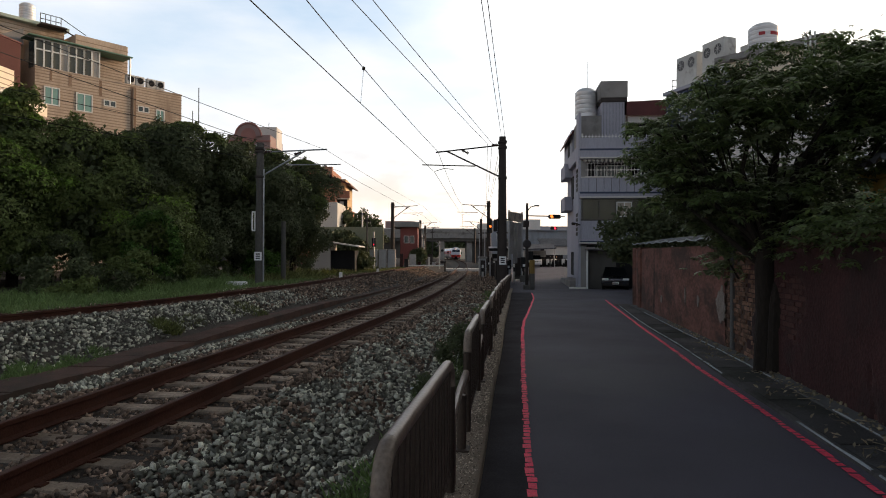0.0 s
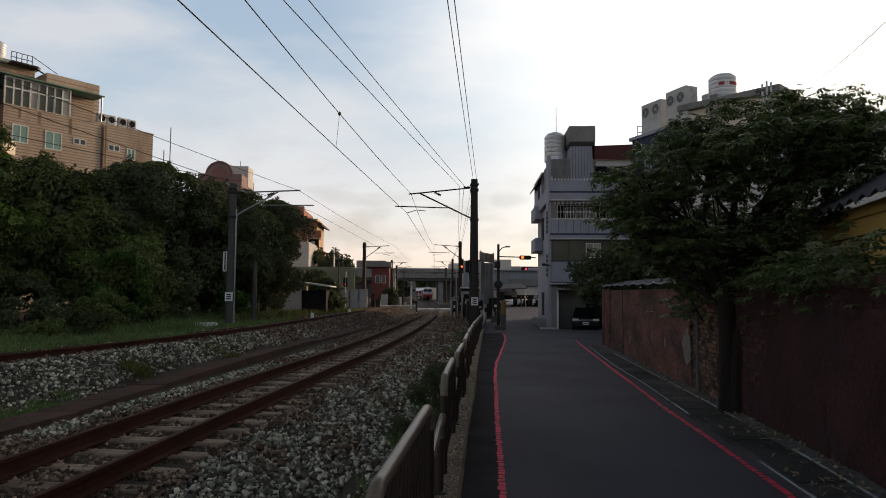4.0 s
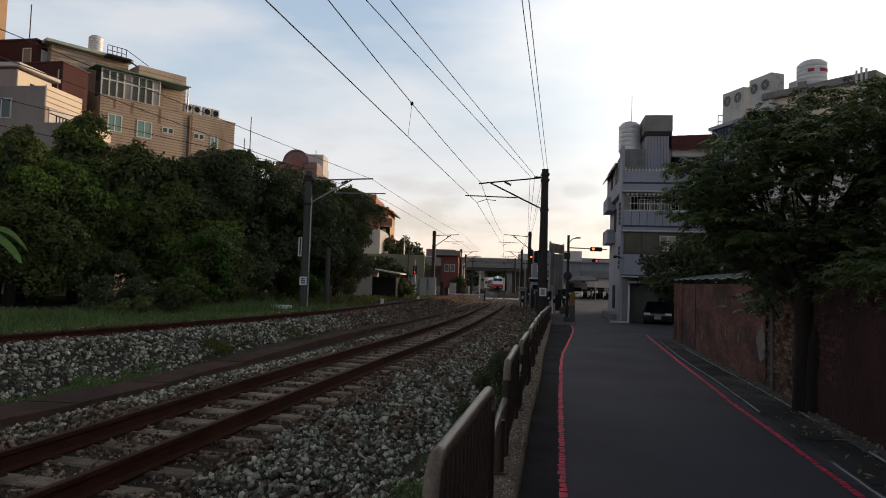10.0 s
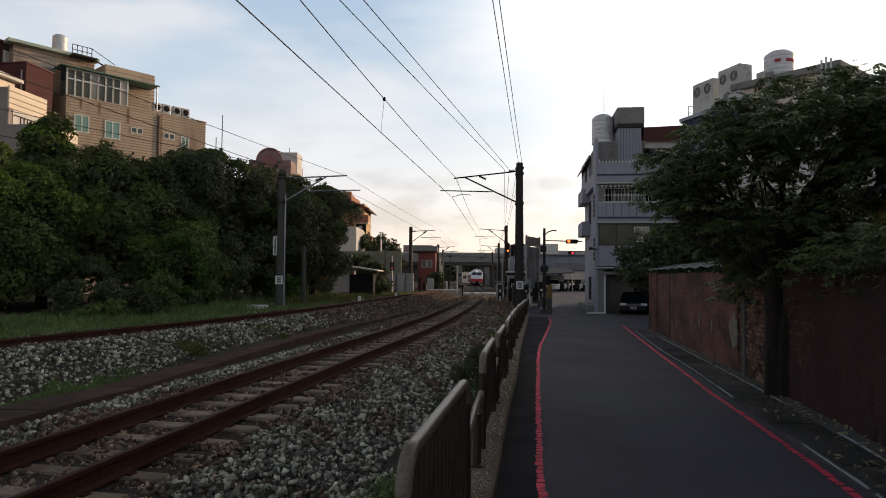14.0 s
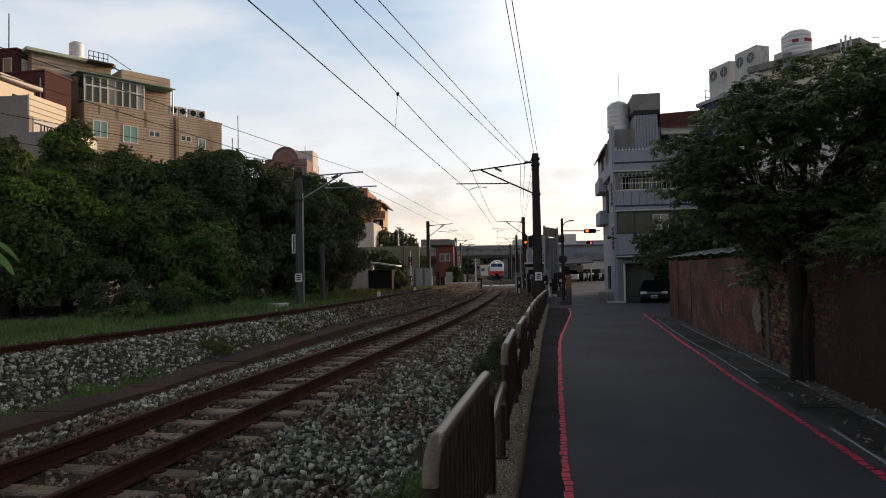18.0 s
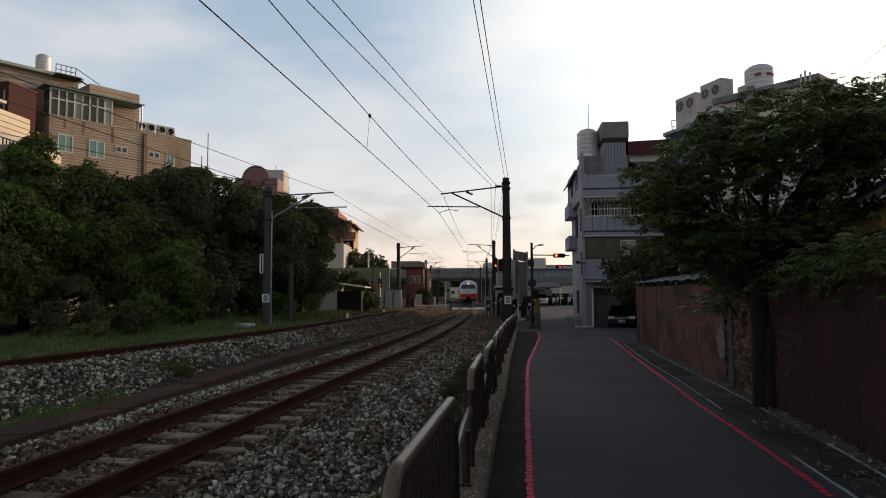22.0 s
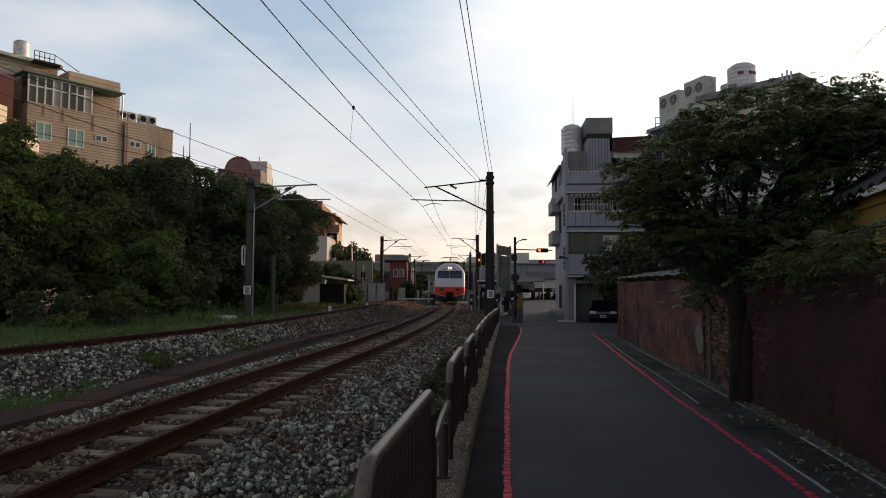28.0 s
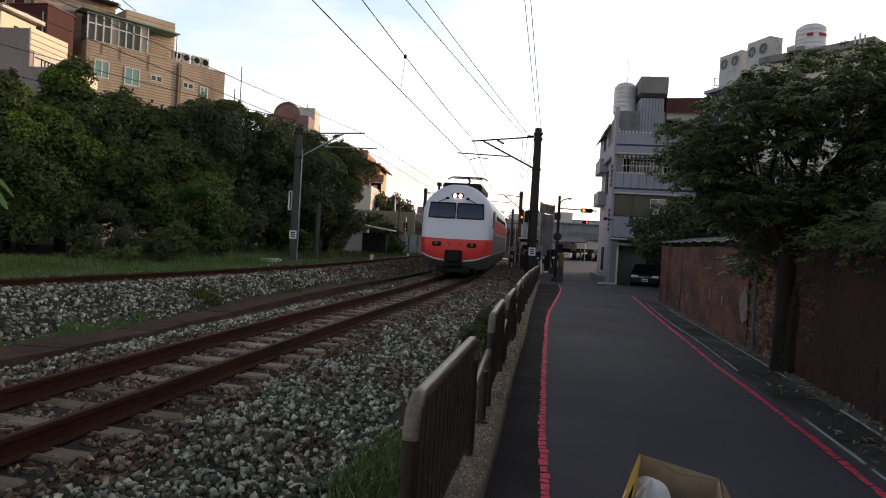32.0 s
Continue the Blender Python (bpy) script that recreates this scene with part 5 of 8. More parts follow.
def build_left_town():
    build_tan_house()
    # stepped house: sunlit sides coloured cream, shaded fronts coloured mauve
    c = thing("cream_house", (-23.40, 34.0, 0.0), "stepped tiled house, sunlit parapet sides coloured cream, shaded fronts mauve-grey", "building", turn=-4)
    part("wall", Shape().box(-16, -0.06, 0.06, 3.0, -1.5, 11.45, 0.03), M["mauve"], c)
    part("parapet", Shape().box(-0.10, 0.0, 0.0, 2.95, 10.3, 11.5, 0.02), M["cream"], c, "cream strip for the sunlit side of the balcony parapet")
    for z in (10.55, 10.85, 11.2):
        part("groove", Shape().box(-0.004, 0.012, 0.02, 2.93, z, z + 0.05), M["tan_line"], c)
    # the loggia's bright inside is painted as a pale panel
    part("loggia_recess", Shape().box(-0.07, -0.02, 0.35, 2.8, 9.5, 10.28), M["pale"], c, "pale panel for the lit inside of the loggia")
    for k in range(7):
        part("rail_bar", Shape().tube([(0.0, 0.9 + 0.26 * k, 9.45), (0.0, 0.9 + 0.26 * k, 10.0)], 0.03, 5), M["mast"], c)
    part("hand_rail", Shape().tube([(0.0, 0.4, 10.0), (0.0, 2.8, 10.0)], 0.035, 5), M["mast"], c)
    part("lower_wing", Shape().box(-16, 2.30, 0.05, 2.3, -1.5, 9.42, 0.03), M["mauve"], c)
    part("lower_parapet", Shape().box(2.26, 2.36, 0.0, 2.3, 8.75, 9.47, 0.02), M["cream"], c)
    part("upper_wall", Shape().box(-16, -5.35, 4.1, 7.2, 9.0, 13.75, 0.03), M["mauve"], c)
    part("upper_side", Shape().box(-5.36, -5.28, 4.15, 7.1, 12.4, 13.7, 0.02), M["cream"], c, "cream strip for the sunlit upper side wall")
    part("upper_window", Shape().box(-5.29, -5.25, 5.2, 6.0, 12.75, 13.15), M["dark"], c)
    part("upper_roof", Shape().box(-16, -4.95, 3.85, 7.5, 13.85, 14.1, 0.03), M["pale"], c, "pale overhanging roof slab")
    for x in (-3.2, -8.5):
        window(c, x, x + 1.1, 9.7, 10.7, 0.06, "glass", "frame_white", 1)
    # maroon stepped house
    m = thing("maroon_house", (-33.3, 47.0, 0.0), "maroon tiled house with stepped roofs and white windows", "building", turn=-8)
    part("tower_wall", Shape().box(-12, 0, 0, 2.0, -1.5, 18.65, 0.03), M["maroon"], m)
    part("tower_coping", Shape().box(-12, 0.05, -0.05, 2.05, 18.65, 18.8, 0.02), M["maroon_roof"], m)
    part("side_frame", Shape().box(0.0, 0.05, 0.45, 1.35, 16.75, 18.1), M["frame_white"], m)
    part("side_pane", Shape().box(0.05, 0.07, 0.55, 1.25, 16.85, 18.0), M["pale"], m)
    window(m, -1.1, -0.45, 16.4, 18.0, 0.0, "curtain_glass", "frame_white", 0)
    part("lower_wall", Shape().box(-5.5, 4.95, -2.9, -0.4, -1.5, 15.8, 0.03), M["maroon"], m)
    part("lower_coping", Shape().box(-5.5, 5.0, -2.95, -0.35, 15.8, 15.92, 0.02), M["maroon_roof"], m)
    part("drain_pipe", Shape().tube([(4.7, -2.98, 6), (4.7, -2.98, 15.3)], 0.05, 6), M["galv"], m)
    # tall tan block
    t = block("tall_tan_block", (-39.8, 35.8, -0.4), 80, 13.6, 11, 34, "tan_wall", "tall tan tiled apartment block with narrow dark windows", 0.6)
    for i in range(10):
        z = 2.2 + i * 3.1
        window(t, 11.7, 12.5, z + 0.1, z + 2.4, 0, "glass", "maroon", 0, bar=0.10)
        window(t, 9.6, 10.2, z + 0.9, z + 1.7, 0, "glass", "maroon", 0, bar=0.08)
        window(t, 5.4, 7.0, z + 0.6, z + 2.2, 0, "glass", "maroon", 1, bar=0.08)
    for x, y, z0, z1 in ((-21.2, 60, 4, 16.4), (-21.75, 60, 4, 14.3), (-37.5, 52, 15, 23.5)):
        a = thing("aerial_pole", (x, y, z0), "thin dark roof aerial pole", "aerial", "aerial poles")
        part("pole", Shape().tube([(0, 0, -6), (0, 0, z1 - z0)], 0.07, 6, 0.04), M["mast"], a)
        part("foot", Shape().box(-0.2, 0.2, -0.2, 0.2, -6.2, -5.9), M["concrete"], a)
    # pink house with a round gable
    p = thing("arched_gable_house", (-34.2, 110, -0.4), "pink-brown house with a round arched gable", "building")
    part("wall", Shape().box(0, 7.2, 0, 9, -0.8, 21.5, 0.05), M["pink"], p)
    arch = Shape()
    q = [math.pi * k / 16 for k in range(17)]
    poly = [(3.6 + 2.15 * math.cos(a), 21.2 + 2.2 * math.sin(a)) for a in q]
    arch.put([(x, y, z) for y in (-0.3, 0.5) for x, z in poly], [tuple(range(17)), tuple(range(33, 16, -1))] + [(i, i + 17, i + 18, i + 1) for i in range(16)])
    part("round_gable", arch, M["pink"], p)
    part("gable_trim", Shape().tube([(3.6 + 2.15 * math.cos(a), -0.35, 21.2 + 2.2 * math.sin(a)) for a in q], 0.17, 6), M["maroon_dull"], p)
    part("gable_disc", Shape().put([(3.6 + 1.25 * math.cos(2 * math.pi * k / 20), -0.33, 21.3 + 1.3 * math.sin(2 * math.pi * k / 20)) for k in range(20)], [tuple(range(20))]), M["maroon_dull"], p)
    part("cornice", Shape().box(-0.1, 7.3, -0.2, 0.0, 20.3, 20.6, 0.03), M["maroon_dull"], p)
    part("stair_tower", Shape().box(4.1, 7.3, 4.0, 8, 20, 23.6, 0.05), M["pale"], p)
    part("roof_aerial", Shape().tube([(5.7, 5, 23.5), (5.7, 5, 24.6)], 0.05, 5), M["mast"], p)
    for x in (2.9, 4.0):
        window(p, x, x + 0.9, 18.4, 19.8, 0, "glass", "frame_white", 0)
    # orange terraced house
    o = thing("orange_brick_house", (-17.4, 85, -0.4), "orange brick house with roof terraces", "building")
    part("wall", Shape().box(0, 4.5, 0.5, 9, -0.8, 12.7, 0.05), M["orange_wall"], o)
    part("fascia", Shape().box(-0.2, 4.6, -0.3, 0.5, 12.0, 12.95, 0.04), M["orange_wall"], o)
    # near-black panel paints the shade inside the loggia
    part("dark_loggia", Shape().box(0.4, 4.4, 0.46, 0.5, 11.1, 12.0), M["dark"], o)
    part("loggia_parapet", Shape().box(0.0, 4.55, -0.2, 0.05, 10.1, 11.15, 0.03), M["orange_wall"], o)
    part("front_block", Shape().box(0.9, 5.25, -1.6, -0.2, -0.8, 10.3, 0.05), M["orange_wall"], o)
    part("block_cornice", Shape().box(0.8, 5.35, -1.75, -0.1, 10.15, 10.4, 0.03), M["pink"], o)
    part("terrace_wall", Shape().box(4.5, 6.2, 0.9, 8, 7.0, 11.5, 0.05), M["ochre_lit"], o, "terrace wall with the warm light in its ochre colour")
    part("terrace_parapet", Shape().box(5.2, 6.85, -0.3, 0.0, 8.9, 9.85, 0.03), M["orange_wall"], o)
    part("terrace_floor", Shape().box(4.6, 6.8, -0.25, 1.0, 8.75, 8.95, 0.02), M["cream"], o)
    # shade below the terrace, as a near-black panel
    part("terrace_recess", Shape().box(4.6, 6.5, 0.3, 0.4, 7.4, 8.75), M["dark"], o)
    part("curtain", Shape().box(5.5, 6.0, 0.24, 0.3, 7.5, 8.5), M["pale"], o, "white curtain")
    part("lower_wall", Shape().box(4.5, 6.9, 0.0, 8, -0.8, 7.4, 0.04), M["orange_wall"], o)
    part("pitched_eave", Shape().put([(4.4, -0.3, 11.8), (6.95, -0.3, 10.75), (6.95, 8.5, 10.75), (4.4, 8.5, 11.8), (4.4, -0.3, 11.62), (6.95, -0.3, 10.57), (6.95, 8.5, 10.57), (4.4, 8.5, 11.62)], [(0, 1, 2, 3), (7, 6, 5, 4), (0, 4, 5, 1), (1, 5, 6, 2), (2, 6, 7, 3), (3, 7, 4, 0)]), M["maroon_roof"], o, "dark pitched eave")
    for k, x in enumerate((2.2, 2.9, 3.5)):
        part("roof_post", Shape().box(x - 0.15, x + 0.15, 1.0, 1.3, 12.7, 13.3 - 0.15 * (k % 2), 0.02), M["mast_concrete"], o)
    for z in (3.0, 6.2):
        window(o, 3.0, 4.2, z, z + 1.5, -1.6, "glass", "frame_white", 1)
    # white house in front of it and the low shed
    w = block("white_house", (-11.6, 68, -0.4), 0, 1.9, 7, 6.9, "pale", "narrow white rendered house beside dark trees", 0.2)
    window(w, 0.9, 1.6, 3.2, 4.4, 0)
    s = thing("white_shed", (-8.9, 49, -0.35), "small white shed with a flat overhanging roof", "shed")
    part("wall", Shape().box(0, 1.4, 0, 3.5, -0.5, 2.5, 0.02), M["pale"], s)
    # solid near-black block stands for the shade in the bay
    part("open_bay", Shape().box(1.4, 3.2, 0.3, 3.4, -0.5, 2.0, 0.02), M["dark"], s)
    part("roof", Shape().put([(-0.7, -0.6, 2.95), (3.6, -0.6, 2.35), (3.6, 3.8, 2.35), (-0.7, 3.8, 2.95), (-0.7, -0.6, 2.85), (3.6, -0.6, 2.25), (3.6, 3.8, 2.25), (-0.7, 3.8, 2.85)], [(0, 1, 2, 3), (7, 6, 5, 4), (0, 4, 5, 1), (1, 5, 6, 2), (2, 6, 7, 3), (3, 7, 4, 0)]), M["pale"], s)
    g = thing("garden_wall", (-11.0, 62, -0.4), "long green-grey wall behind the track", "wall")
    part("panel", Shape().box(0, 6.5, 0, 0.25, -0.8, 4.3, 0.03), M["green_wall"], g)
    # red house by the crossing
    r = thing("red_brick_house", (-3.75, 80, -0.3), "red brick house with a grey flat roof", "building")
    part("wall", Shape().box(0, 2.1, 0, 7, -0.8, 5.0, 0.03), M["red_wall"], r)
    part("roof", Shape().box(-0.9, 2.35, -0.6, 7.3, 4.9, 5.55, 0.04), M["concrete"], r)
    for x in (0.5, 1.2):
        window(r, x, x + 0.45, 3.0, 3.8, 0, "glass", "frame_white", 0)
    # grey relay cabinets
    for k in range(3):
        cab = thing("relay_cabinet", (-5.45 + k * 0.78, 58 + 0.3 * k, -0.35), "tall grey steel relay cabinet beside the track", "cabinet", "relay cabinets")
        part("body", Shape().box(0, 0.72, 0, 0.6, 0, 2.15, 0.03), M["concrete"], cab)
        part("door", Shape().box(0.05, 0.67, -0.025, 0.0, 0.1, 2.05, 0.008), M["galv"], cab)


build_left_town()


def build_far():
    v = thing("road_viaduct", (-60, 172, -0.4), "long grey concrete road viaduct crossing behind the railway", "viaduct")
    part("deck", Shape().box(0, 130, 0, 12, 5.7, 7.2, 0.05), M["concrete"], v)
    part("parapet", Shape().box(0, 130, -0.2, 0.1, 7.2, 8.1, 0.03), M["concrete"], v)
    part("parapet_rail", Shape().box(0, 130, -0.25, 0.15, 8.1, 8.3, 0.03), M["pale"], v)
    part("girder", Shape().box(0, 130, 0.4, 11.6, 4.9, 5.7, 0.04), M["mast_concrete"], v)
    for x in (10, 26, 42, 57.5, 62.9, 70.2, 88, 104, 120):
        part("pier", Shape().box(x - 0.7, x + 0.7, 1.5, 10.5, -0.8, 4.9, 0.1), M["concrete"], v)
    part("abutment_wall", Shape().box(0, 57, 3, 10.8, -0.8, 4.9, 0.05), M["mast_concrete"], v)
    part("abutment_wall", Shape().box(70.5, 130, 3, 10.8, -0.8, 4.9, 0.05), M["mast_concrete"], v)
    t = thing("tree_belt", (-75, 292, -0.4), "distant dark belt of trees behind the viaduct", "trees", kind="stuff")
    a = np.stack([rng.uniform(0, 150, 16000), rng.uniform(0, 6, 16000), rng.uniform(0, 1, 16000) ** 0.8 * 9.0], 1)
    part("foliage", leaves("foliage", a, np.tile([0, -1.0, 0.5], (16000, 1)), 1.9, M["leaf_dark"], 0.7), M["leaf_dark"], t)
    # the last three stand out of view, added to block the low sun
    for k, (x, y, w, d, h, m) in enumerate(((-30, 190, 12, 10, 9, "pale"), (-14, 200, 9, 9, 11, "pink"), (14, 190, 7, 9, 10, "pale"), (24, 150, 9, 12, 7.6, "grey_render"), (34, 120, 14, 14, 12, "pale"), (15.4, 108, 2.7, 8, 7.0, "pale"), (27, 24, 14, 14, 11, "pale"), (25, 4, 14, 13, 10, "grey_render"), (44, 44, 14, 14, 12, "cream"))):
        b = block("distant_house", (x, y, -0.4), 0, w, d, h, m, "rendered town house, most beyond the crossing, three added unseen to block sun", 0.5, "distant houses")
        for i in range(int(w / 2.6)):
            for j in range(int(h / 3)):
                window(b, 0.8 + i * 2.6, 2.0 + i * 2.6, 1.2 + j * 3, 2.6 + j * 3, 0)


build_far()


def build_lane_house():
    """The grey four-storey house at the end of the wall."""
    x0, y0, zb = 10.06, 44.0, -0.87
    h = thing("grey_lane_house", (x0, y0, zb), "grey four-storey house with tiled balcony fronts", "building", turn=-6.0)
    W, D = 13.0, 12.0
    f = [0, 3.05, 6.08, 8.95]
    part("wall", Shape().box(0.35, W, 1.2, D, -0.5, 9.0, 0.03), M["grey_render"], h)
    part("side_pier", Shape().box(0.0, 0.5, 0.0, 1.4, 0, 9.0, 0.03), M["concrete"], h)
    # ground floor with open garage
    part("garage_wall", Shape().box(0.5, 2.4, 0.3, 1.2, 0, 2.6, 0.02), M["mast_concrete"], h, "grey roller-shutter bay")
    # the garage's dark inside is a near-black panel, shade as colour
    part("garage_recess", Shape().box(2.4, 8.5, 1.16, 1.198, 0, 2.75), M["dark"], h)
    part("white_pier", Shape().box(0.38, 0.50, -0.08, 0.25, 0, 2.75, 0.02), M["white"], h, "white door post")
    part("step", Shape().box(-0.75, 0.42, -0.4, 0.1, -0.1, 0.12, 0.03), M["pale"], h)
    part("canopy", Shape().box(0.3, 2.0, -0.75, 0.1, 2.66, 2.80, 0.02), M["concrete"], h, "small concrete canopy over the garage")
    part("side_step", Shape().box(-0.55, 0.35, 1.6, 8.0, -0.3, 0.5, 0.04), M["concrete"], h)
    for z0, z1 in ((3.02, 3.20), (6.06, 6.48), (8.70, 9.36)):
        # deep floor beams with a dark blue band and a pale lip
        part("ledge", Shape().box(-0.10, W, -0.42, 1.25, z0, z1, 0.03), M["grey_render"], h)
        part("lip", Shape().box(-0.12, W, -0.47, -0.40, z0 + 0.02, z0 + 0.12, 0.02), M["pale"], h)
        part("blue_band", Shape().box(-0.11, W, -0.445, -0.41, z1 - 0.10, z1 + 0.02), M["blue_metal"], h)
    # upper loggia: balcony front, steel grille and a scalloped awning fringe
    part("balcony_front", Shape().box(0.02, W, -0.12, 0.02, 6.48, 7.48, 0.02), M["grey_render"], h)
    for i in range(24):
        part("panel_joint", Shape().box(0.5 + i * 0.5, 0.53 + i * 0.5, -0.126, -0.118, 6.5, 7.44), M["mast_concrete"], h)
    part("balcony_cap", Shape().box(0.0, W, -0.15, 0.05, 7.46, 7.54, 0.015), M["pale"], h)
    # near-black back panel paints the loggia's shade
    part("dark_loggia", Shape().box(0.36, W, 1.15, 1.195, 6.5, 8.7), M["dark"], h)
    grille = Shape()
    for i in range(34):
        x = 0.45 + i * 0.22
        grille.tube([(x, -0.05, 7.5), (x, -0.05, 8.5)], 0.018, 5)
        grille.box(x - 0.05, x + 0.05, -0.06, -0.04, 7.95, 8.05)
    for z in (7.56, 8.0, 8.46):
        grille.tube([(0.3, -0.05, z), (8.0, -0.05, z)], 0.02, 5)
    part("window_grille", grille, M["pale"], h, "pale steel window grille")
    scallop = Shape().lathe([(0.02, -0.20), (0.11, -0.10), (0.11, 0.0)], 6).mesh("awning_scallop", M["pale"])
    for i in range(30):
        part("awning_scallop", scallop, M["pale"], h).matrix_basis = pose(0.25 + i * 0.28, -0.16, 8.68)
    window(h, 1.2, 3.2, 7.4, 8.4, 1.15, "glass", "frame_white", 2)
    window(h, 4.2, 6.2, 7.4, 8.4, 1.15, "glass", "frame_white", 2)
    # lower loggia, closed with tinted glazing above a pale panel
    part("balcony_front", Shape().box(0.02, W, -0.12, 0.02, 3.2, 4.62, 0.02), M["grey_render"], h)
    part("glazing_sill", Shape().box(0.0, W, -0.17, 0.05, 4.60, 4.70, 0.015), M["mast_concrete"], h)
    part("loggia_glazing", Shape().box(0.06, W, -0.09, -0.03, 4.70, 6.06), M["glass_olive"], h, "olive tinted glazing")
    for x in (0.1, 1.2, 2.3, 3.4, 4.5, 5.6, 6.7, 7.8):
        part("glazing_bar", Shape().box(x - 0.03, x + 0.03, -0.12, -0.02, 4.70, 6.06), M["mast_concrete"], h)
    window(h, 2.4, 3.3, 4.9, 5.8, -0.09, "curtain_glass", "frame_white", 1)
    part("lamp_bracket", Shape().tube([(-0.05, -0.2, 4.3), (-0.45, -0.35, 4.42)], 0.04, 6).box(-0.65, -0.40, -0.45, -0.28, 4.28, 4.46, 0.03), M["mast"], h, "dark wall lamp")
    # corner column with pierced blocks
    part("corner_column", Shape().box(-0.16, 0.02, 0.0, 1.4, 0.0, 11.9, 0.02), M["grey_render"], h)
    for z in (3.6, 6.6):
        for j in range(2):
            for i in range(5):
                part("pierced_block", Shape().box(-0.19, -0.155, 0.30 + 0.5 * j, 0.62 + 0.5 * j, z + 0.32 * i, z + 0.24 + 0.32 * i), M["mast_concrete"], h)
    part("parapet", Shape().box(0.0, W, -0.12, 0.05, 9.0, 10.15, 0.02), M["grey_render"], h)
    part("side_parapet", Shape().box(0.0, 0.16, 0.05, D, 9.0, 10.0, 0.02), M["grey_render"], h)
    spike = Shape().tube([(0, 0, 0), (0, 0, 0.27)], 0.03, 4, 0.01).box(-0.07, 0.07, -0.02, 0.01, 0.07, 0.14).mesh("parapet_spike", M["white"])
    for i in range(26):
        part("parapet_spike", spike, M["white"], h, "white parapet spike").matrix_basis = pose(0.1 + i * 0.22, -0.03, 10.15)
    # left side: windows, balconies and the sloping roof edge
    for k, z in enumerate((0.0, 5.95, 8.4)):
        for yy in (3.0, 7.2):
            part("side_window", Shape().box(0.30, 0.36, yy, yy + 1.5, z + 0.7, z + 2.5), M["dark"], h)
        if k:
            part("side_balcony", Shape().box(-0.28, 0.36, 8.0, 11.5, z - 0.15 if k == 1 else 8.4, z + 0.95 if k == 1 else 9.5, 0.03), M["grey_render"], h)
        gr = Shape()
        for i in range(5):
            gr.box(0.22, 0.34, 1.5, 2.3, z + 0.8 + i * 0.34, z + 0.98 + i * 0.34)
        part("side_grille", gr, M["pale"], h)
    part("rear_storey", Shape().box(0.05, 1.6, 6.2, 11.9, 9.0, 11.9, 0.03), M["grey_render"], h)
    part("rear_window", Shape().box(0.02, 0.06, 7.4, 8.8, 9.6, 11.2), M["dark"], h)
    part("side_roof", Shape().put([(-0.28, 5.9, 11.2), (0.4, 5.9, 12.1), (0.4, 12.2, 12.1), (-0.28, 12.2, 11.2), (-0.28, 5.9, 11.05), (0.4, 5.9, 11.9), (0.4, 12.2, 11.9), (-0.28, 12.2, 11.05)], [(0, 1, 2, 3), (7, 6, 5, 4), (0, 4, 5, 1), (0, 3, 7, 4), (2, 6, 7, 3)]), M["maroon_roof"], h, "dark maroon eave")
    # roof rooms
    part("stair_room", Shape().box(0.2, 3.3, 1.6, 6.0, 9.0, 12.0, 0.03), M["concrete"], h)
    part("stair_tower", Shape().box(1.6, 3.15, 1.5, 4.2, 10.3, 12.95, 0.03), M["grey_render"], h)
    for i in range(7):
        part("form_joint", Shape().box(1.72 + i * 0.21, 1.74 + i * 0.21, 1.485, 1.5, 10.4, 12.9), M["mast_concrete"], h)
    part("tower_band", Shape().box(1.53, 3.32, 1.42, 4.28, 12.9, 13.2, 0.02), M["mast"], h, "dark band round the tower")
    part("tower_top", Shape().box(1.5, 3.35, 1.4, 4.3, 13.2, 14.35, 0.03), M["concrete"], h)
    part("tower_vent", Shape().box(3.34, 3.37, 2.2, 2.9, 13.6, 14.1), M["dark"], h)
    part("roof_shed", Shape().box(3.6, W, 2.0, 8, 9.0, 11.5, 0.03), M["dark"], h)
    part("shed_band", Shape().box(3.4, W + 0.3, 1.7, 8.2, 11.5, 11.95, 0.03), M["pale"], h, "pale gutter band")
    part("shed_roof", Shape().put([(3.3, 1.4, 11.95), (13.5, 1.4, 11.95), (13.5, 8.5, 13.6), (3.3, 8.5, 13.2), (3.3, 1.4, 12.9), (13.5, 1.4, 13.3), (13.5, 8.5, 13.8), (3.3, 8.5, 13.4)], [(0, 1, 5, 4), (1, 2, 6, 5), (2, 3, 7, 6), (3, 0, 4, 7), (4, 5, 6, 7), (3, 2, 1, 0)]), M["maroon_roof"], h, "maroon sheet roof")
    m = h.matrix_basis
    water_tank(m @ Vector((0.75, 3.4, 11.9)), 0.78, 1.9, "ribbed grey water tank on the roof")
    a = thing("aerial_pole", m @ Vector((0.9, 3.8, 12)), "thin grey aerial on the roof", "aerial", "aerial poles")
    part("pole", Shape().tube([(0, 0, 0), (0, 0, 4.4)], 0.035, 5, 0.015), M["galv"], a)


build_lane_house()


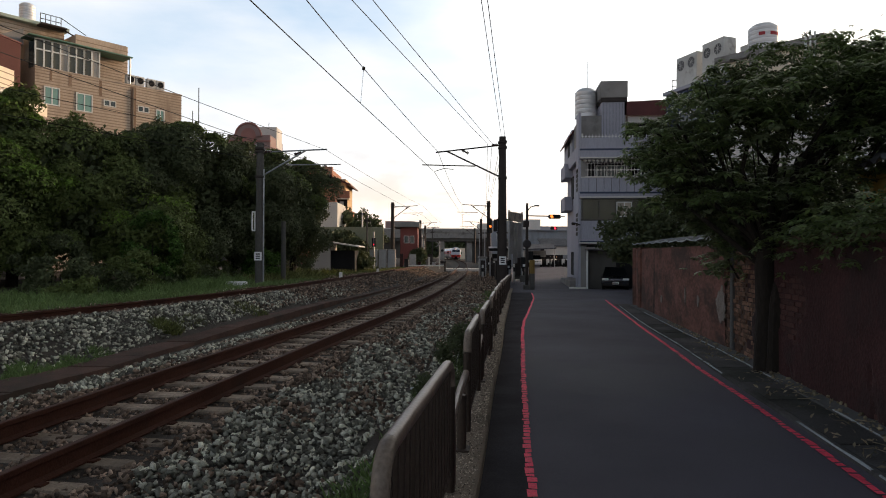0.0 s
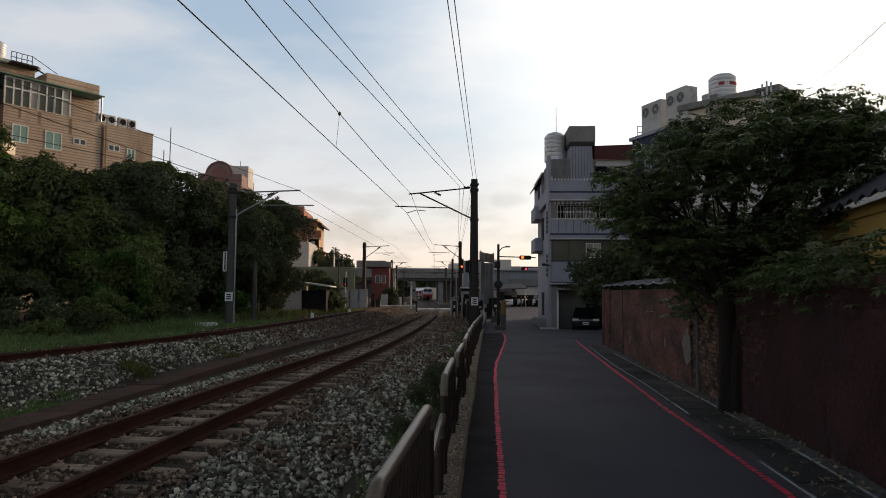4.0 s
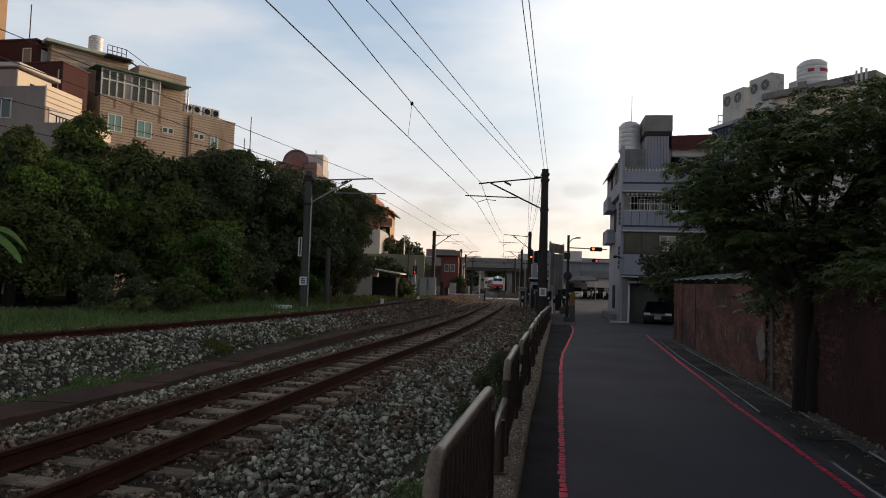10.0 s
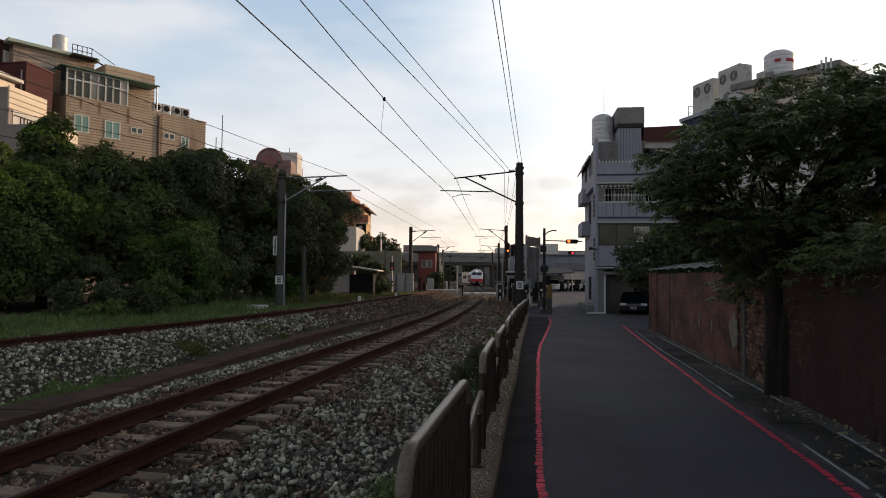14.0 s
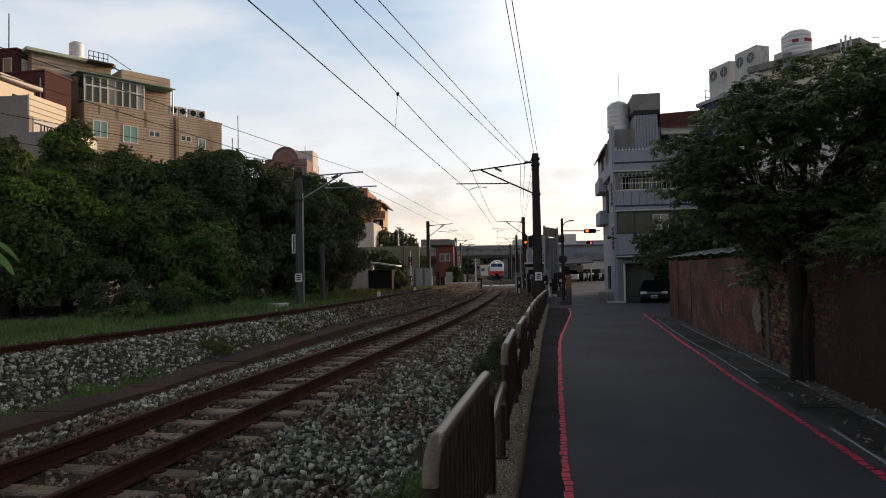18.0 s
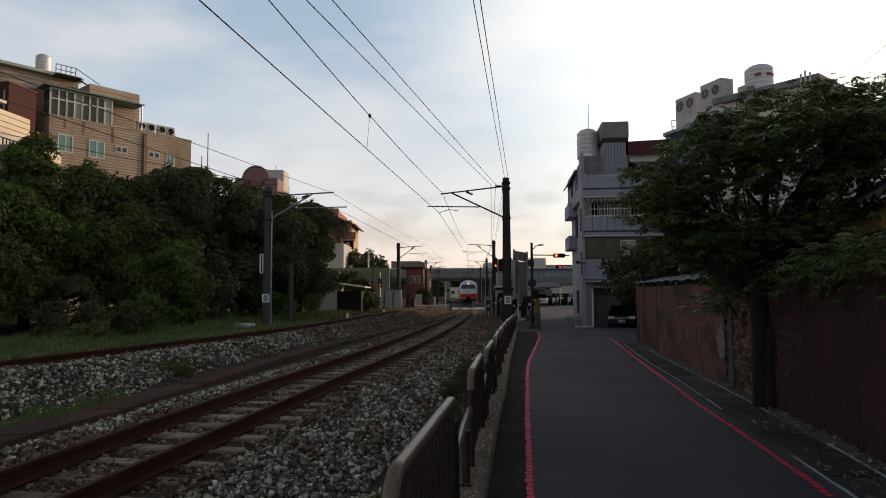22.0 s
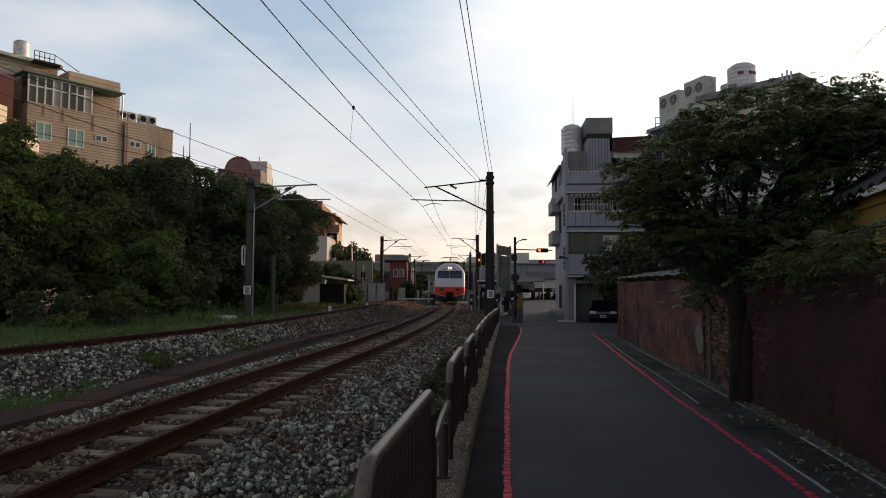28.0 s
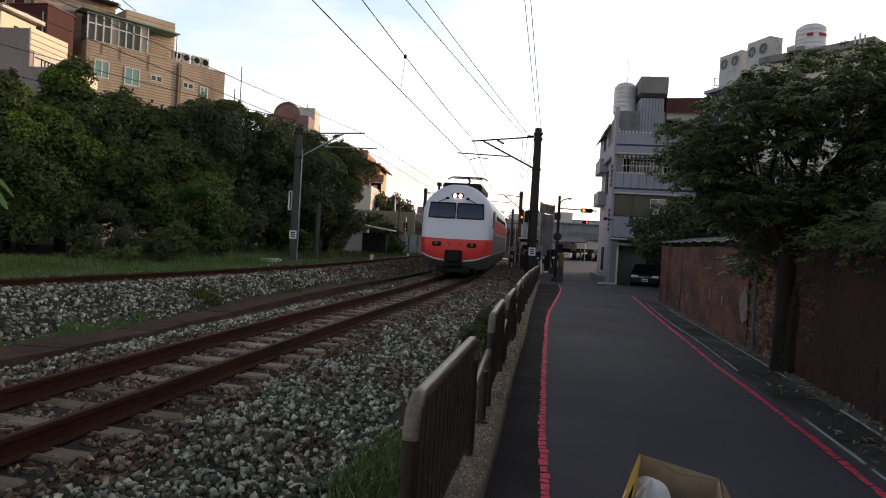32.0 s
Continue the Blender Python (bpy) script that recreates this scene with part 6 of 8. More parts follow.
def build_right_back():
    """The houses behind the wall and the tree."""
    b = thing("blue_clad_house", (14.8, 40.4, -0.6), "house with a blue sheet-metal roof storey", "building", turn=-72)
    part("wall", Shape().prism([(0, 0), (10, 0), (3.9, 6.6), (0, 6.6)], -0.5, 9.3), M["pale"], b)
    part("blue_storey", Shape().prism([(-0.1, -0.25), (5.2, -0.25), (1.4, 4), (-0.1, 4)], 9.3, 11.9), M["blue_metal"], b, "blue sheet-metal storey")
    part("blue_rim", Shape().prism([(-0.25, -0.4), (5.3, -0.4), (1.4, 4.1), (-0.25, 4.1)], 11.9, 12.1), M["grey_render"], b)
    ribs = Shape()
    for i in range(17):
        ribs.box(0.0 + i * 0.3, 0.05 + i * 0.3, -0.29, -0.24, 9.3, 11.9)
    part("rib", ribs, M["blue_metal"], b)
    window(b, 1.2, 4.0, 9.6, 10.6, -0.25, "glass", "frame_white", 2)
    e = thing("beige_back_house", (16.64, 36.0, -0.6), "beige rendered house with a grey roof coping behind the tree", "building", turn=-51.6)
    part("wall", Shape().box(-0.8, 4.6, 0, 3.2, -0.5, 12.75, 0.03), M["cream"], e)
    part("coping", Shape().box(-0.95, 4.75, -0.3, 3.4, 12.75, 13.12, 0.03), M["concrete"], e)
    part("pilaster", Shape().box(1.05, 1.5, -0.42, -0.3, 10.0, 13.3, 0.03), M["concrete"], e)
    for k in range(3):
        part("vent_pipe", Shape().tube([(3.9 + k * 0.22, -0.36, 10), (3.9 + k * 0.22, -0.36, 13.25 + 0.12 * (k % 2))], 0.055, 8), M["frame_white"], e, "white vent pipe")
    window(e, 3.0, 3.8, 10.6, 11.7, 0, "glass", "frame_white", 1)
    roof = Shape()
    for i in range(5):
        roof.tube([(0.0, 0.1 + i * 0.7, 12.1), (0.0, 0.1 + i * 0.7, 12.9)], 0.03, 5)
    roof.tube([(0, 0.1, 12.9), (0, 3, 12.9)], 0.03, 5).tube([(0, 0.1, 12.5), (0, 3, 12.5)], 0.03, 5)
    part("roof_rail", roof, M["galv"], b)
    m = b.matrix_basis
    aircon(m @ Vector((0.5, 0.0, 12.1)), -72, 1.8, 1.95, 0.9, 2, "tall grey twin-fan air-conditioning unit on a roof")
    aircon(m @ Vector((2.75, 0.0, 12.1)), -72, 1.7, 2.15, 0.9, 2, "tall grey twin-fan air-conditioning unit on a roof")
    part("plant_room", Shape().box(4.6, 5.3, 1.0, 2.2, 11.5, 13.7, 0.03), M["ac"], b)
    water_tank(Vector((17.95, 35.3, 12.15)), 0.76, 1.4, "stainless steel water tank with a red label", True)
    g = block("grey_back_house", (15.6, 20.2, -0.4), -4, 9, 9, 7.6, "pale", "pale grey house behind the yellow house", 0)
    part("roof_slab", Shape().box(-0.1, 9.2, -0.5, 9.2, 7.6, 8.0, 0.03), M["grey_render"], g)
    window(g, 0.6, 1.5, 4.7, 5.6, 0, "glass", "frame_white", 1)
    # yellow house with a corrugated roof
    y = thing("yellow_house", (4.43, 4.55, -0.1), "ochre-yellow house with a grey corrugated roof behind the brick wall", "building", turn=72.0)
    part("wall", Shape().box(-3.5, 4.9, -2.6, 0, -0.3, 2.72, 0.02), M["yellow_wall"], y)
    for z in (1.98, 2.02, 2.34, 2.38):
        part("wall_groove", Shape().box(-3.5, 4.9, 0.0, 0.012, z, z + 0.018), M["dark"], y)
    part("wall_band", Shape().box(-3.52, 4.94, -0.05, 0.05, 2.60, 2.74, 0.01), M["yellow_wall"], y)
    part("grey_box", Shape().box(4.9, 5.25, -0.3, -0.02, 1.9, 2.25, 0.02), M["concrete"], y)
    roof = Shape()
    rows, under = [], []
    n = 130
    for i in range(n + 1):
        x = -3.9 + 9.1 * i / n
        w = 0.028 * math.cos(2 * math.pi * i / 5)
        rows.append([(x, 0.34, 2.72 + w), (x, -1.2, 3.66 + w), (x, -2.6, 3.3 + w)])
    roof.grid(rows)
    roof.grid([[(a, b2, c - 0.014) for a, b2, c in r] for r in rows])
    part("corrugated_roof", roof, M["roof_grey"], y, "weathered grey corrugated roof")
    # house with the overhead balcony
    c = thing("balcony_house", (6.52, 8.0, -0.1), "pale rendered house with a jutting balcony", "building")
    part("wall", Shape().box(2.2, 8, -11, 0.4, -0.3, 7.4, 0.02), M["pale"], c)
    part("balcony", Shape().box(0, 2.2, -10, 0, 4.62, 5.44, 0.015), M["pale"], c)
    part("balcony_ledge", Shape().box(-0.012, 2.2, -10, 0.012, 4.60, 4.645, 0.008), M["maroon"], c)
    aw = Shape()
    aw.grid([[(xx, yy, 5.985 + 0.03 * max(0, xx) + 0.016 * abs(math.sin(xx * 22 + 1))) for yy in (0.05, -5, -10.4)] for xx in [-0.3 + 2.5 * i / 80 for i in range(81)]])
    part("awning", aw, M["maroon_roof"], c, "dark corrugated awning")
    for y in (-0.4, -3.5, -6.5):
        part("awning_post", Shape().tube([(0.10, y, 5.43), (0.10, y, 6.0)], 0.012, 6), M["mast"], c)
    wire("cable", [(16.5, 25, 10.16), (7.72, 9, 6.29), (8.6, 7.0, 6.2)], 0.008, "thin cable running to the balcony house", 0.1)


build_right_back()


# ---- the brick wall ----
def build_wall():
    wall = thing("brick_wall", (0, 0, 0), "old red brick and plaster garden wall, stained and patched", "wall", kind="structure")
    TOP = 1.70
    core = Shape()
    core.grid([[(wall_x(y), y, road_z(y) - 0.1), (wall_x(y), y, TOP - 0.03), (wall_x(y) + 0.20, y, TOP - 0.03), (wall_x(y) + 0.20, y, road_z(y) - 0.1)] for y in steps(-9, 21.6, 0.5)])
    part("core", core, M["mortar"], wall, "mortar core")
    end = Shape().box(wall_x(21.6) - 0.06, wall_x(21.6) + 0.28, 21.5, 21.8, road_z(22) - 0.2, TOP + 0.02, 0.02)
    part("end_pier", end, M["wall_plaster"], wall)
    skin = Shape()
    skin.grid([[(wall_x(y) - 0.028 + 0.006 * noise.noise((y * 2, z * 2, 0)), y, z if k else road_z(y)) for k, z in enumerate((0.0, 0.3, 0.6, 0.9, 1.2, 1.5, TOP - 0.02))] for y in steps(11.0, 21.5, 0.35)])
    part("plaster_skin", skin, M["wall_plaster"], wall, "red-brown plaster face")
    # remains of plaster over the nearer brickwork, coloured dark for the tree's shade
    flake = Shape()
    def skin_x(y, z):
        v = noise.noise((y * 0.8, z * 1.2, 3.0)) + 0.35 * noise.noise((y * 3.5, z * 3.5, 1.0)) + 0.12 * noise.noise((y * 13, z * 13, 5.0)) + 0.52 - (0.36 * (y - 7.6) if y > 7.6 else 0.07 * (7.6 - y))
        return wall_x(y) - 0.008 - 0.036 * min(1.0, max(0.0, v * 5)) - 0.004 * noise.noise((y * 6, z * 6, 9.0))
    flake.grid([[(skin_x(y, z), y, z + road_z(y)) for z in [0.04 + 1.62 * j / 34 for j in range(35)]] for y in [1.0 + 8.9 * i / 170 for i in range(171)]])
    part("old_plaster", flake, M["shaded_plaster"], wall, "flaking red-brown plaster, tree shade put into its dark colour")
    for y, w, z0, z1, out in ((10.95, 0.55, 0.36, 0.98, 0.043), (12.7, 0.16, 0.5, 0.75, 0.043), (13.8, 0.16, 0.45, 0.85, 0.043), (16.5, 0.3, 0.3, 0.5, 0.043)):
        s = Shape()
        n = 30
        grow = [0.84 + 0.42 * noise.noise((2.2 * math.cos(2 * math.pi * k / n), 2.2 * math.sin(2 * math.pi * k / n), y)) + 0.10 * rng.random() for k in range(n)]
        poly = [(y + w * 0.5 + w * 0.5 * math.cos(2 * math.pi * k / n) * grow[k], (z0 + z1) / 2 + (z1 - z0) / 2 * math.sin(2 * math.pi * k / n) * grow[k]) for k in range(n)]
        s.put([(wall_x(a) - out, a, b) for a, b in poly] + [(wall_x(a) - 0.02, a, b) for a, b in poly], [tuple(range(n))[::-1]] + [(k, (k + 1) % n, n + (k + 1) % n, n + k) for k in range(n)])
        part("bare_patch", s, M["plaster_patch"], wall, "bare grey plaster patch")
    x = wall_x(10.6)
    part("plaster_end", Shape().box(x - 0.055, x, 10.56, 10.64, road_z(10.6), TOP - 0.02, 0.012), M["kerb"], wall, "worn grey edge of the plaster")
    part("cap_block", Shape().box(x - 0.07, x + 0.2, 10.42, 10.66, TOP - 0.02, TOP + 0.10, 0.02), M["plaster_patch"], wall, "small pale block on the wall")
    part("wall_joint", Shape().box(wall_x(17.8) - 0.036, wall_x(17.8), 17.75, 17.82, road_z(17.8), TOP - 0.04), M["dark"], wall, "dark upright joint")
    for y in (20.3,):
        x = wall_x(y)
        part("pier", Shape().box(x - 0.09, x + 0.26, y - 0.14, y + 0.14, road_z(y), TOP + 0.02, 0.025), M["wall_plaster"], wall)
    s = Shape()
    s.grid([[(wall_x(y) - 0.03, y, TOP - 0.03), (wall_x(y) - 0.035, y, TOP + 0.045), (wall_x(y) + 0.1, y, TOP + 0.075), (wall_x(y) + 0.23, y, TOP + 0.045), (wall_x(y) + 0.23, y, TOP - 0.03)] for y in steps(-9, 10.4, 0.6)])
    part("coping", s, M["mortar"], wall)
    # sheet roof edge over the far half of the wall
    lean = Shape()
    lean.grid([[(wall_x(y) - 0.12 + 0.02 * math.sin(y * 7), y, 1.735 + 0.02 * math.sin(y * 5.3) + 0.004 * y), (wall_x(y) + 0.9, y, 1.93 + 0.004 * y)] for y in steps(11.2, 21.8, 0.3)])
    part("sheet_edge", lean, M["roof_grey"], wall, "ragged sheet roof edge on the wall")
    rim = Shape()
    rim.grid([[(wall_x(y) - 0.125 + 0.02 * math.sin(y * 7), y, 1.735 + 0.02 * math.sin(y * 5.3) + 0.004 * y + w) for w in (0.004, 0.026 + 0.012 * math.sin(y * 11))] for y in steps(11.2, 21.8, 0.15)])
    part("sheet_rim", rim, M["edge_cement"], wall, "pale worn rim of the sheet")
    # bricks of the bare stretches
    L, H, J = 0.20, 0.056, 0.012
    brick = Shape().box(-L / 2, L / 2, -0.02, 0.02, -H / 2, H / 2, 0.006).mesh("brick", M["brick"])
    rest, pale, singles = Shape(), Shape(), 0
    for row in range(25):
        z = 0.09 + row * (H + J)
        y = -3.0 + (0.106 if row % 2 else 0.0)
        while y < 11.0:
            a = heading(wall_x, y)
            gone = 10.6 < y and rng.random() < 0.5 or rng.random() < (0.16 if y > 9.3 else 0.05)
            keep = not gone and z + road_z(y) < TOP - 0.1
            if keep:
                worn = 0.004 * noise.noise((y * 4, z * 4, 7.0))
                m = pose(wall_x(y) + 0.002 + worn - 0.007 * rng.random(), y + rng.uniform(-0.012, 0.012), z + road_z(y) + rng.uniform(-0.004, 0.004), 0, 1.6 * rng.normal(), a + 90)
                if singles < 300 and 5.6 < y < 8.6:
                    part("brick", brick, M["brick"], wall).matrix_basis = m
                    singles += 1
                else:
                    (pale if y > 9.3 else rest).box(-L / 2, L / 2, -0.02, 0.02, -H / 2, H / 2, 0.006, m)
            y += L + J
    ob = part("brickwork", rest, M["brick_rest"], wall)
    ob["kind"] = "stuff"
    ob = part("pale_brickwork", pale, M["brick_pale"], wall, "weathered ochre brickwork")
    ob["kind"] = "stuff"


build_wall()


# ---- trees and shrubs ----
def limbs(parent, forks, r=0.12, name="limb"):
    for a, b, r0, r1 in forks:
        a, b = Vector(a), Vector(b)
        mid = a.lerp(b, 0.5) + Vector((rng.normal() * 0.08, rng.normal() * 0.08, 0.06)) * (b - a).length
        part(name, Shape().tube([a, a.lerp(mid, 0.5), mid, mid.lerp(b, 0.5), b], r0, 7, r1), M["bark"], parent, smooth=True)


def hedge_tree(x, y, h, r, material, count, label, seed, lit_leaf="leaf"):
    z0, h = bed_z(x, y), h * 1.05
    t = thing("tree", (x, y, z0), label, "tree", "trackside trees")
    part("trunk", Shape().tube([(0, 0, -0.2), (0.1, 0.05, h * 0.25), (0.0, 0.1, h * 0.5)], 0.24, 9, 0.13), M["bark"], t, smooth=True)
    limbs(t, [((0, 0.05, h * 0.28), (r * 0.55 * math.cos(q), r * 0.55 * math.sin(q), h * (0.6 + 0.1 * math.sin(q * 3))), 0.10, 0.03) for q in (0.3, 1.6, 2.7, 4.0, 5.3)])
    # a crown of rounded lobes of several sizes, with dark gaps between them
    n = int(16 + 7 * r)
    k = np.arange(n)
    up = 0.97 - 1.85 * (k + 0.5) / n
    q = k * 2.39996 + seed
    flat = np.sqrt(np.maximum(0.0, 1 - up * up))
    d = unit(np.stack([flat * np.cos(q), flat * np.sin(q), up], 1) + 0.16 * rng.normal(size=(n, 3)))
    lump = np.array([0.84 + 0.4 * noise.noise(Vector(v) * 1.4 + Vector((seed * 3.1, 0, 0))) for v in d])
    lump = (np.clip(lump, 0.60, 1.0) * rng.uniform(0.72, 1.04, size=n) * np.where(d[:, 2] > 0.7, 0.86, 1.0))[:, None]
    lobe = d * lump * np.array([r, r, h * 0.46]) + np.array([0, 0, h * 0.47])
    lobe[:, 2] = np.abs(lobe[:, 2] - 0.5) + 0.5
    size = rng.uniform(0.55, 1.3, size=n) * min(1.0, 0.25 + r / 3.2)
    share = size ** 2 / np.sum(size ** 2)
    k = rng.choice(n, size=count, p=share)
    w = unit(rng.normal(size=(count, 3)) + 0.75 * d[k] + np.array([0, 0, 0.55]))
    # small bunches on each lobe, so that its surface is knobbly
    bunch = np.array([noise.noise(Vector(v) * 4.2 + Vector((q * 1.7, seed, 0))) for v, q in zip(w, k)])
    at = lobe[k] + w * (size[k] * (0.86 + 0.30 * bunch + 0.16 * rng.random(count) - 0.22 * rng.random(count) ** 3))[:, None] * np.array([1.08, 1.08, 0.8])
    at[:, 2] = np.maximum(at[:, 2], 0.15)
    nn = unit(w + np.array([0, 0, 0.35]))
    part("crown", leaves("crown", at, nn, 0.14, material, 0.55, 0.10, 0.42), material, t)
    # the tops of some lobes get lighter leaves, skylight put into the colour
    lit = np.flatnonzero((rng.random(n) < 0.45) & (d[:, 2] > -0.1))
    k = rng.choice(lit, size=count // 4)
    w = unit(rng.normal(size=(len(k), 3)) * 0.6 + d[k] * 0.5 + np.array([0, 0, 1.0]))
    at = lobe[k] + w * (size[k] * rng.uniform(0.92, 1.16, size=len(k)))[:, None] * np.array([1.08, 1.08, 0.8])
    part("young_leaves", leaves("young_leaves", at, unit(w + np.array([0, 0, 0.4])), 0.145, M[lit_leaf], 0.55, 0.10, 0.45), M[lit_leaf], t, "lighter leaves that stand for lit lobe tops")
    # loose sprigs that break the outline
    k = rng.integers(0, n, size=60)
    s = unit(d[k] * 0.8 + rng.normal(size=(60, 3)) * 0.4 + np.array([0, 0, 0.55]))
    j = np.repeat(np.arange(60), 36)
    u = rng.random(len(j))
    at = lobe[k][j] + s[j] * (size[k][j] * (0.75 + 0.32 * u))[:, None] + rng.normal(size=(len(j), 3)) * (0.14 * (1.15 - 0.7 * u))[:, None]
    part("outer_leaves", leaves("outer_leaves", at, unit(s[j] + np.array([0, 0, 0.6])), 0.17, material, 0.6, 0.25, 0.7), material, t, "loose outer sprigs")
    # inner leaves take the darker green: shade in the gaps put into colour
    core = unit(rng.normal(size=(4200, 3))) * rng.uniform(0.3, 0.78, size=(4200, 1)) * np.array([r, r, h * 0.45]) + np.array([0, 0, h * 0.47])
    part("inner_leaves", leaves("inner_leaves", core, core * 0 + 0.1, 0.34, M["leaf_dark"], 0.7), M["leaf_dark"], t, "inner leaves in a darker green that stands for shade")


def build_left_trees():
    rows = [(-29.5, 20.5, 6.6, 3.4, "leaf"), (-25.6, 21.6, 6.8, 3.2, "leaf"), (-22.2, 23.2, 7.2, 3.2, "leaf"), (-19.0, 25.2, 7.6, 3.2, "leaf"), (-17.2, 27.4, 9.3, 1.15, "leaf"), (-15.4, 28.8, 7.6, 2.6, "leaf"), (-14.1, 30.8, 8.2, 2.7, "leaf_dark"), (-12.7, 33.0, 8.7, 2.8, "leaf_dark"), (-10.9, 36.6, 8.2, 2.8, "leaf_dark"), (-9.5, 39.4, 8.3, 2.6, "leaf_dark"), (-8.9, 42.4, 8.2, 2.3, "leaf_dark"), (-20.5, 30.5, 7.8, 3.4, "leaf_dark"), (-25.5, 28.5, 7.4, 3.4, "leaf"), (-16.5, 35.5, 8.2, 3.4, "leaf_dark"), (-17.6, 25.6, 5.4, 2.6, "leaf"), (-13.2, 29.8, 5.2, 2.4, "leaf"), (-19.6, 27.4, 8.9, 0.9, "leaf"), (-17.2, 23.6, 7.8, 0.75, "leaf")]
    for i, (x, y, h, r, m) in enumerate(rows):
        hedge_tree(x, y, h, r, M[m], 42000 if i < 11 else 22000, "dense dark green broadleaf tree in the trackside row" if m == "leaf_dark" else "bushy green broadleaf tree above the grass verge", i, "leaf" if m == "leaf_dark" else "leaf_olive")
    # small bright shrub at the foot of the row
    for x, y, h, r in ((-11.3, 27.0, 3.0, 0.95), (-19.3, 22.4, 2.6, 1.2), (-9.0, 35.5, 1.6, 0.9)):
        s = thing("shrub", (x, y, bed_z(x, y)), "bright green shrub below the trees", "shrub", "trackside shrubs")
        cl = unit(rng.normal(size=(40, 3))) * np.array([r, r, h * 0.5]) + np.array([0, 0, h * 0.5])
        at, nn = clumped(cl, 0.3, 4800)
        part("leaves", leaves("leaves", at, nn, 0.15, M["leaf_bright"], 0.55), M["leaf_bright"], s)
        part("stem", Shape().tube([(0, 0, -0.1), (0, 0, h * 0.6)], 0.05, 6, 0.02), M["bark"], s)
    # undergrowth along the foot of the row
    for k in range(15):
        y = 20.5 + k * 1.25
        x = track2_x(y) - 4.6 - 1.5 * ((k * 5) % 7) / 6 - 0.12 * k
        h, r = 0.7 + 0.8 * ((k * 3) % 5) / 4, 0.7 + 0.4 * ((k * 7) % 4) / 3
        s = thing("shrub", (x, y, bed_z(x, y)), "low dark green undergrowth below the trees", "shrub", "undergrowth below the trees")
        cl = unit(rng.normal(size=(24, 3))) * np.array([r, r, h * 0.5]) + np.array([0, 0, h * 0.5])
        at, nn = clumped(cl, 0.26, 1500)
        m = M["leaf_dark"] if k % 3 else M["leaf"]
        part("leaves", leaves("leaves", at, nn, 0.15, m, 0.5), m, s)
        part("stem", Shape().tube([(0, 0, -0.1), (0, 0, h * 0.6)], 0.03, 5, 0.015), M["bark"], s)
    for x, y, h, r in ((-14.2, 25.0, 2.0, 1.2), (-16.4, 28.7, 2.6, 1.4)):
        s = thing("shrub", (x, y, bed_z(x, y)), "dark green shrub filling a gap below the trees", "shrub", "undergrowth below the trees")
        cl = unit(rng.normal(size=(34, 3))) * np.array([r, r, h * 0.5]) + np.array([0, 0, h * 0.5])
        at, nn = clumped(cl, 0.28, 3200)
        part("leaves", leaves("leaves", at, nn, 0.14, M["leaf_dark"], 0.5), M["leaf_dark"], s)
        part("stem", Shape().tube([(0, 0, -0.1), (0, 0, h * 0.6)], 0.03, 5, 0.015), M["bark"], s)
    # distant greenery on the left of the crossing
    for x, y, h, r in ((-6.6, 60, 2.6, 1.6), (-8.6, 74, 7.2, 2.6), (-11.5, 82, 7.4, 3.0), (-1.5, 72, 2.3, 0.75), (-9.9, 72, 7.0, 2.6), (-7.2, 73, 6.0, 2.2), (-8.2, 60, 4.0, 1.7), (-7.0, 58, 3.2, 1.4), (-33.0, 100, 14, 5.0), (-6.0, 52, 2.0, 1.2)):
        s = thing("tree", (x, y, -0.4), "small dark green tree beside the railway", "tree", "distant trees")
        cl = unit(rng.normal(size=(60, 3))) * np.array([r, r, h * 0.42]) * rng.uniform(0.6, 1, size=(60, 1)) + np.array([0, 0, h * 0.58])
        at, nn = clumped(cl, 0.3 + 0.12 * r, 3500)
        part("crown", leaves("crown", at, nn, 0.34, M["leaf_dark"], 0.6), M["leaf_dark"], s)
        part("trunk", Shape().tube([(0, 0, -0.3), (0, 0, h * 0.6)], 0.16, 7, 0.07), M["bark"], s)
    # banana plant
    b = thing("banana_plant", (-15.75, 19.6, -0.45), "banana plant with long drooping green leaves", "plant")
    part("stem", Shape().tube([(0, 0, -0.1), (0.05, 0, 2.7)], 0.17, 9, 0.10), M["banana"], b, smooth=True)
    for k in range(11):
        q, up = k * 2.4, 0.75 + 0.5 * ((k * 7) % 5) / 4
        n, rows_ = 9, []
        for i in range(n + 1):
            u = i / n
            run, zz = 1.95 * u * (1.25 - 0.45 * up), 2.55 + up * 3.3 * u - 2.9 * u * u
            w = 0.33 * math.sin(math.pi * min(1, u * 0.93 + 0.05)) ** 0.6
            c, s_ = math.cos(q), math.sin(q)
            rows_.append([(run * c - o * s_, run * s_ + o * c, zz - abs(o) * 0.5) for o in (-w, 0, w)])
        part("leaf", Shape().grid(rows_), M["banana"], b, smooth=True)


build_left_trees()


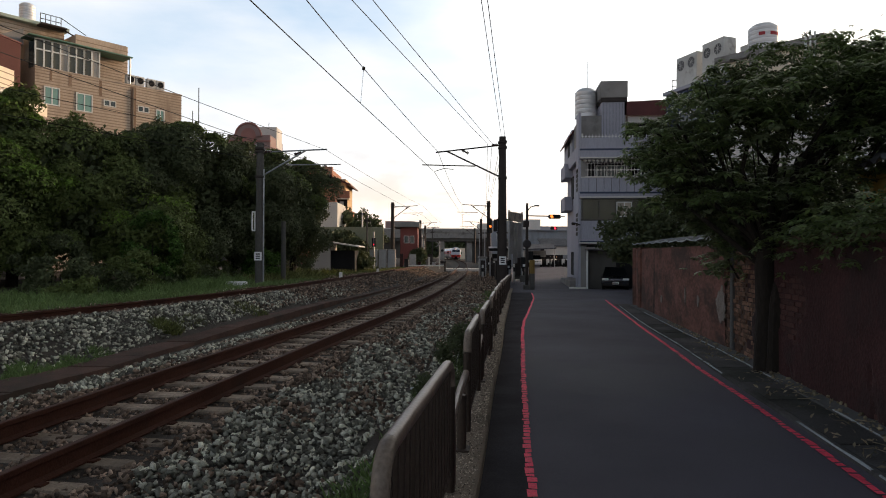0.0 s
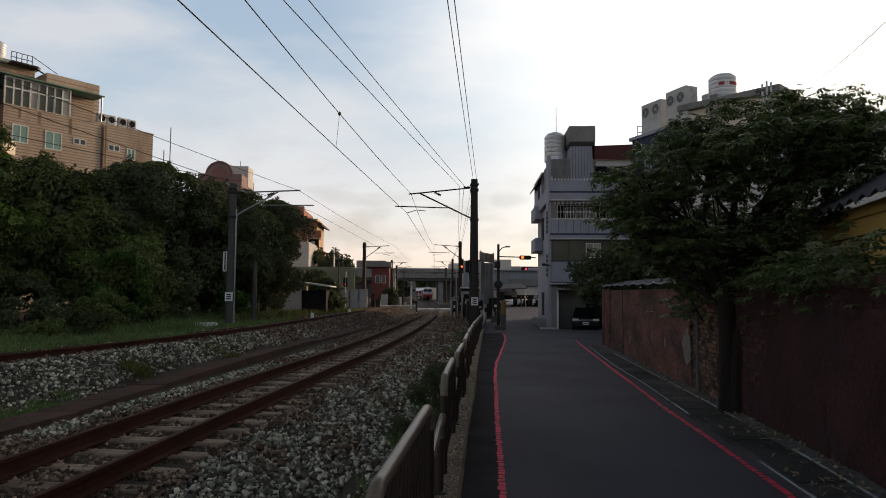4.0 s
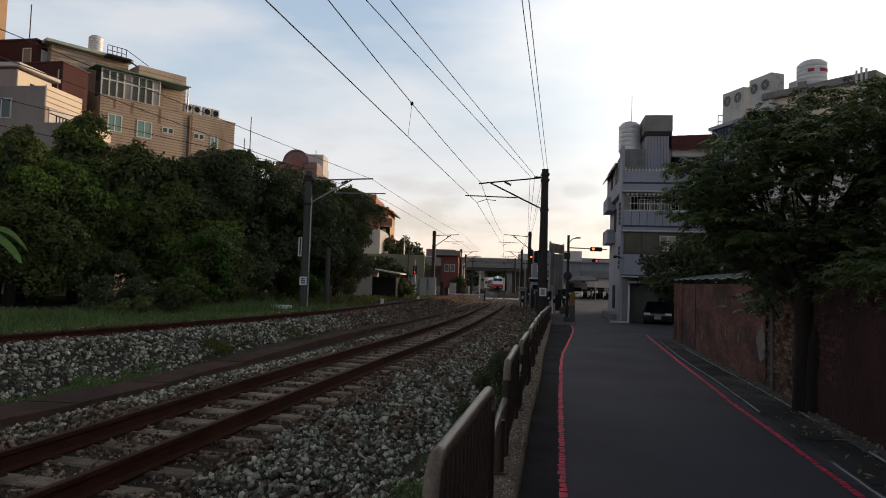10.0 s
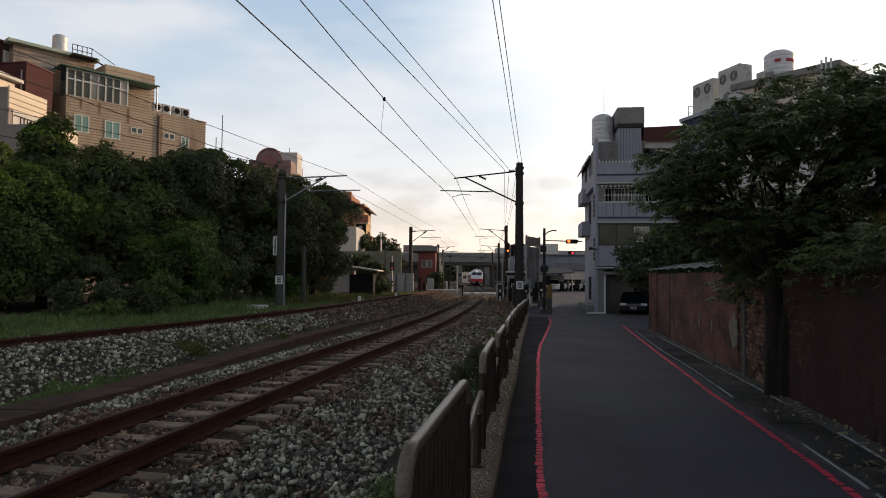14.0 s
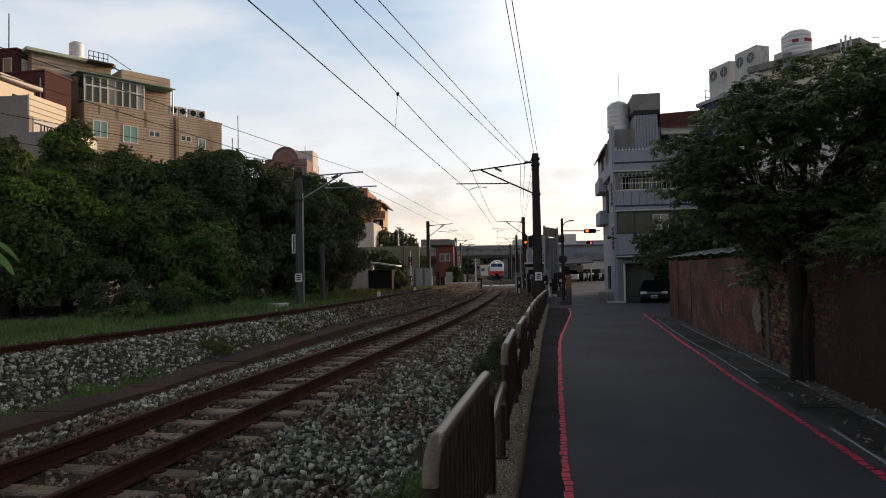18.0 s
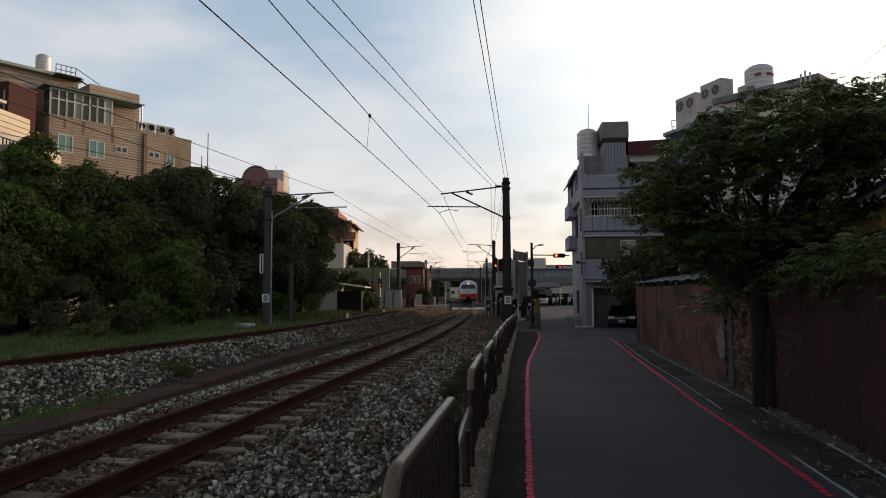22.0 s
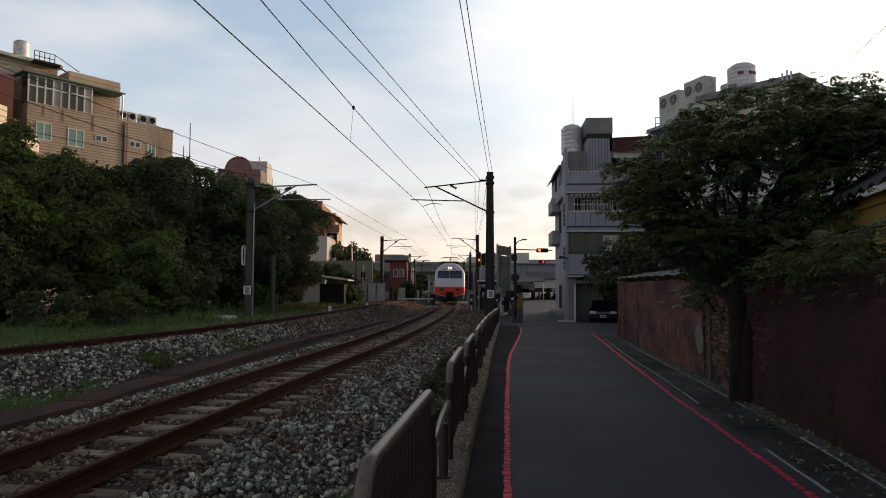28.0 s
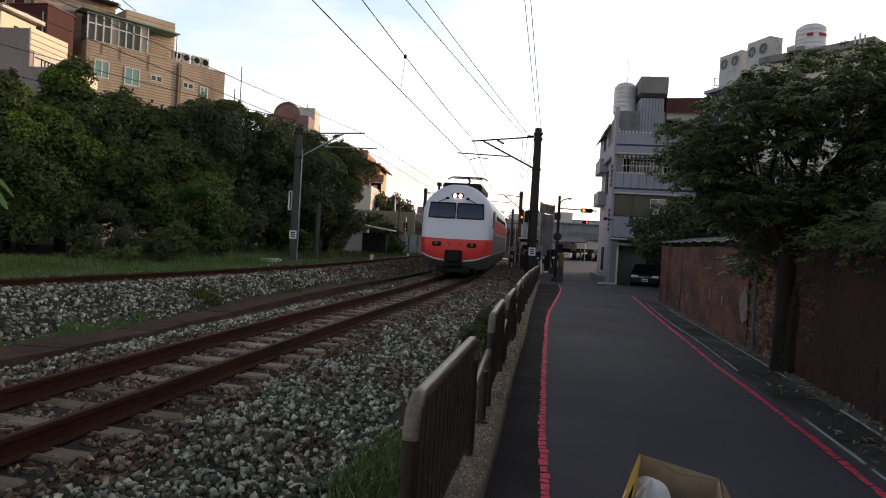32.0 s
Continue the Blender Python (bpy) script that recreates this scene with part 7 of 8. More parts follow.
def palmate(name, at, out, size, material):
    """Hand-shaped leaves of seven drooping leaflets."""
    n = len(at)
    nn = unit(out * 0.35 + np.array([0, 0, 1.0]) + 0.32 * rng.normal(size=(n, 3)))
    a = unit(np.cross(nn, rng.normal(size=(n, 3))))
    b = np.cross(nn, a)
    s = size * rng.uniform(0.6, 1.3, size=n)[:, None]
    V, F = [], []
    for k in range(7):
        q = 2 * np.pi * k / 7 + rng.normal(scale=0.12, size=(n, 1))
        way, side = np.cos(q) * a + np.sin(q) * b, -np.sin(q) * a + np.cos(q) * b
        w = 0.25
        base, tip = at + way * s * 0.04, at + way * s * 0.62 - nn * s * 0.20
        mid = at + way * s * 0.36 - nn * s * 0.03
        V.append(np.stack([base, mid + side * s * w * 0.5 - nn * s * 0.03, tip, mid - side * s * w * 0.5 - nn * s * 0.03, mid], 1))
    V = np.stack(V, 1).reshape(-1, 3)
    k = np.arange(n * 7) * 5
    F = np.concatenate([np.stack(f, 1) for f in ((k, k + 1, k + 4), (k + 1, k + 2, k + 4), (k + 2, k + 3, k + 4), (k + 3, k, k + 4))])
    return arrays(name, V, F, material)


def build_right_tree():
    x, y = 4.40, 8.80
    t = thing("wall_tree", (x, y, road_z(y)), "spreading tree with hand-shaped dark green leaves over the wall", "tree")
    part("trunk", Shape().tube([(0, 0, -0.1), (0.03, 0.02, 0.7), (-0.02, 0.0, 1.4), (0.05, 0.0, 1.9)], 0.17, 10, 0.11), M["bark"], t, smooth=True)
    part("trunk_second", Shape().tube([(-0.02, -0.22, -0.1), (0.02, -0.2, 0.9), (0.3, 0.1, 1.9)], 0.10, 8, 0.07), M["bark"], t, smooth=True)
    ends, cl = [], []

    def crown_point(q, e, k):
        z = 2.95 + 1.72 * math.sin(e)
        r = (1.86 if z < 3.1 else 2.05) * max(0.0, math.cos(e)) * k
        return np.array([0.33 + r * math.cos(q) * (0.90 if math.cos(q) > 0 else 1.0) + 0.5 * (z - 2.9), 0.55 + 0.85 * r * math.sin(q), 2.95 + 1.72 * math.sin(e) * (0.3 + 0.7 * k)])

    for k in range(34):
        ends.append(crown_point(k * 2.399 + 0.4, math.asin(-0.52 + 1.44 * ((k * 13) % 34) / 34), 0.9))
    limbs(t, [((0.05, 0.0, 1.3 + 0.02 * k), e, 0.045, 0.012) for k, e in enumerate(ends)])
    # flat rosettes of leaves in tiers on the twig ends
    for e in ends:
        for _ in range(6):
            cl.append(e * rng.uniform(0.84, 1.03) + rng.normal(size=3) * np.array([0.26, 0.26, 0.12]))
    for _ in range(230):
        cl.append(crown_point(rng.uniform(0, 6.28), math.asin(rng.uniform(-0.6, 1.0)), 0.55 + 0.45 * rng.random() ** 0.5))
    # denser, lower foliage behind the wall
    for _ in range(90):
        cl.append(np.array([rng.uniform(-0.5, 1.3), rng.uniform(0.2, 1.6), rng.uniform(1.6, 2.7)]))
    for _ in range(48):
        cl.append(np.array([1.7, 0.7, 3.95]) + rng.normal(size=3) * np.array([0.42, 0.45, 0.26]))
    cl = np.array(cl)
    cl = cl[cl[:, 2] > 1.6]
    cl = cl[cl[:, 2] > 2.65 - 0.6 * (cl[:, 0] + 1.77)]
    cl = cl[~((cl[:, 2] < 2.45 + 0.30 * (cl[:, 0] - 0.8)) & (cl[:, 0] > 0.9) & (cl[:, 1] < 0.5))]
    cl = cl[~((cl[:, 1] < -0.4) & (cl[:, 2] < 2.35) & (cl[:, 0] > 0.2))]
    at, nn = clumped(cl, 0.25, 8000, 0.34)
    part("crown", palmate("crown", at, nn, 0.138, M["leaf_right"]), M["leaf_right"], t)
    # the crown's shaded inside is coloured in with darker leaves
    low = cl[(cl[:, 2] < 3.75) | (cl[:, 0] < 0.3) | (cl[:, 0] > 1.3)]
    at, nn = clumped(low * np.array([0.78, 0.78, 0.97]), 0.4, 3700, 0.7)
    part("inner_leaves", palmate("inner_leaves", at, nn, 0.14, M["leaf_dark"]), M["leaf_dark"], t, "inner leaves in a darker green that stands for shade")
    twigs = [e for e in cl if rng.random() < 0.3]
    for e in twigs[:60]:
        e = Vector(e)
        part("twig", Shape().tube([e * 0.72 + Vector((0, 0, 0.28)), e * 0.9 + Vector((0, 0, 0.12)), e], 0.012, 5, 0.005), M["bark"], t)
    # low sprigs on the wall
    for sx, sy, sz, n in ((4.62, 10.25, 1.35, 45), (4.22, 6.35, 1.72, 260), (4.42, 7.3, 1.70, 260), (4.6, 8.2, 1.62, 200), (4.0, 5.5, 1.82, 160)):
        s = thing("wall_sprig", (sx, sy, sz - 0.2), "leafy sprig growing over the wall", "plant", "wall sprigs")
        a = rng.normal(size=(n, 3)) * np.array([0.22, 0.3, 0.14]) + np.array([-0.08, 0, 0.25])
        part("leaves", palmate("leaves", a, a, 0.135, M["leaf_right"]), M["leaf_right"], s)
        part("stem", Shape().tube([(0.1, 0, 0), (-0.05, 0.05, 0.3)], 0.015, 5), M["bark"], s)
    # dark bush beyond the end of the wall
    for bx, by, h, r in ((9.5, 29.5, 4.3, 1.85), (11.3, 29.0, 5.0, 2.0), (6.35, 10.6, 2.9, 0.8), (5.7, 10.9, 2.9, 0.7)):
        s = thing("dark_bush", (bx, by, road_z(by)), "dark dense bush behind the wall", "shrub", "yard bushes")
        cl = unit(rng.normal(size=(70, 3))) * np.array([r, r, h * 0.34]) * rng.uniform(0.6, 1, size=(70, 1)) + np.array([0, 0, h * 0.63])
        at, nn = clumped(cl, 0.5, 6500)
        part("crown", leaves("crown", at, nn, 0.2, M["leaf_dark"], 0.55), M["leaf_dark"], s)
        part("trunk", Shape().tube([(0, 0, -0.1), (0.1, 0, h * 0.7)], 0.13, 8, 0.07), M["bark"], s, smooth=True)
    # shrubs in the ballast by the fence
    for bx, by, h, r in ((0.60, 11.3, 0.62, 0.42), (0.2, 9.1, 0.28, 0.4), (0.80, 12.8, 0.6, 0.4)):
        s = thing("ballast_shrub", (bx, by, bed_z(bx, by)), "low dark shrub in the ballast beside the fence", "shrub", "ballast shrubs")
        cl = unit(rng.normal(size=(26, 3))) * np.array([r, r * 0.9, h * 0.5]) + np.array([0, 0, h * 0.45])
        at, nn = clumped(cl, 0.15, 2600)
        part("leaves", leaves("leaves", at, nn, 0.06, M["leaf_dark"], 0.5), M["leaf_dark"], s)
        part("stem", Shape().tube([(0, 0, -0.05), (0, 0, h * 0.6)], 0.015, 5), M["bark"], s)
    # a pale concrete slab lying in the weeds
    slab = thing("concrete_slab", (0.02, 9.35, bed_z(0.02, 9.35) + 0.03), "broken pale concrete slab lying in the weeds", "slab", turn=24)
    part("slab", Shape().box(-0.26, 0.26, -0.16, 0.16, -0.04, 0.05, 0.02), M["edge_cement"], slab)
    bag = thing("litter_bag", (0.34, 8.55, bed_z(0.34, 8.55)), "crumpled white plastic bag lying by the fence", "litter", turn=30)
    crumple = Shape()
    crumple.grid([[((0.11 + 0.05 * noise.noise((i, j, 1.0))) * math.cos(j * math.pi / 5) * math.sin(0.15 + i * 0.47), (0.09 + 0.05 * noise.noise((i, j, 4.0))) * math.sin(j * math.pi / 5) * math.sin(0.15 + i * 0.47), 0.07 + 0.08 * math.cos(0.15 + i * 0.47) + 0.02 * noise.noise((i, j, 7.0))) for j in range(11)] for i in range(7)])
    part("bag", crumple, M["plate"], bag)
    # fallen leaves along the gutter
    n = 210
    ys = rng.choice((4.9, 5.4, 6.3, 7.6, 8.4, 10.2), n) + rng.normal(size=n) * 0.35
    at = np.array([(wall_x(y) - 0.12 - abs(rng.normal()) * 0.16, y, road_z(y) + 0.055) for y in ys])
    at[:70, 0] -= rng.uniform(0, 0.4, 70)
    ob = new("fallen_leaves", leaves("fallen_leaves", at, np.tile([0, 0, 2.5], (n, 1)), 0.06, M["dead_leaf"], 0.5))
    tagged(ob, "dry fallen leaves along the foot of the wall", "leaves", "", "stuff")
    n = 170
    ys = 4.2 + 11.0 * rng.random(n)
    at = np.array([(wall_x(y) - 0.05 - abs(rng.normal()) * 0.10, y, road_z(y) + 0.068 + 0.01 * rng.random()) for y in ys])
    stones("gutter_rubble", at, 0.02 + 0.03 * rng.random(n), M["dead_leaf"], "pale crumbled plaster and grit at the foot of the wall")
    twigs = Shape()
    for _ in range(40):
        y = rng.uniform(4.5, 12)
        x, q = wall_x(y) - 0.1 - 0.3 * rng.random(), rng.uniform(0, 6.28)
        twigs.tube([(x, y, road_z(y) + 0.06), (x + 0.10 * math.cos(q), y + 0.10 * math.sin(q), road_z(y) + 0.072), (x + 0.17 * math.cos(q + 0.4), y + 0.17 * math.sin(q + 0.4), road_z(y) + 0.062)], 0.004, 4, 0.002)
    solid("fallen_twigs", twigs, M["dead_leaf"], "thin dry twigs lying along the gutter", "twigs", "stuff")


build_right_tree()


# ---- level crossing, signals and the parked vehicles ----
def lamp_head(parent, at, r, lens, deep=0.14, back=0.0):
    x, y, z = at
    part("hood", Shape().tube([(x, y + deep, z), (x, y, z)], r * 1.35, 12), M["black"], parent)
    q = [2 * math.pi * k / 16 for k in range(16)]
    part("lens", Shape().put([(x + r * math.cos(a), y - 0.006, z + r * math.sin(a)) for a in q], [tuple(range(16))]), M[lens], parent, smooth=False)


def build_crossing():
    # added pale block gives the bright sky gap seen under the viaduct
    g = block("far_pale_house", (5.1, 276, -0.4), 0, 12, 6, 3.7, "cream", "low pale block added for the bright gap under the bridge", 0.2)
    for k in range(4):
        window(g, 1.0 + 2.8 * k, 2.4 + 2.8 * k, 1.2, 2.4, 0)
    s = thing("rail_signal", (5.62, 62.5, -0.3), "railway colour-light signal showing amber", "signal")
    part("post", Shape().tube([(0, 0, 0), (0, 0, 4.0)], 0.07, 8), M["mast"], s)
    part("head", Shape().box(-0.24, 0.24, -0.05, 0.12, 3.7, 5.1, 0.08), M["black"], s)
    lamp_head(s, (0.02, -0.2, 4.35), 0.10, "amber")
    lamp_head(s, (0.02, -0.2, 4.8), 0.09, "dark")
    s = thing("rail_signal", (-4.95, 57.0, -0.3), "small railway signal showing red", "signal")
    part("post", Shape().tube([(0, 0, 0), (0, 0, 3.6)], 0.06, 8), M["galv"], s)
    part("head", Shape().box(-0.18, 0.18, -0.05, 0.1, 2.3, 3.1, 0.05), M["black"], s)
    lamp_head(s, (0, -0.16, 2.5), 0.045, "red_lamp")
    # road traffic light on its arm
    p = thing("traffic_light", (6.0, 41.0, road_z(41)), "street pole with a horizontal traffic light on an arm", "traffic light")
    part("pole", Shape().tube([(0, 0, -0.1), (0, 0, 5.4)], 0.11, 10, 0.08), M["mast"], p, smooth=True)
    part("arm", Shape().tube([(0, 0, 4.62), (2.4, 0.1, 4.58)], 0.035, 6), M["galv"], p)
    part("street_arm", Shape().tube([(0, 0, 4.9), (0.22, -0.1, 5.16), (0.55, -0.1, 5.25)], 0.03, 6), M["mast"], p)
    part("lamp_box", Shape().box(0.42, 0.74, -0.18, 0.0, 5.20, 5.29, 0.03), M["concrete"], p)
    part("head", Shape().box(1.35, 2.1, -0.12, 0.12, 4.44, 4.70, 0.06), M["black"], p)
    lamp_head(p, (1.50, -0.26, 4.57), 0.09, "amber")
    lamp_head(p, (1.78, -0.2, 4.58), 0.09, "dark")
    part("control_box", Shape().box(-0.25, 0.1, -0.25, 0.2, 3.9, 4.3, 0.03), M["mast"], p)
    part("guard", Shape().tube([(0.28, -0.3, 1.02), (0.28, -0.3, 1.86)], 0.17, 10), M["yellow_paint"], p, "yellow padded pole guard")
    part("mirror", Shape().lathe([(0.0, 0.05), (0.18, 0.03), (0.26, -0.03), (0.27, -0.06), (0.0, -0.05)], 18).mesh("mirror", M["mirror_back"]), M["mirror_back"], p, "round traffic mirror seen from behind").matrix_basis = pose(-0.02, -0.2, 2.85, 90, 0, 0)
    part("guard_foot", Shape().box(0.13, 0.43, -0.45, -0.15, -0.05, 1.04, 0.04), M["mast_concrete"], p)
    part("pole_foot", Shape().box(-0.2, 0.2, -0.2, 0.2, -0.05, 0.3, 0.04), M["mast_concrete"], p)
    p = thing("traffic_light", (10.6, 60.0, -0.5), "far traffic light showing red", "traffic light")
    part("pole", Shape().tube([(2.6, 0, 0), (2.6, 0, 5.0)], 0.08, 8), M["mast"], p)
    part("arm", Shape().tube([(2.6, 0, 4.45), (0.4, 0, 4.45)], 0.03, 6), M["mast"], p)
    part("head", Shape().box(0.35, 1.0, -0.1, 0.12, 4.18, 4.42, 0.06), M["black"], p)
    lamp_head(p, (0.75, -0.2, 4.3), 0.085, "red_lamp")
    # signboard on posts
    b = thing("signboard", (5.62, 47.5, road_z(47)), "weathered brown signboard on tall posts seen edge-on", "sign", turn=64)
    part("board", Shape().box(0, 3.2, -0.06, 0.06, 4.72, 5.4, 0.02), M["sign_brown"], b)
    for x0, x1, z0 in ((0.25, 1.1, 2.3), (1.25, 1.95, 1.6), (2.1, 2.95, 2.0)):
        part("banner", Shape().box(x0, x1, -0.03, 0.03, z0, 4.66, 0.01), M["concrete"], b, "grey hanging panel")
    bars = Shape()
    for k in range(4):
        bars.box(0.3 + 0.7 * k, 0.75 + 0.7 * k, 0.062, 0.068, 4.9, 5.2)
    part("marking", bars, M["pale"], b)
    for x in (0.1, 3.1):
        part("post", Shape().tube([(x, 0, 0), (x, 0, 5.5)], 0.07, 8), M["galv"], b)
    # control huts and posts at the foot of the near mast
    for k, (x, y, w, h, m) in enumerate(((4.35, 44, 0.8, 1.5, "mast"), (6.5, 51, 0.6, 2.5, "mast_concrete"), (3.7, 50, 0.5, 1.6, "galv"), (5.6, 53.5, 0.7, 1.4, "mast_concrete"))):
        c = thing("control_cabinet", (x, y, -0.5), "dark trackside control cabinet with a pale top", "cabinet", "crossing cabinets")
        part("body", Shape().box(0, w, 0, 0.8, 0, h, 0.03), M[m], c)
        part("top", Shape().box(-0.08, w + 0.08, -0.1, 0.9, h, h + 0.14, 0.03), M["concrete"], c)
        part("door", Shape().box(0.08, w - 0.08, -0.02, 0.0, 0.2, h - 0.15, 0.006), M["mast"], c)
    e = thing("equipment_shelter", (4.45, 50.0, -0.45), "dark open equipment shelter with a white roof edge at the crossing", "shelter")
    part("roof", Shape().box(0, 1.7, 0, 1.5, 2.12, 2.42, 0.03), M["black"], e)
    part("roof_edge", Shape().box(-0.05, 1.75, -0.06, 0.0, 2.34, 2.46, 0.01), M["white"], e, "white roof edge")
    for x in (0.08, 0.85, 1.62):
        part("post", Shape().tube([(x, 0.1, 0), (x, 0.1, 2.12)], 0.06, 8), M["galv"], e)
    part("motor_box", Shape().box(0.15, 0.75, 0.3, 0.9, 0, 1.15, 0.04), M["mast"], e)
    part("bell_box", Shape().box(0.95, 1.5, 0.3, 0.8, 0.5, 1.6, 0.04), M["ac"], e)
    for k, (x, y, h) in enumerate(((3.75, 47.5, 1.1), (4.25, 54, 1.4), (5.2, 58, 1.3), (4.55, 60, 1.0), (5.9, 46.5, 1.2), (6.9, 49, 1.1))):
        c = thing("guard_post", (x, y, -0.45), "short pale guard post at the crossing", "post", "guard posts")
        part("post", Shape().tube([(0, 0, -0.1), (0, 0, h)], 0.07, 8), M["pale"], c)
        part("band", Shape().tube([(0, 0, h * 0.55), (0, 0, h * 0.8)], 0.074, 8), M["black"], c)
    for x, y in ((0.9, 68.5), (7.6, 68.5)):
        c = thing("crossing_sign", (x, y, -0.2), "white crossed warning sign on a striped post", "sign", "crossing signs")
        part("post", Shape().tube([(0, 0, 0), (0, 0, 2.9)], 0.07, 8), M["pale"], c)
        for a in (35, -35):
            part("blade", Shape().box(-0.5, 0.5, -0.03, 0.0, -0.065, 0.065, 0.01, pose(0, -0.08 - 0.002 * a / 35, 2.6, 0, a, 0)), M["concrete"], c)
        lamp_head(c, (-0.28, -0.15, 1.95), 0.10, "dark")
        lamp_head(c, (0.28, -0.15, 1.95), 0.10, "dark")
    for x0, x1, y in ((-2.4, 1.3, 64.5),):
        c = thing("crossing_barrier", (x0, y, 0.0), "lowered white crossing barrier", "barrier", "crossing barriers")
        part("boom", Shape().tube([(0, 0, 0.22), (x1 - x0, 0, 0.26)], 0.07, 8), M["white"], c)
        part("stand", Shape().box(-0.2, 0.2, -0.2, 0.2, -0.4, 0.9, 0.03), M["mast"], c)
    for k in range(13):
        x, y, w, h = -4.6 + 0.42 * k + 0.3 * math.sin(k * 5.1), 70.5 + 2.5 * math.sin(k * 2.3), 0.22 + 0.12 * ((k * 7) % 5), 0.55 + 0.28 * ((k * 5) % 4)
        c = thing("trackside_box", (x, y, -0.3), "small trackside equipment box beyond the crossing", "box", "trackside boxes")
        m = M[("pale", "mast", "galv", "brick", "concrete")[k % 5]]
        part("body", Shape().box(-w / 2, w / 2, -0.15, 0.15, 0.25, h + 0.25, 0.02), m, c)
        part("stand", Shape().box(-0.06, 0.06, -0.06, 0.06, -0.1, 0.25), M["mast"], c)
        part("lid", Shape().box(-w / 2 - 0.03, w / 2 + 0.03, -0.18, 0.18, h + 0.25, h + 0.30, 0.01), M["mast"], c)
    for k, (x, y, h) in enumerate(((5.05, 52.0, 1.9), (5.4, 46.0, 1.5), (6.35, 44.8, 1.7), (7.0, 46.4, 2.1), (5.0, 56.0, 1.6), (7.3, 52.5, 1.6))):
        c = thing("crossing_gear", (x, y, -0.45), "dark barrier gear and signal box on a post", "machinery", "crossing gear")
        part("post", Shape().tube([(0, 0, 0), (0, 0, h)], 0.06, 7), M["mast"], c)
        part("box", Shape().box(-0.2, 0.22, -0.2, 0.2, h * 0.55, h, 0.03), M["black"], c)
        part("base", Shape().box(-0.25, 0.25, -0.22, 0.22, 0, 0.45, 0.03), M["mast_concrete"], c)
        part("plate", Shape().box(-0.1, 0.1, -0.215, -0.202, h * 0.62, h * 0.62 + 0.16), M["plate"], c)
    d = thing("crossing_deck", (1.5, 66.5, 0), "pale concrete deck panels of the level crossing", "crossing", kind="structure")
    for k in range(3):
        for x in ((0.0, 0.86), (0.99, 1.95), (2.10, 4.4)):
            part("panel", Shape().box(x[0], x[1], 1.3 * k, 1.3 * k + 1.27, -0.4, -0.13, 0.02), M["pale"], d)
    c = thing("rail_stub_post", (1.38, 64.0, -0.32), "short dark trackside post", "post")
    part("post", Shape().tube([(0, 0, 0), (0, 0, 1.0)], 0.08, 8), M["mast"], c)
    part("cap", Shape().box(-0.45, 0.12, -0.12, 0.12, 0.82, 1.04, 0.03), M["mast"], c)
    for k, (x, y, h) in enumerate(((-1.2, 88, 4.2), (0.2, 95, 5.2), (6.9, 84, 4.8), (7.8, 90, 4.2), (8.2, 110, 5.5), (8.4, 72, 3.4), (-6.7, 64, 6.0), (-5.6, 57.6, 5.0), (-1.2, 112, 5.0))):
        c = thing("utility_post", (x, y, -0.3), "slim trackside utility post", "post", "utility posts")
        part("post", Shape().tube([(0, 0, 0), (0, 0, h)], 0.09, 7, 0.07), M["mast_concrete"] if k % 2 else M["galv"], c)
        part("bracket", Shape().box(-0.3, 0.3, -0.06, 0.06, h - 0.5, h - 0.35), M["mast"], c)
    m = thing("white_marker_stone", (-8.1, 27.6, bed_z(-8.1, 27.6)), "white painted concrete marker block", "marker")
    part("block", Shape().box(-0.45, 0.45, -0.15, 0.15, -0.05, 0.33, 0.04), M["white"], m)
    for x, y in ((-4.5, 33), (-3.3, 41)):
        k = thing("marker_post", (x, y, bed_z(x, y)), "small white track marker post", "marker", "marker posts")
        part("post", Shape().box(-0.08, 0.08, -0.05, 0.05, -0.1, 0.32, 0.02), M["white"], k)
    p = thing("utility_pole", (-7.4, 33.2, -0.35), "slim grey pole among the trees", "pole")
    part("pole", Shape().tube([(0, 0, -0.2), (0, 0, 3.4)], 0.13, 9, 0.11), M["mast_concrete"], p, smooth=True)
    # long shed and canopies past the crossing road
    g = block("grey_shed", (9.3, 92, -0.3), 0, 15, 14, 5.0, "shed_grey", "long grey sheet-metal shed beyond the crossing road", 0.15)
    part("roof", Shape().put([(-0.4, -0.5, 5.0), (15.4, -0.5, 5.0), (15.4, 7, 5.3), (-0.4, 7, 5.3), (-0.4, 14.5, 5.0), (15.4, 14.5, 5.0)], [(0, 1, 2, 3), (3, 2, 5, 4), (0, 3, 4), (1, 5, 2)]), M["shed_grey"], g)
    g = block("street_house", (7.9, 84, -0.3), 0, 2.6, 6, 5.6, "shed_grey", "narrow grey house by the crossing road", 0.4)
    window(g, 0.6, 1.7, 3.4, 4.6, 0)
    c = thing("street_canopy", (11.4, 78, -0.25), "dark grey street canopy with a canvas side on thin posts", "canopy")
    part("roof", Shape().put([(-0.5, 0, 2.25), (3.6, 0, 2.45), (3.6, 4, 3.0), (-0.5, 4, 2.8), (-0.5, 0, 2.1), (3.6, 0, 2.3), (3.6, 4, 2.85), (-0.5, 4, 2.65)], [(0, 1, 2, 3), (7, 6, 5, 4), (0, 4, 5, 1), (0, 3, 7, 4)]), M["roof_grey"], c)
    part("tent_side", Shape().box(0.2, 3.0, 3.6, 3.66, 1.3, 2.1), M["concrete"], c, "grey canvas side")
    k = thing("market_stall", (14.6, 84.0, -0.2), "white-fronted stall with a dark sloping roof by the crossing road", "stall")
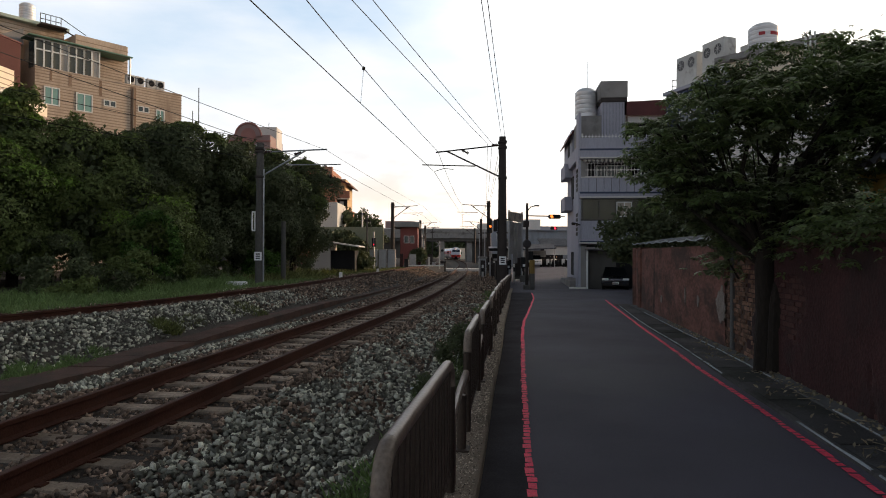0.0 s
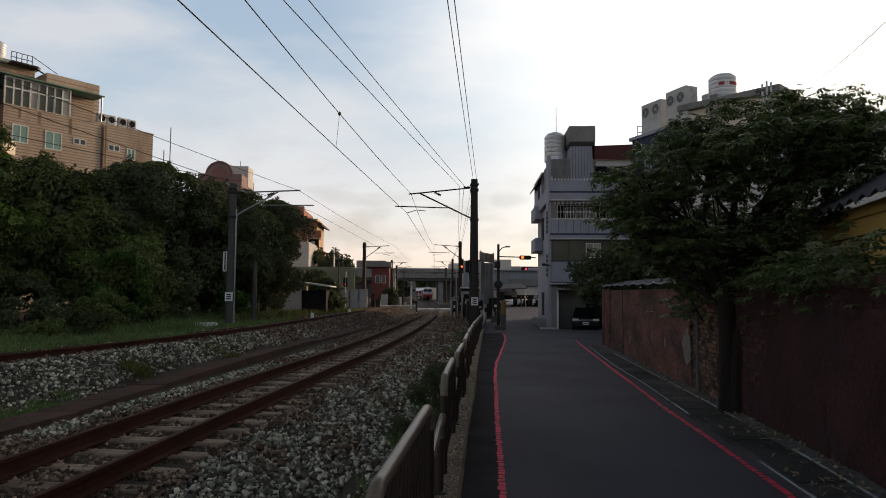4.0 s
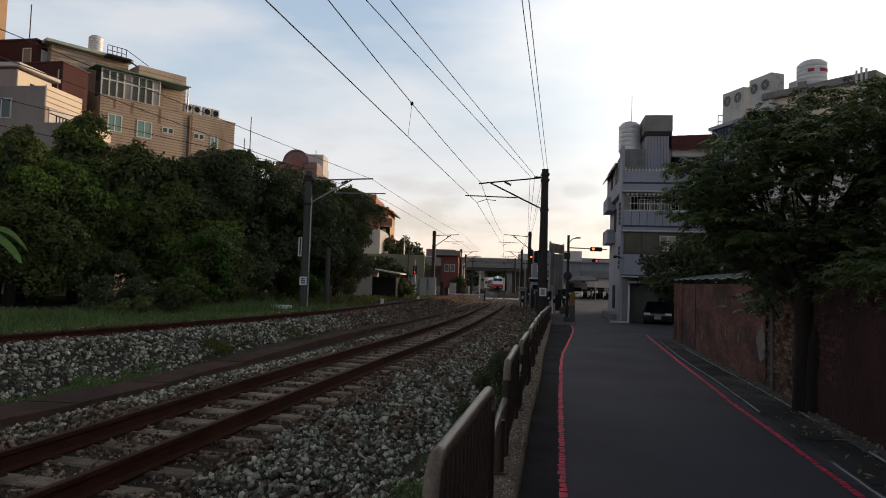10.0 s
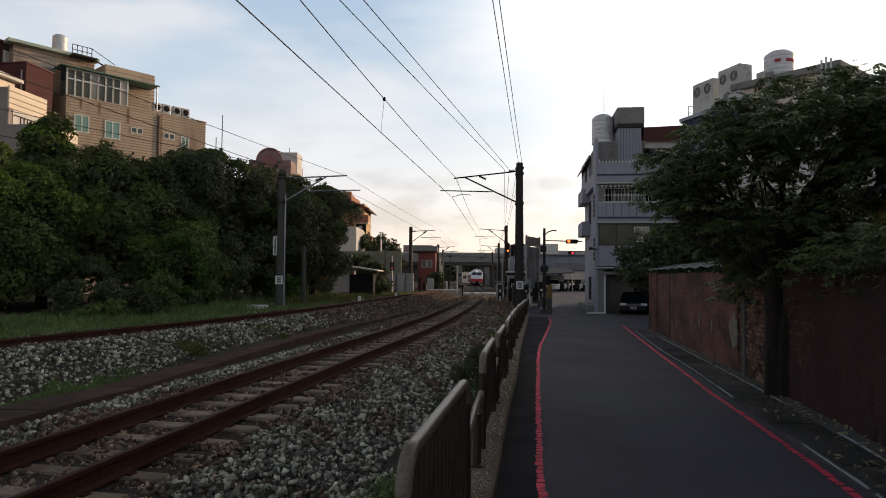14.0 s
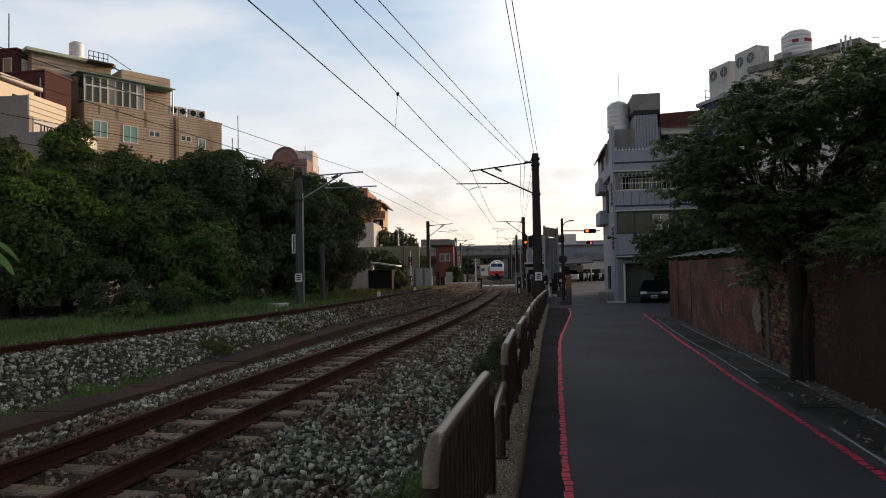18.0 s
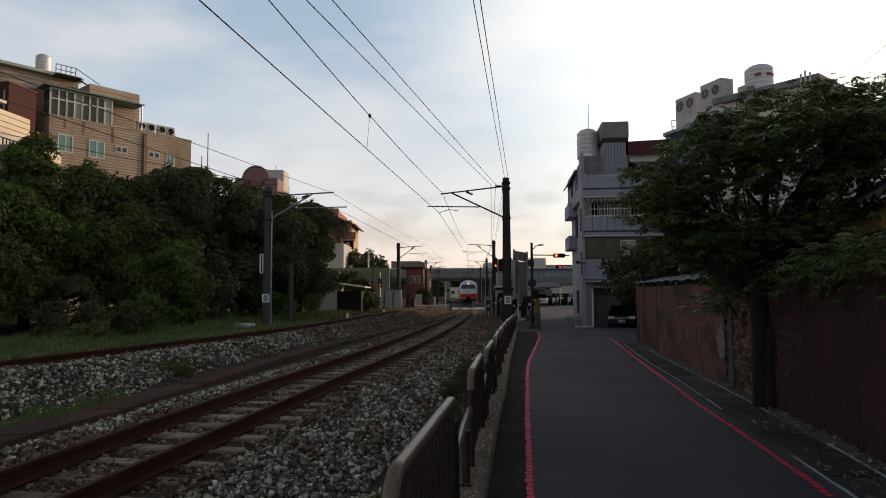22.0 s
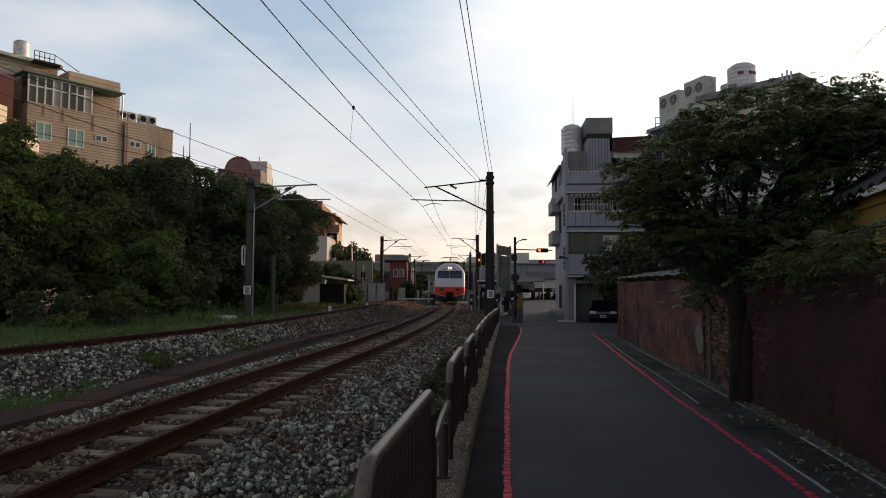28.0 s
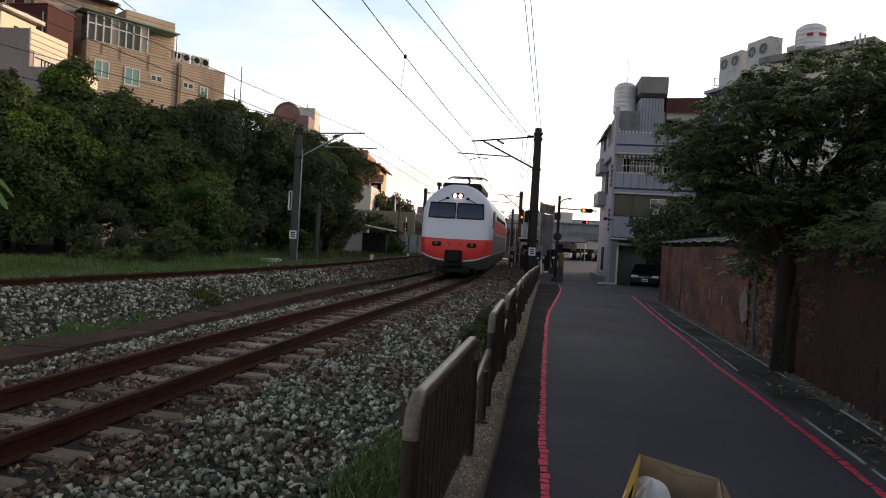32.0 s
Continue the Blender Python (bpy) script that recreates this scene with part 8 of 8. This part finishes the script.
    part("front", Shape().box(0, 3.0, 0, 0.1, 1.5, 2.6, 0.02), M["pale"], k)
    part("roof", Shape().put([(-0.4, -0.3, 2.7), (3.4, -0.3, 2.7), (3.4, 3.2, 3.7), (-0.4, 3.2, 3.7), (-0.4, -0.3, 2.6), (3.4, -0.3, 2.6), (3.4, 3.2, 3.6), (-0.4, 3.2, 3.6)], [(0, 1, 2, 3), (7, 6, 5, 4), (0, 4, 5, 1), (0, 3, 7, 4), (1, 5, 6, 2)]), M["roof_grey"], k)
    part("counter", Shape().box(0, 3.0, 0, 0.8, 0, 0.95, 0.03), M["mast"], k)
    for x in (0.05, 2.95):
        part("post", Shape().tube([(x, 0.05, 0), (x, 0.05, 2.65)], 0.05, 6), M["mast"], k)
    part("back", Shape().box(0, 3.0, 2.9, 3.0, 0, 3.4, 0.02), M["dark"], k)
    for x in (-0.3, 3.4):
        part("post", Shape().tube([(x, 0.2, 0), (x, 0.2, 2.2 if x < 0 else 2.35)], 0.05, 6), M["galv"], c)


build_crossing()


def build_car(name, at, turn, paint, label, plate=True):
    """A small saloon; its front looks along -y."""
    c = thing(name, at, label, "car", turn=turn)
    body = Shape()
    prof = [(-2.15, 0.32, 0.62), (-2.1, 0.30, 0.78), (-1.2, 0.28, 0.92), (-0.6, 0.28, 0.96), (0.9, 0.28, 0.98), (1.9, 0.30, 0.95), (2.1, 0.35, 0.75)]
    rows = []
    for y, z0, z1 in prof:
        k = 0.80 if abs(y) > 2.0 else 0.86
        rows.append([(-k, y, z0), (-k - 0.02, y, z1 - 0.18), (-k + 0.08, y, z1), (k - 0.08, y, z1), (k + 0.02, y, z1 - 0.18), (k, y, z0), (-k, y, z0)])
    body.grid(rows)
    body.put(rows[0][:6], [(5, 4, 3, 2, 1, 0)]).put(rows[-1][:6], [(0, 1, 2, 3, 4, 5)])
    part("body", body, M[paint], c, smooth=True)
    cab = Shape()
    ring = lambda y, z, w: [(-w, y, z), (w, y, z)]
    cab.grid([ring(-1.15, 0.93, 0.78), ring(-0.35, 1.43, 0.62), ring(0.75, 1.45, 0.62), ring(1.6, 0.97, 0.76)])
    part("windscreen", cab, M["car_glass"], c)
    side = Shape()
    for s in (-1, 1):
        side.put([(s * 0.78, -1.15, 0.93), (s * 0.62, -0.35, 1.43), (s * 0.62, 0.75, 1.45), (s * 0.76, 1.6, 0.97)], [(0, 1, 2, 3)])
    part("side_window", side, M["car_glass"], c)
    part("roof", Shape().box(-0.60, 0.60, -0.30, 0.72, 1.43, 1.475, 0.02), M[paint], c)
    for x in (-0.74, 0.74):
        for y in (-1.35, 1.35):
            w = part("wheel", Shape().tube([(x - 0.1, y, 0.31), (x + 0.1, y, 0.31)], 0.31, 18), M["rubber"], c)
            part("rim", Shape().tube([(x - 0.105, y, 0.31), (x + 0.105, y, 0.31)], 0.19, 12), M["chrome"], w)
        part("headlight", Shape().box(x * 0.86 - 0.2, x * 0.86 + 0.2, -2.17, -2.04, 0.66, 0.80, 0.03), M["plate"], c, "clear headlight")
    part("grille", Shape().box(-0.42, 0.42, -2.17, -2.1, 0.62, 0.74, 0.02), M["chrome"], c)
    part("bumper", Shape().box(-0.82, 0.82, -2.2, -2.02, 0.30, 0.56, 0.05), M[paint], c)
    p = part("plate", Shape().box(-0.19, 0.19, -2.22, -2.198, 0.42, 0.58, 0.006), M["plate"], c)
    part("marking", Shape().box(-0.15, 0.15, -2.226, -2.221, 0.47, 0.53), M["black"], p)


build_car("parked_car", (12.25, 43.6, -0.85), -14, "car_paint", "black saloon parked under the grey house")
build_car("white_car", (12.75, 80.0, -0.15), -10, "car_white", "white car standing on the crossing road")


def build_scooters():
    s = thing("scooter", (0, 0, -50), "dark scooter parked by the road", "scooter", "parked scooters")
    for y in (-0.6, 0.6):
        part("wheel", Shape().tube([(-0.05, y, 0.24), (0.05, y, 0.24)], 0.24, 12), M["rubber"], s)
    part("body", Shape().box(-0.16, 0.16, -0.1, 0.75, 0.32, 0.72, 0.08), M["black"], s)
    part("seat", Shape().box(-0.15, 0.15, -0.05, 0.7, 0.72, 0.82, 0.04), M["rubber"], s)
    part("leg_shield", Shape().box(-0.2, 0.2, -0.55, -0.42, 0.25, 0.95, 0.04), M["ac"], s, "pale leg shield")
    part("handlebar", Shape().tube([(-0.32, -0.45, 1.05), (0.32, -0.45, 1.05)], 0.03, 6), M["mast"], s)
    part("mirror", Shape().box(0.26, 0.38, -0.5, -0.48, 1.15, 1.27, 0.01), M["chrome"], s)
    spots = [(13.9 + 0.5 * k, 79 + 0.7 * (k % 3), -0.12, 20 + 19 * (k % 4)) for k in range(8)]
    for x, y, z, a in spots[1:]:
        copy_thing(s, pose(x, y, z, 0, 0, a))
    s.matrix_basis = pose(spots[0][0], spots[0][1], spots[0][2], 0, 0, spots[0][3])


build_scooters()


def build_carton():
    # a stand keeps the open carton at waist height
    st = thing("stand", (0.322, 0.967, 0.0), "plain wooden stand under an open carton", "stand")
    part("board", Shape().box(-0.10, 0.10, -0.10, 0.10, 0.940, 0.9605, 0.004), M["carton"], st)
    part("leg", Shape().box(-0.03, 0.03, -0.03, 0.03, 0, 0.940, 0.006), M["carton"], st)
    b = thing("cardboard_box", (0.34, 1.03, 0.945), "open yellow-sided cardboard box holding a plastic bag", "box")
    b.matrix_basis = pose(0.322, 0.967, 0.970, 0, 9, -18)
    t = 0.003
    w, d, h = 0.064, 0.075, 0.192
    part("back_side", Shape().box(-w, w, d - t, d, 0, h, 0.001), M["carton"], b)
    part("front_side", Shape().box(-w, w, -d, -d + t, 0, h - 0.02, 0.001), M["carton"], b)
    part("left_side", Shape().box(-w, -w + t, -d + t, d - t, 0, h, 0.001), M["carton_yellow"], b, "yellow printed side")
    part("right_side", Shape().box(w - t, w, -d + t, d - t, 0, h, 0.001), M["carton"], b)
    part("bottom", Shape().box(-w + t, w - t, -d + t, d - t, 0.0, 0.004), M["carton"], b)
    part("torn_rim", Shape().tube([(-0.02, d - t - 0.001, h - 0.006), (0.0, d - t - 0.002, h - 0.011), (0.03, d - t - 0.001, h - 0.007), (0.055, d - t - 0.001, h - 0.002)], 0.0009, 5), M["plaster_patch"], b, "torn paper edge")
    for x, run, drop, m, label in ((-w, -0.014, 0.10, "carton_yellow", "yellow flap folded outwards"), (w, 0.036, 0.05, "carton", "")):
        flap = Shape()
        q = [-d + 0.004, -d * 0.3, d * 0.3, d - 0.004]
        for e in (0.0, 0.0035):
            flap.grid([[(x + run * u, v, h - drop * u ** 1.2 + e + 0.001 * math.sin(v * 90)) for u in (0.0, 0.3, 0.65, 1.0)] for v in q])
        part("flap", flap, M[m], b, label)
    bag = thing("plastic_bag", (0.318, 0.985, 0.982), "crumpled translucent white plastic bag in the box", "bag")
    n, m_, rows = 40, 26, []
    for i in range(m_ + 1):
        q = math.pi * i / m_
        row = []
        for k in range(n + 1):
            a = 2 * math.pi * (k % n) / n
            r = 1 + max(0.0, math.sin(q)) ** 0.5 * 0.22 * noise.noise((1.4 * math.cos(a), 1.4 * math.sin(a), 2 * math.cos(q))) + max(0.0, math.sin(q)) ** 0.5 * 0.10 * abs(noise.noise((5 * math.cos(a), 5 * math.sin(a), 5 * math.cos(q))))
            row.append((0.044 * r * math.sin(q) * math.cos(a), 0.048 * r * math.sin(q) * math.sin(a), 0.086 - 0.082 * r * math.cos(q)))
        rows.append(row)
    part("film", Shape().grid(rows), M["bag"], bag)


build_carton()


# ---- the train ----
def half_width(z):
    if z < 1.0:
        return 1.08 + 0.37 * min(1, z / 1.0) ** 0.6
    if z < 2.6:
        return 1.45
    u = (z - 2.6) / 1.27
    return 1.45 * math.sqrt(max(0.03, 1 - u**2.0)) if u < 1 else 0.2


def nose_y(z):
    """How far back the front stands at a height."""
    if z < 1.3:
        return 0.10 + 0.35 * ((1.3 - z) / 1.0) ** 1.5
    return 0.10 + 0.16 * (z - 1.3) + 0.12 * max(0, z - 2.3) ** 2.0


def outline(z, length, nose, inset=0.0):
    w = half_width(z) - inset
    pts = [(-w, length, z), (-w, 1.6 if nose else 0.02, z)]
    if nose:
        y0 = nose_y(z)
        for k in range(13):
            q = math.pi * (k / 12)
            x = -w * math.copysign(abs(math.cos(q)) ** 0.42, math.cos(q))
            y = y0 + (1.0 - 0.1 * z) * (1 - abs(math.sin(q)) ** 0.55) * 0.75
            pts.append((x, min(y, 1.5), z))
    else:
        pts += [(-w * 0.96, 0, z), (w * 0.96, 0, z)]
    return pts + [(w, 1.6 if nose else 0.02, z), (w, length, z)]


def shell(zs, length, nose, dips=None):
    """dips: how far each edge sinks towards the middle of the front."""
    s = Shape()
    rows = [outline(z, length, nose) for z in zs]
    if dips:
        rows = [[(x, y, z - (dip * max(0.0, 1 - (x / 1.45) ** 2) if y < 1.55 else 0.0)) for x, y, z in row] for row, dip in zip(rows, dips)]
    s.grid(rows)
    n = len(rows[0])
    for i in range(len(rows) - 1):
        s.put([rows[i][0], rows[i][-1], rows[i + 1][-1], rows[i + 1][0]], [(0, 1, 2, 3)])
    return s


def build_bogie(car, y):
    b = part("bogie_frame", Shape().box(-1.0, 1.0, y - 1.5, y + 1.5, 0.42, 0.78, 0.05), M["train_grey"], car)
    for yy in (y - 1.05, y + 1.05):
        for x in (-0.566, 0.566):
            part("wheel", Shape().tube([(x - 0.07, yy, 0.43), (x + 0.07, yy, 0.43)], 0.43, 20), M["rust"], b)


def build_loco(name, label):
    L = 17.6
    c = thing(name, (0, 0, 0), label, "train")
    part("skirt", shell([0.34, 0.5, 0.7, 0.92], L, True, (0.0, 0.10, 0.22, 0.34)), M["train_grey"], c, "grey lower skirt", True)
    part("stripe", shell([0.92, 0.98], L, True, (0.34, 0.34)), M["train_white"], c)
    part("orange_band", shell([0.98, 1.2, 1.4, 1.58], L, True, (0.34, 0.22, 0.1, 0.03)), M["train_orange"], c, "orange-red front band", True)
    part("upper_body", shell([1.58, 1.9, 2.2, 2.5, 2.75, 3.0, 3.2, 3.4, 3.55, 3.68, 3.77, 3.83], L, True, (0.03, 0.02, 0.01, 0, 0, 0, 0, 0, 0, 0, 0, 0)), M["train_white"], c, "white upper body", True)
    roof = Shape()
    o = outline(3.83, L, True)
    roof.put(o, [tuple(range(len(o)))])
    part("roof", roof, M["train_roof"], c)
    # windscreen panes follow the raked front
    for s in (-1, 1):
        pane = Shape()
        rows = []
        for z in (2.42, 2.58, 2.74, 2.92, 3.04):
            row = []
            for k in range(6):
                x = s * (0.05 + (1.10 - 0.08 * (z - 2.42)) * k / 5)
                w = half_width(z)
                y = nose_y(z) + (1.0 - 0.1 * z) * (1 - abs(math.sin(math.acos(min(1, (abs(x) / w)) ** (1 / 0.42)))) ** 0.55) * 0.75
                row.append((x, y - 0.03, z))
            rows.append(row)
        pane.grid(rows)
        w = part("windscreen", pane, M["train_glass"], c, "dark raked windscreen")
        edge = [Vector(p) + Vector((0, -0.01, 0)) for p in rows[0]] + [Vector(r[-1]) + Vector((0, -0.01, 0)) for r in rows[1:]] + [Vector(p) + Vector((0, -0.01, 0)) for p in rows[-1][::-1]] + [Vector(r[0]) + Vector((0, -0.01, 0)) for r in rows[::-1][1:]]
        part("seal", Shape().tube(edge, 0.025, 5), M["black"], w)
        y = nose_y(3.1)
        part("wiper", Shape().tube([(s * 0.42, nose_y(3.24) - 0.04, 3.24), (s * 0.78, nose_y(3.07) + 0.02, 3.07)], 0.02, 5), M["black"], c)
        part("wiper_motor", Shape().box(s * 0.42 - 0.07, s * 0.42 + 0.07, nose_y(3.24) - 0.06, nose_y(3.24) + 0.1, 3.19, 3.29, 0.02), M["black"], c)
        h = part("lamp_pod", Shape().box(s * 0.72 - 0.2, s * 0.72 + 0.2, (nose_y(1.35) - 0.01) - 0.02, (nose_y(1.35) - 0.01) + 0.6, 1.22, 1.42, 0.05), M["black"], c)
        part("marker_lens", Shape().tube([(s * 0.74, (nose_y(1.35) - 0.01) - 0.03, 1.35), (s * 0.74, (nose_y(1.35) - 0.01), 1.35)], 0.07, 10), M["yellow_paint"], h)
        part("red_marker", Shape().tube([(s * 0.22, (nose_y(1.35) - 0.01) - 0.03, 1.36), (s * 0.22, (nose_y(1.35) - 0.01) + 0.1, 1.36)], 0.05, 10), M["tank_red"], c)
    hood = part("headlight_housing", Shape().box(-0.26, 0.26, nose_y(3.36) - 0.06, nose_y(3.36) + 0.35, 3.25, 3.47, 0.06), M["black"], c)
    for x in (-0.115, 0.115):
        part("headlight", Shape().tube([(x, nose_y(3.36) - 0.08, 3.36), (x, nose_y(3.36) - 0.05, 3.36)], 0.08, 12), M["headlight"], hood, "lit headlight")
    part("coupler", Shape().box(-0.24, 0.24, -0.30, 0.5, 0.62, 1.02, 0.05), M["black"], c)
    part("coupler_housing", Shape().box(-0.36, 0.36, -0.02, 0.6, 0.40, 1.10, 0.06), M["black"], c)
    part("cow_catcher", Shape().box(-0.72, 0.72, 0.16, 0.5, 0.16, 0.40, 0.04), M["black"], c)
    for x in (-0.95, -0.45, 0.45, 0.95):
        part("hose", Shape().tube([(x, -0.02, 0.42), (x, -0.12, 0.2), (x + 0.1, 0.0, 0.14)], 0.035, 6), M["black"], c)
    for s in (-1, 1):
        x = s * 1.456
        part("cab_window", Shape().box(x - 0.012, x + 0.012, 1.75, 2.35, 2.1, 2.8, 0.004), M["train_glass"], c)
        part("cab_door", Shape().box(x - 0.01, x + 0.01, 2.6, 3.2, 0.95, 2.9, 0.003), M["train_side"], c)
        part("side_stripe", Shape().box(x - 0.008, x + 0.008, 3.3, L, 1.9, 2.5, 0.002), M["train_orange"], c)
        part("side_panel", Shape().box(x - 0.007, x + 0.007, 3.3, L, 1.0, 1.85, 0.002), M["train_side"], c)
        for k in range(4):
            part("grille", Shape().box(x - 0.02, x + 0.02, 5 + k * 2.6, 6.8 + k * 2.6, 2.55, 2.75, 0.004), M["dark"], c)
    part("roof_unit", Shape().box(-0.85, 0.85, 2.0, 6.5, 3.7, 4.02, 0.06), M["black"], c, "dark roof equipment")
    part("horn", Shape().tube([(-0.95, 1.5, 3.4), (-0.95, 1.5, 3.85)], 0.05, 6).box(-1.03, -0.87, 1.4, 1.7, 3.8, 3.95, 0.02), M["black"], c)
    p = part("pantograph", Shape().tube([(0, 4.2, 3.98), (0, 5.4, 4.42), (0, 4.3, 4.5)], 0.05, 5), M["mast"], c, "folded pantograph")
    part("collector", Shape().tube([(-0.95, 4.3, 4.38), (-0.7, 4.3, 4.5), (0.7, 4.3, 4.5), (0.95, 4.3, 4.38)], 0.03, 6).tube([(-0.7, 4.6, 4.47), (0.7, 4.6, 4.47)], 0.025, 6), M["mast"], p)
    part("underframe", Shape().box(-1.2, 1.2, 0.8, L - 0.2, 0.5, 0.95, 0.05), M["black"], c)
    build_bogie(c, 3.2)
    build_bogie(c, L - 3.2)
    return c


def build_coach(label):
    L = 19.6
    c = thing("train_coach", (0, 0, 0), label, "train", "train coaches")
    part("skirt", shell([0.55, 0.95], L, False), M["train_grey"], c)
    part("lower_body", shell([0.95, 1.9], L, False), M["train_side"], c, "beige lower side")
    part("orange_band", shell([1.9, 2.8], L, False), M["train_orange"], c, "orange window band")
    part("upper_body", shell([2.8, 3.0, 3.2, 3.4, 3.55, 3.68], L, False), M["train_white"], c, "", True)
    o = outline(3.68, L, False)
    part("roof", Shape().put(o, [tuple(range(len(o)))]), M["train_roof"], c)
    for s in (-1, 1):
        x = s * 1.455
        for k in range(8):
            part("window", Shape().box(x - 0.012, x + 0.012, 2.2 + k * 1.95, 3.5 + k * 1.95, 1.98, 2.68, 0.004), M["train_glass"], c)
        for y in (0.6, L - 1.4):
            part("door", Shape().box(x - 0.014, x + 0.014, y, y + 0.8, 1.0, 2.85, 0.004), M["train_white"], c)
    part("end_door", Shape().box(-0.45, 0.45, -0.03, 0.0, 0.95, 2.9, 0.01), M["train_grey"], c)
    build_bogie(c, 3.0)
    build_bogie(c, L - 3.0)
    return c


loco = build_loco("train_locomotive", "white electric locomotive with an orange-red front band, headlights lit")
coach_a = build_coach("beige and orange passenger coach behind the locomotive")
coach_b = build_coach("beige and orange passenger coach behind the locomotive")


def train_front(t):
    ts = (0, 3, 6, 9, 12, 14, 17, 19, 21, 23, 24, 26, 27, 28, 29, 30, 31, 31.5, 32)
    ys = (198, 194, 187, 177, 164, 154.5, 139, 127.5, 115, 102.5, 96, 80.5, 71.3, 61.3, 52.8, 44.4, 35.6, 31.2, 26.6)
    return float(np.interp(t, ts, ys))


def motions():
    """The train runs towards the camera along the main track."""
    for car, back, length in ((loco, 0.0, 17.6), (coach_a, 18.2, 19.6), (coach_b, 38.4, 19.6)):
        rows = []
        for i in range(33):
            t = float(i)
            y = sum(train_front(min(max(t + d, 0), 32)) for d in (-0.3, 0, 0.3)) / 3 if 1 <= t <= 30 else train_front(t)
            y += back * 0.992
            y1 = y + length * 0.99
            a = math.degrees(math.atan2(track_x(y) - track_x(y1), y1 - y))
            rows.append((t, pose(track_x(y) - 0.06, y, rail_z(y), 0, 0, a)))
        walk(car, rows)


motions()
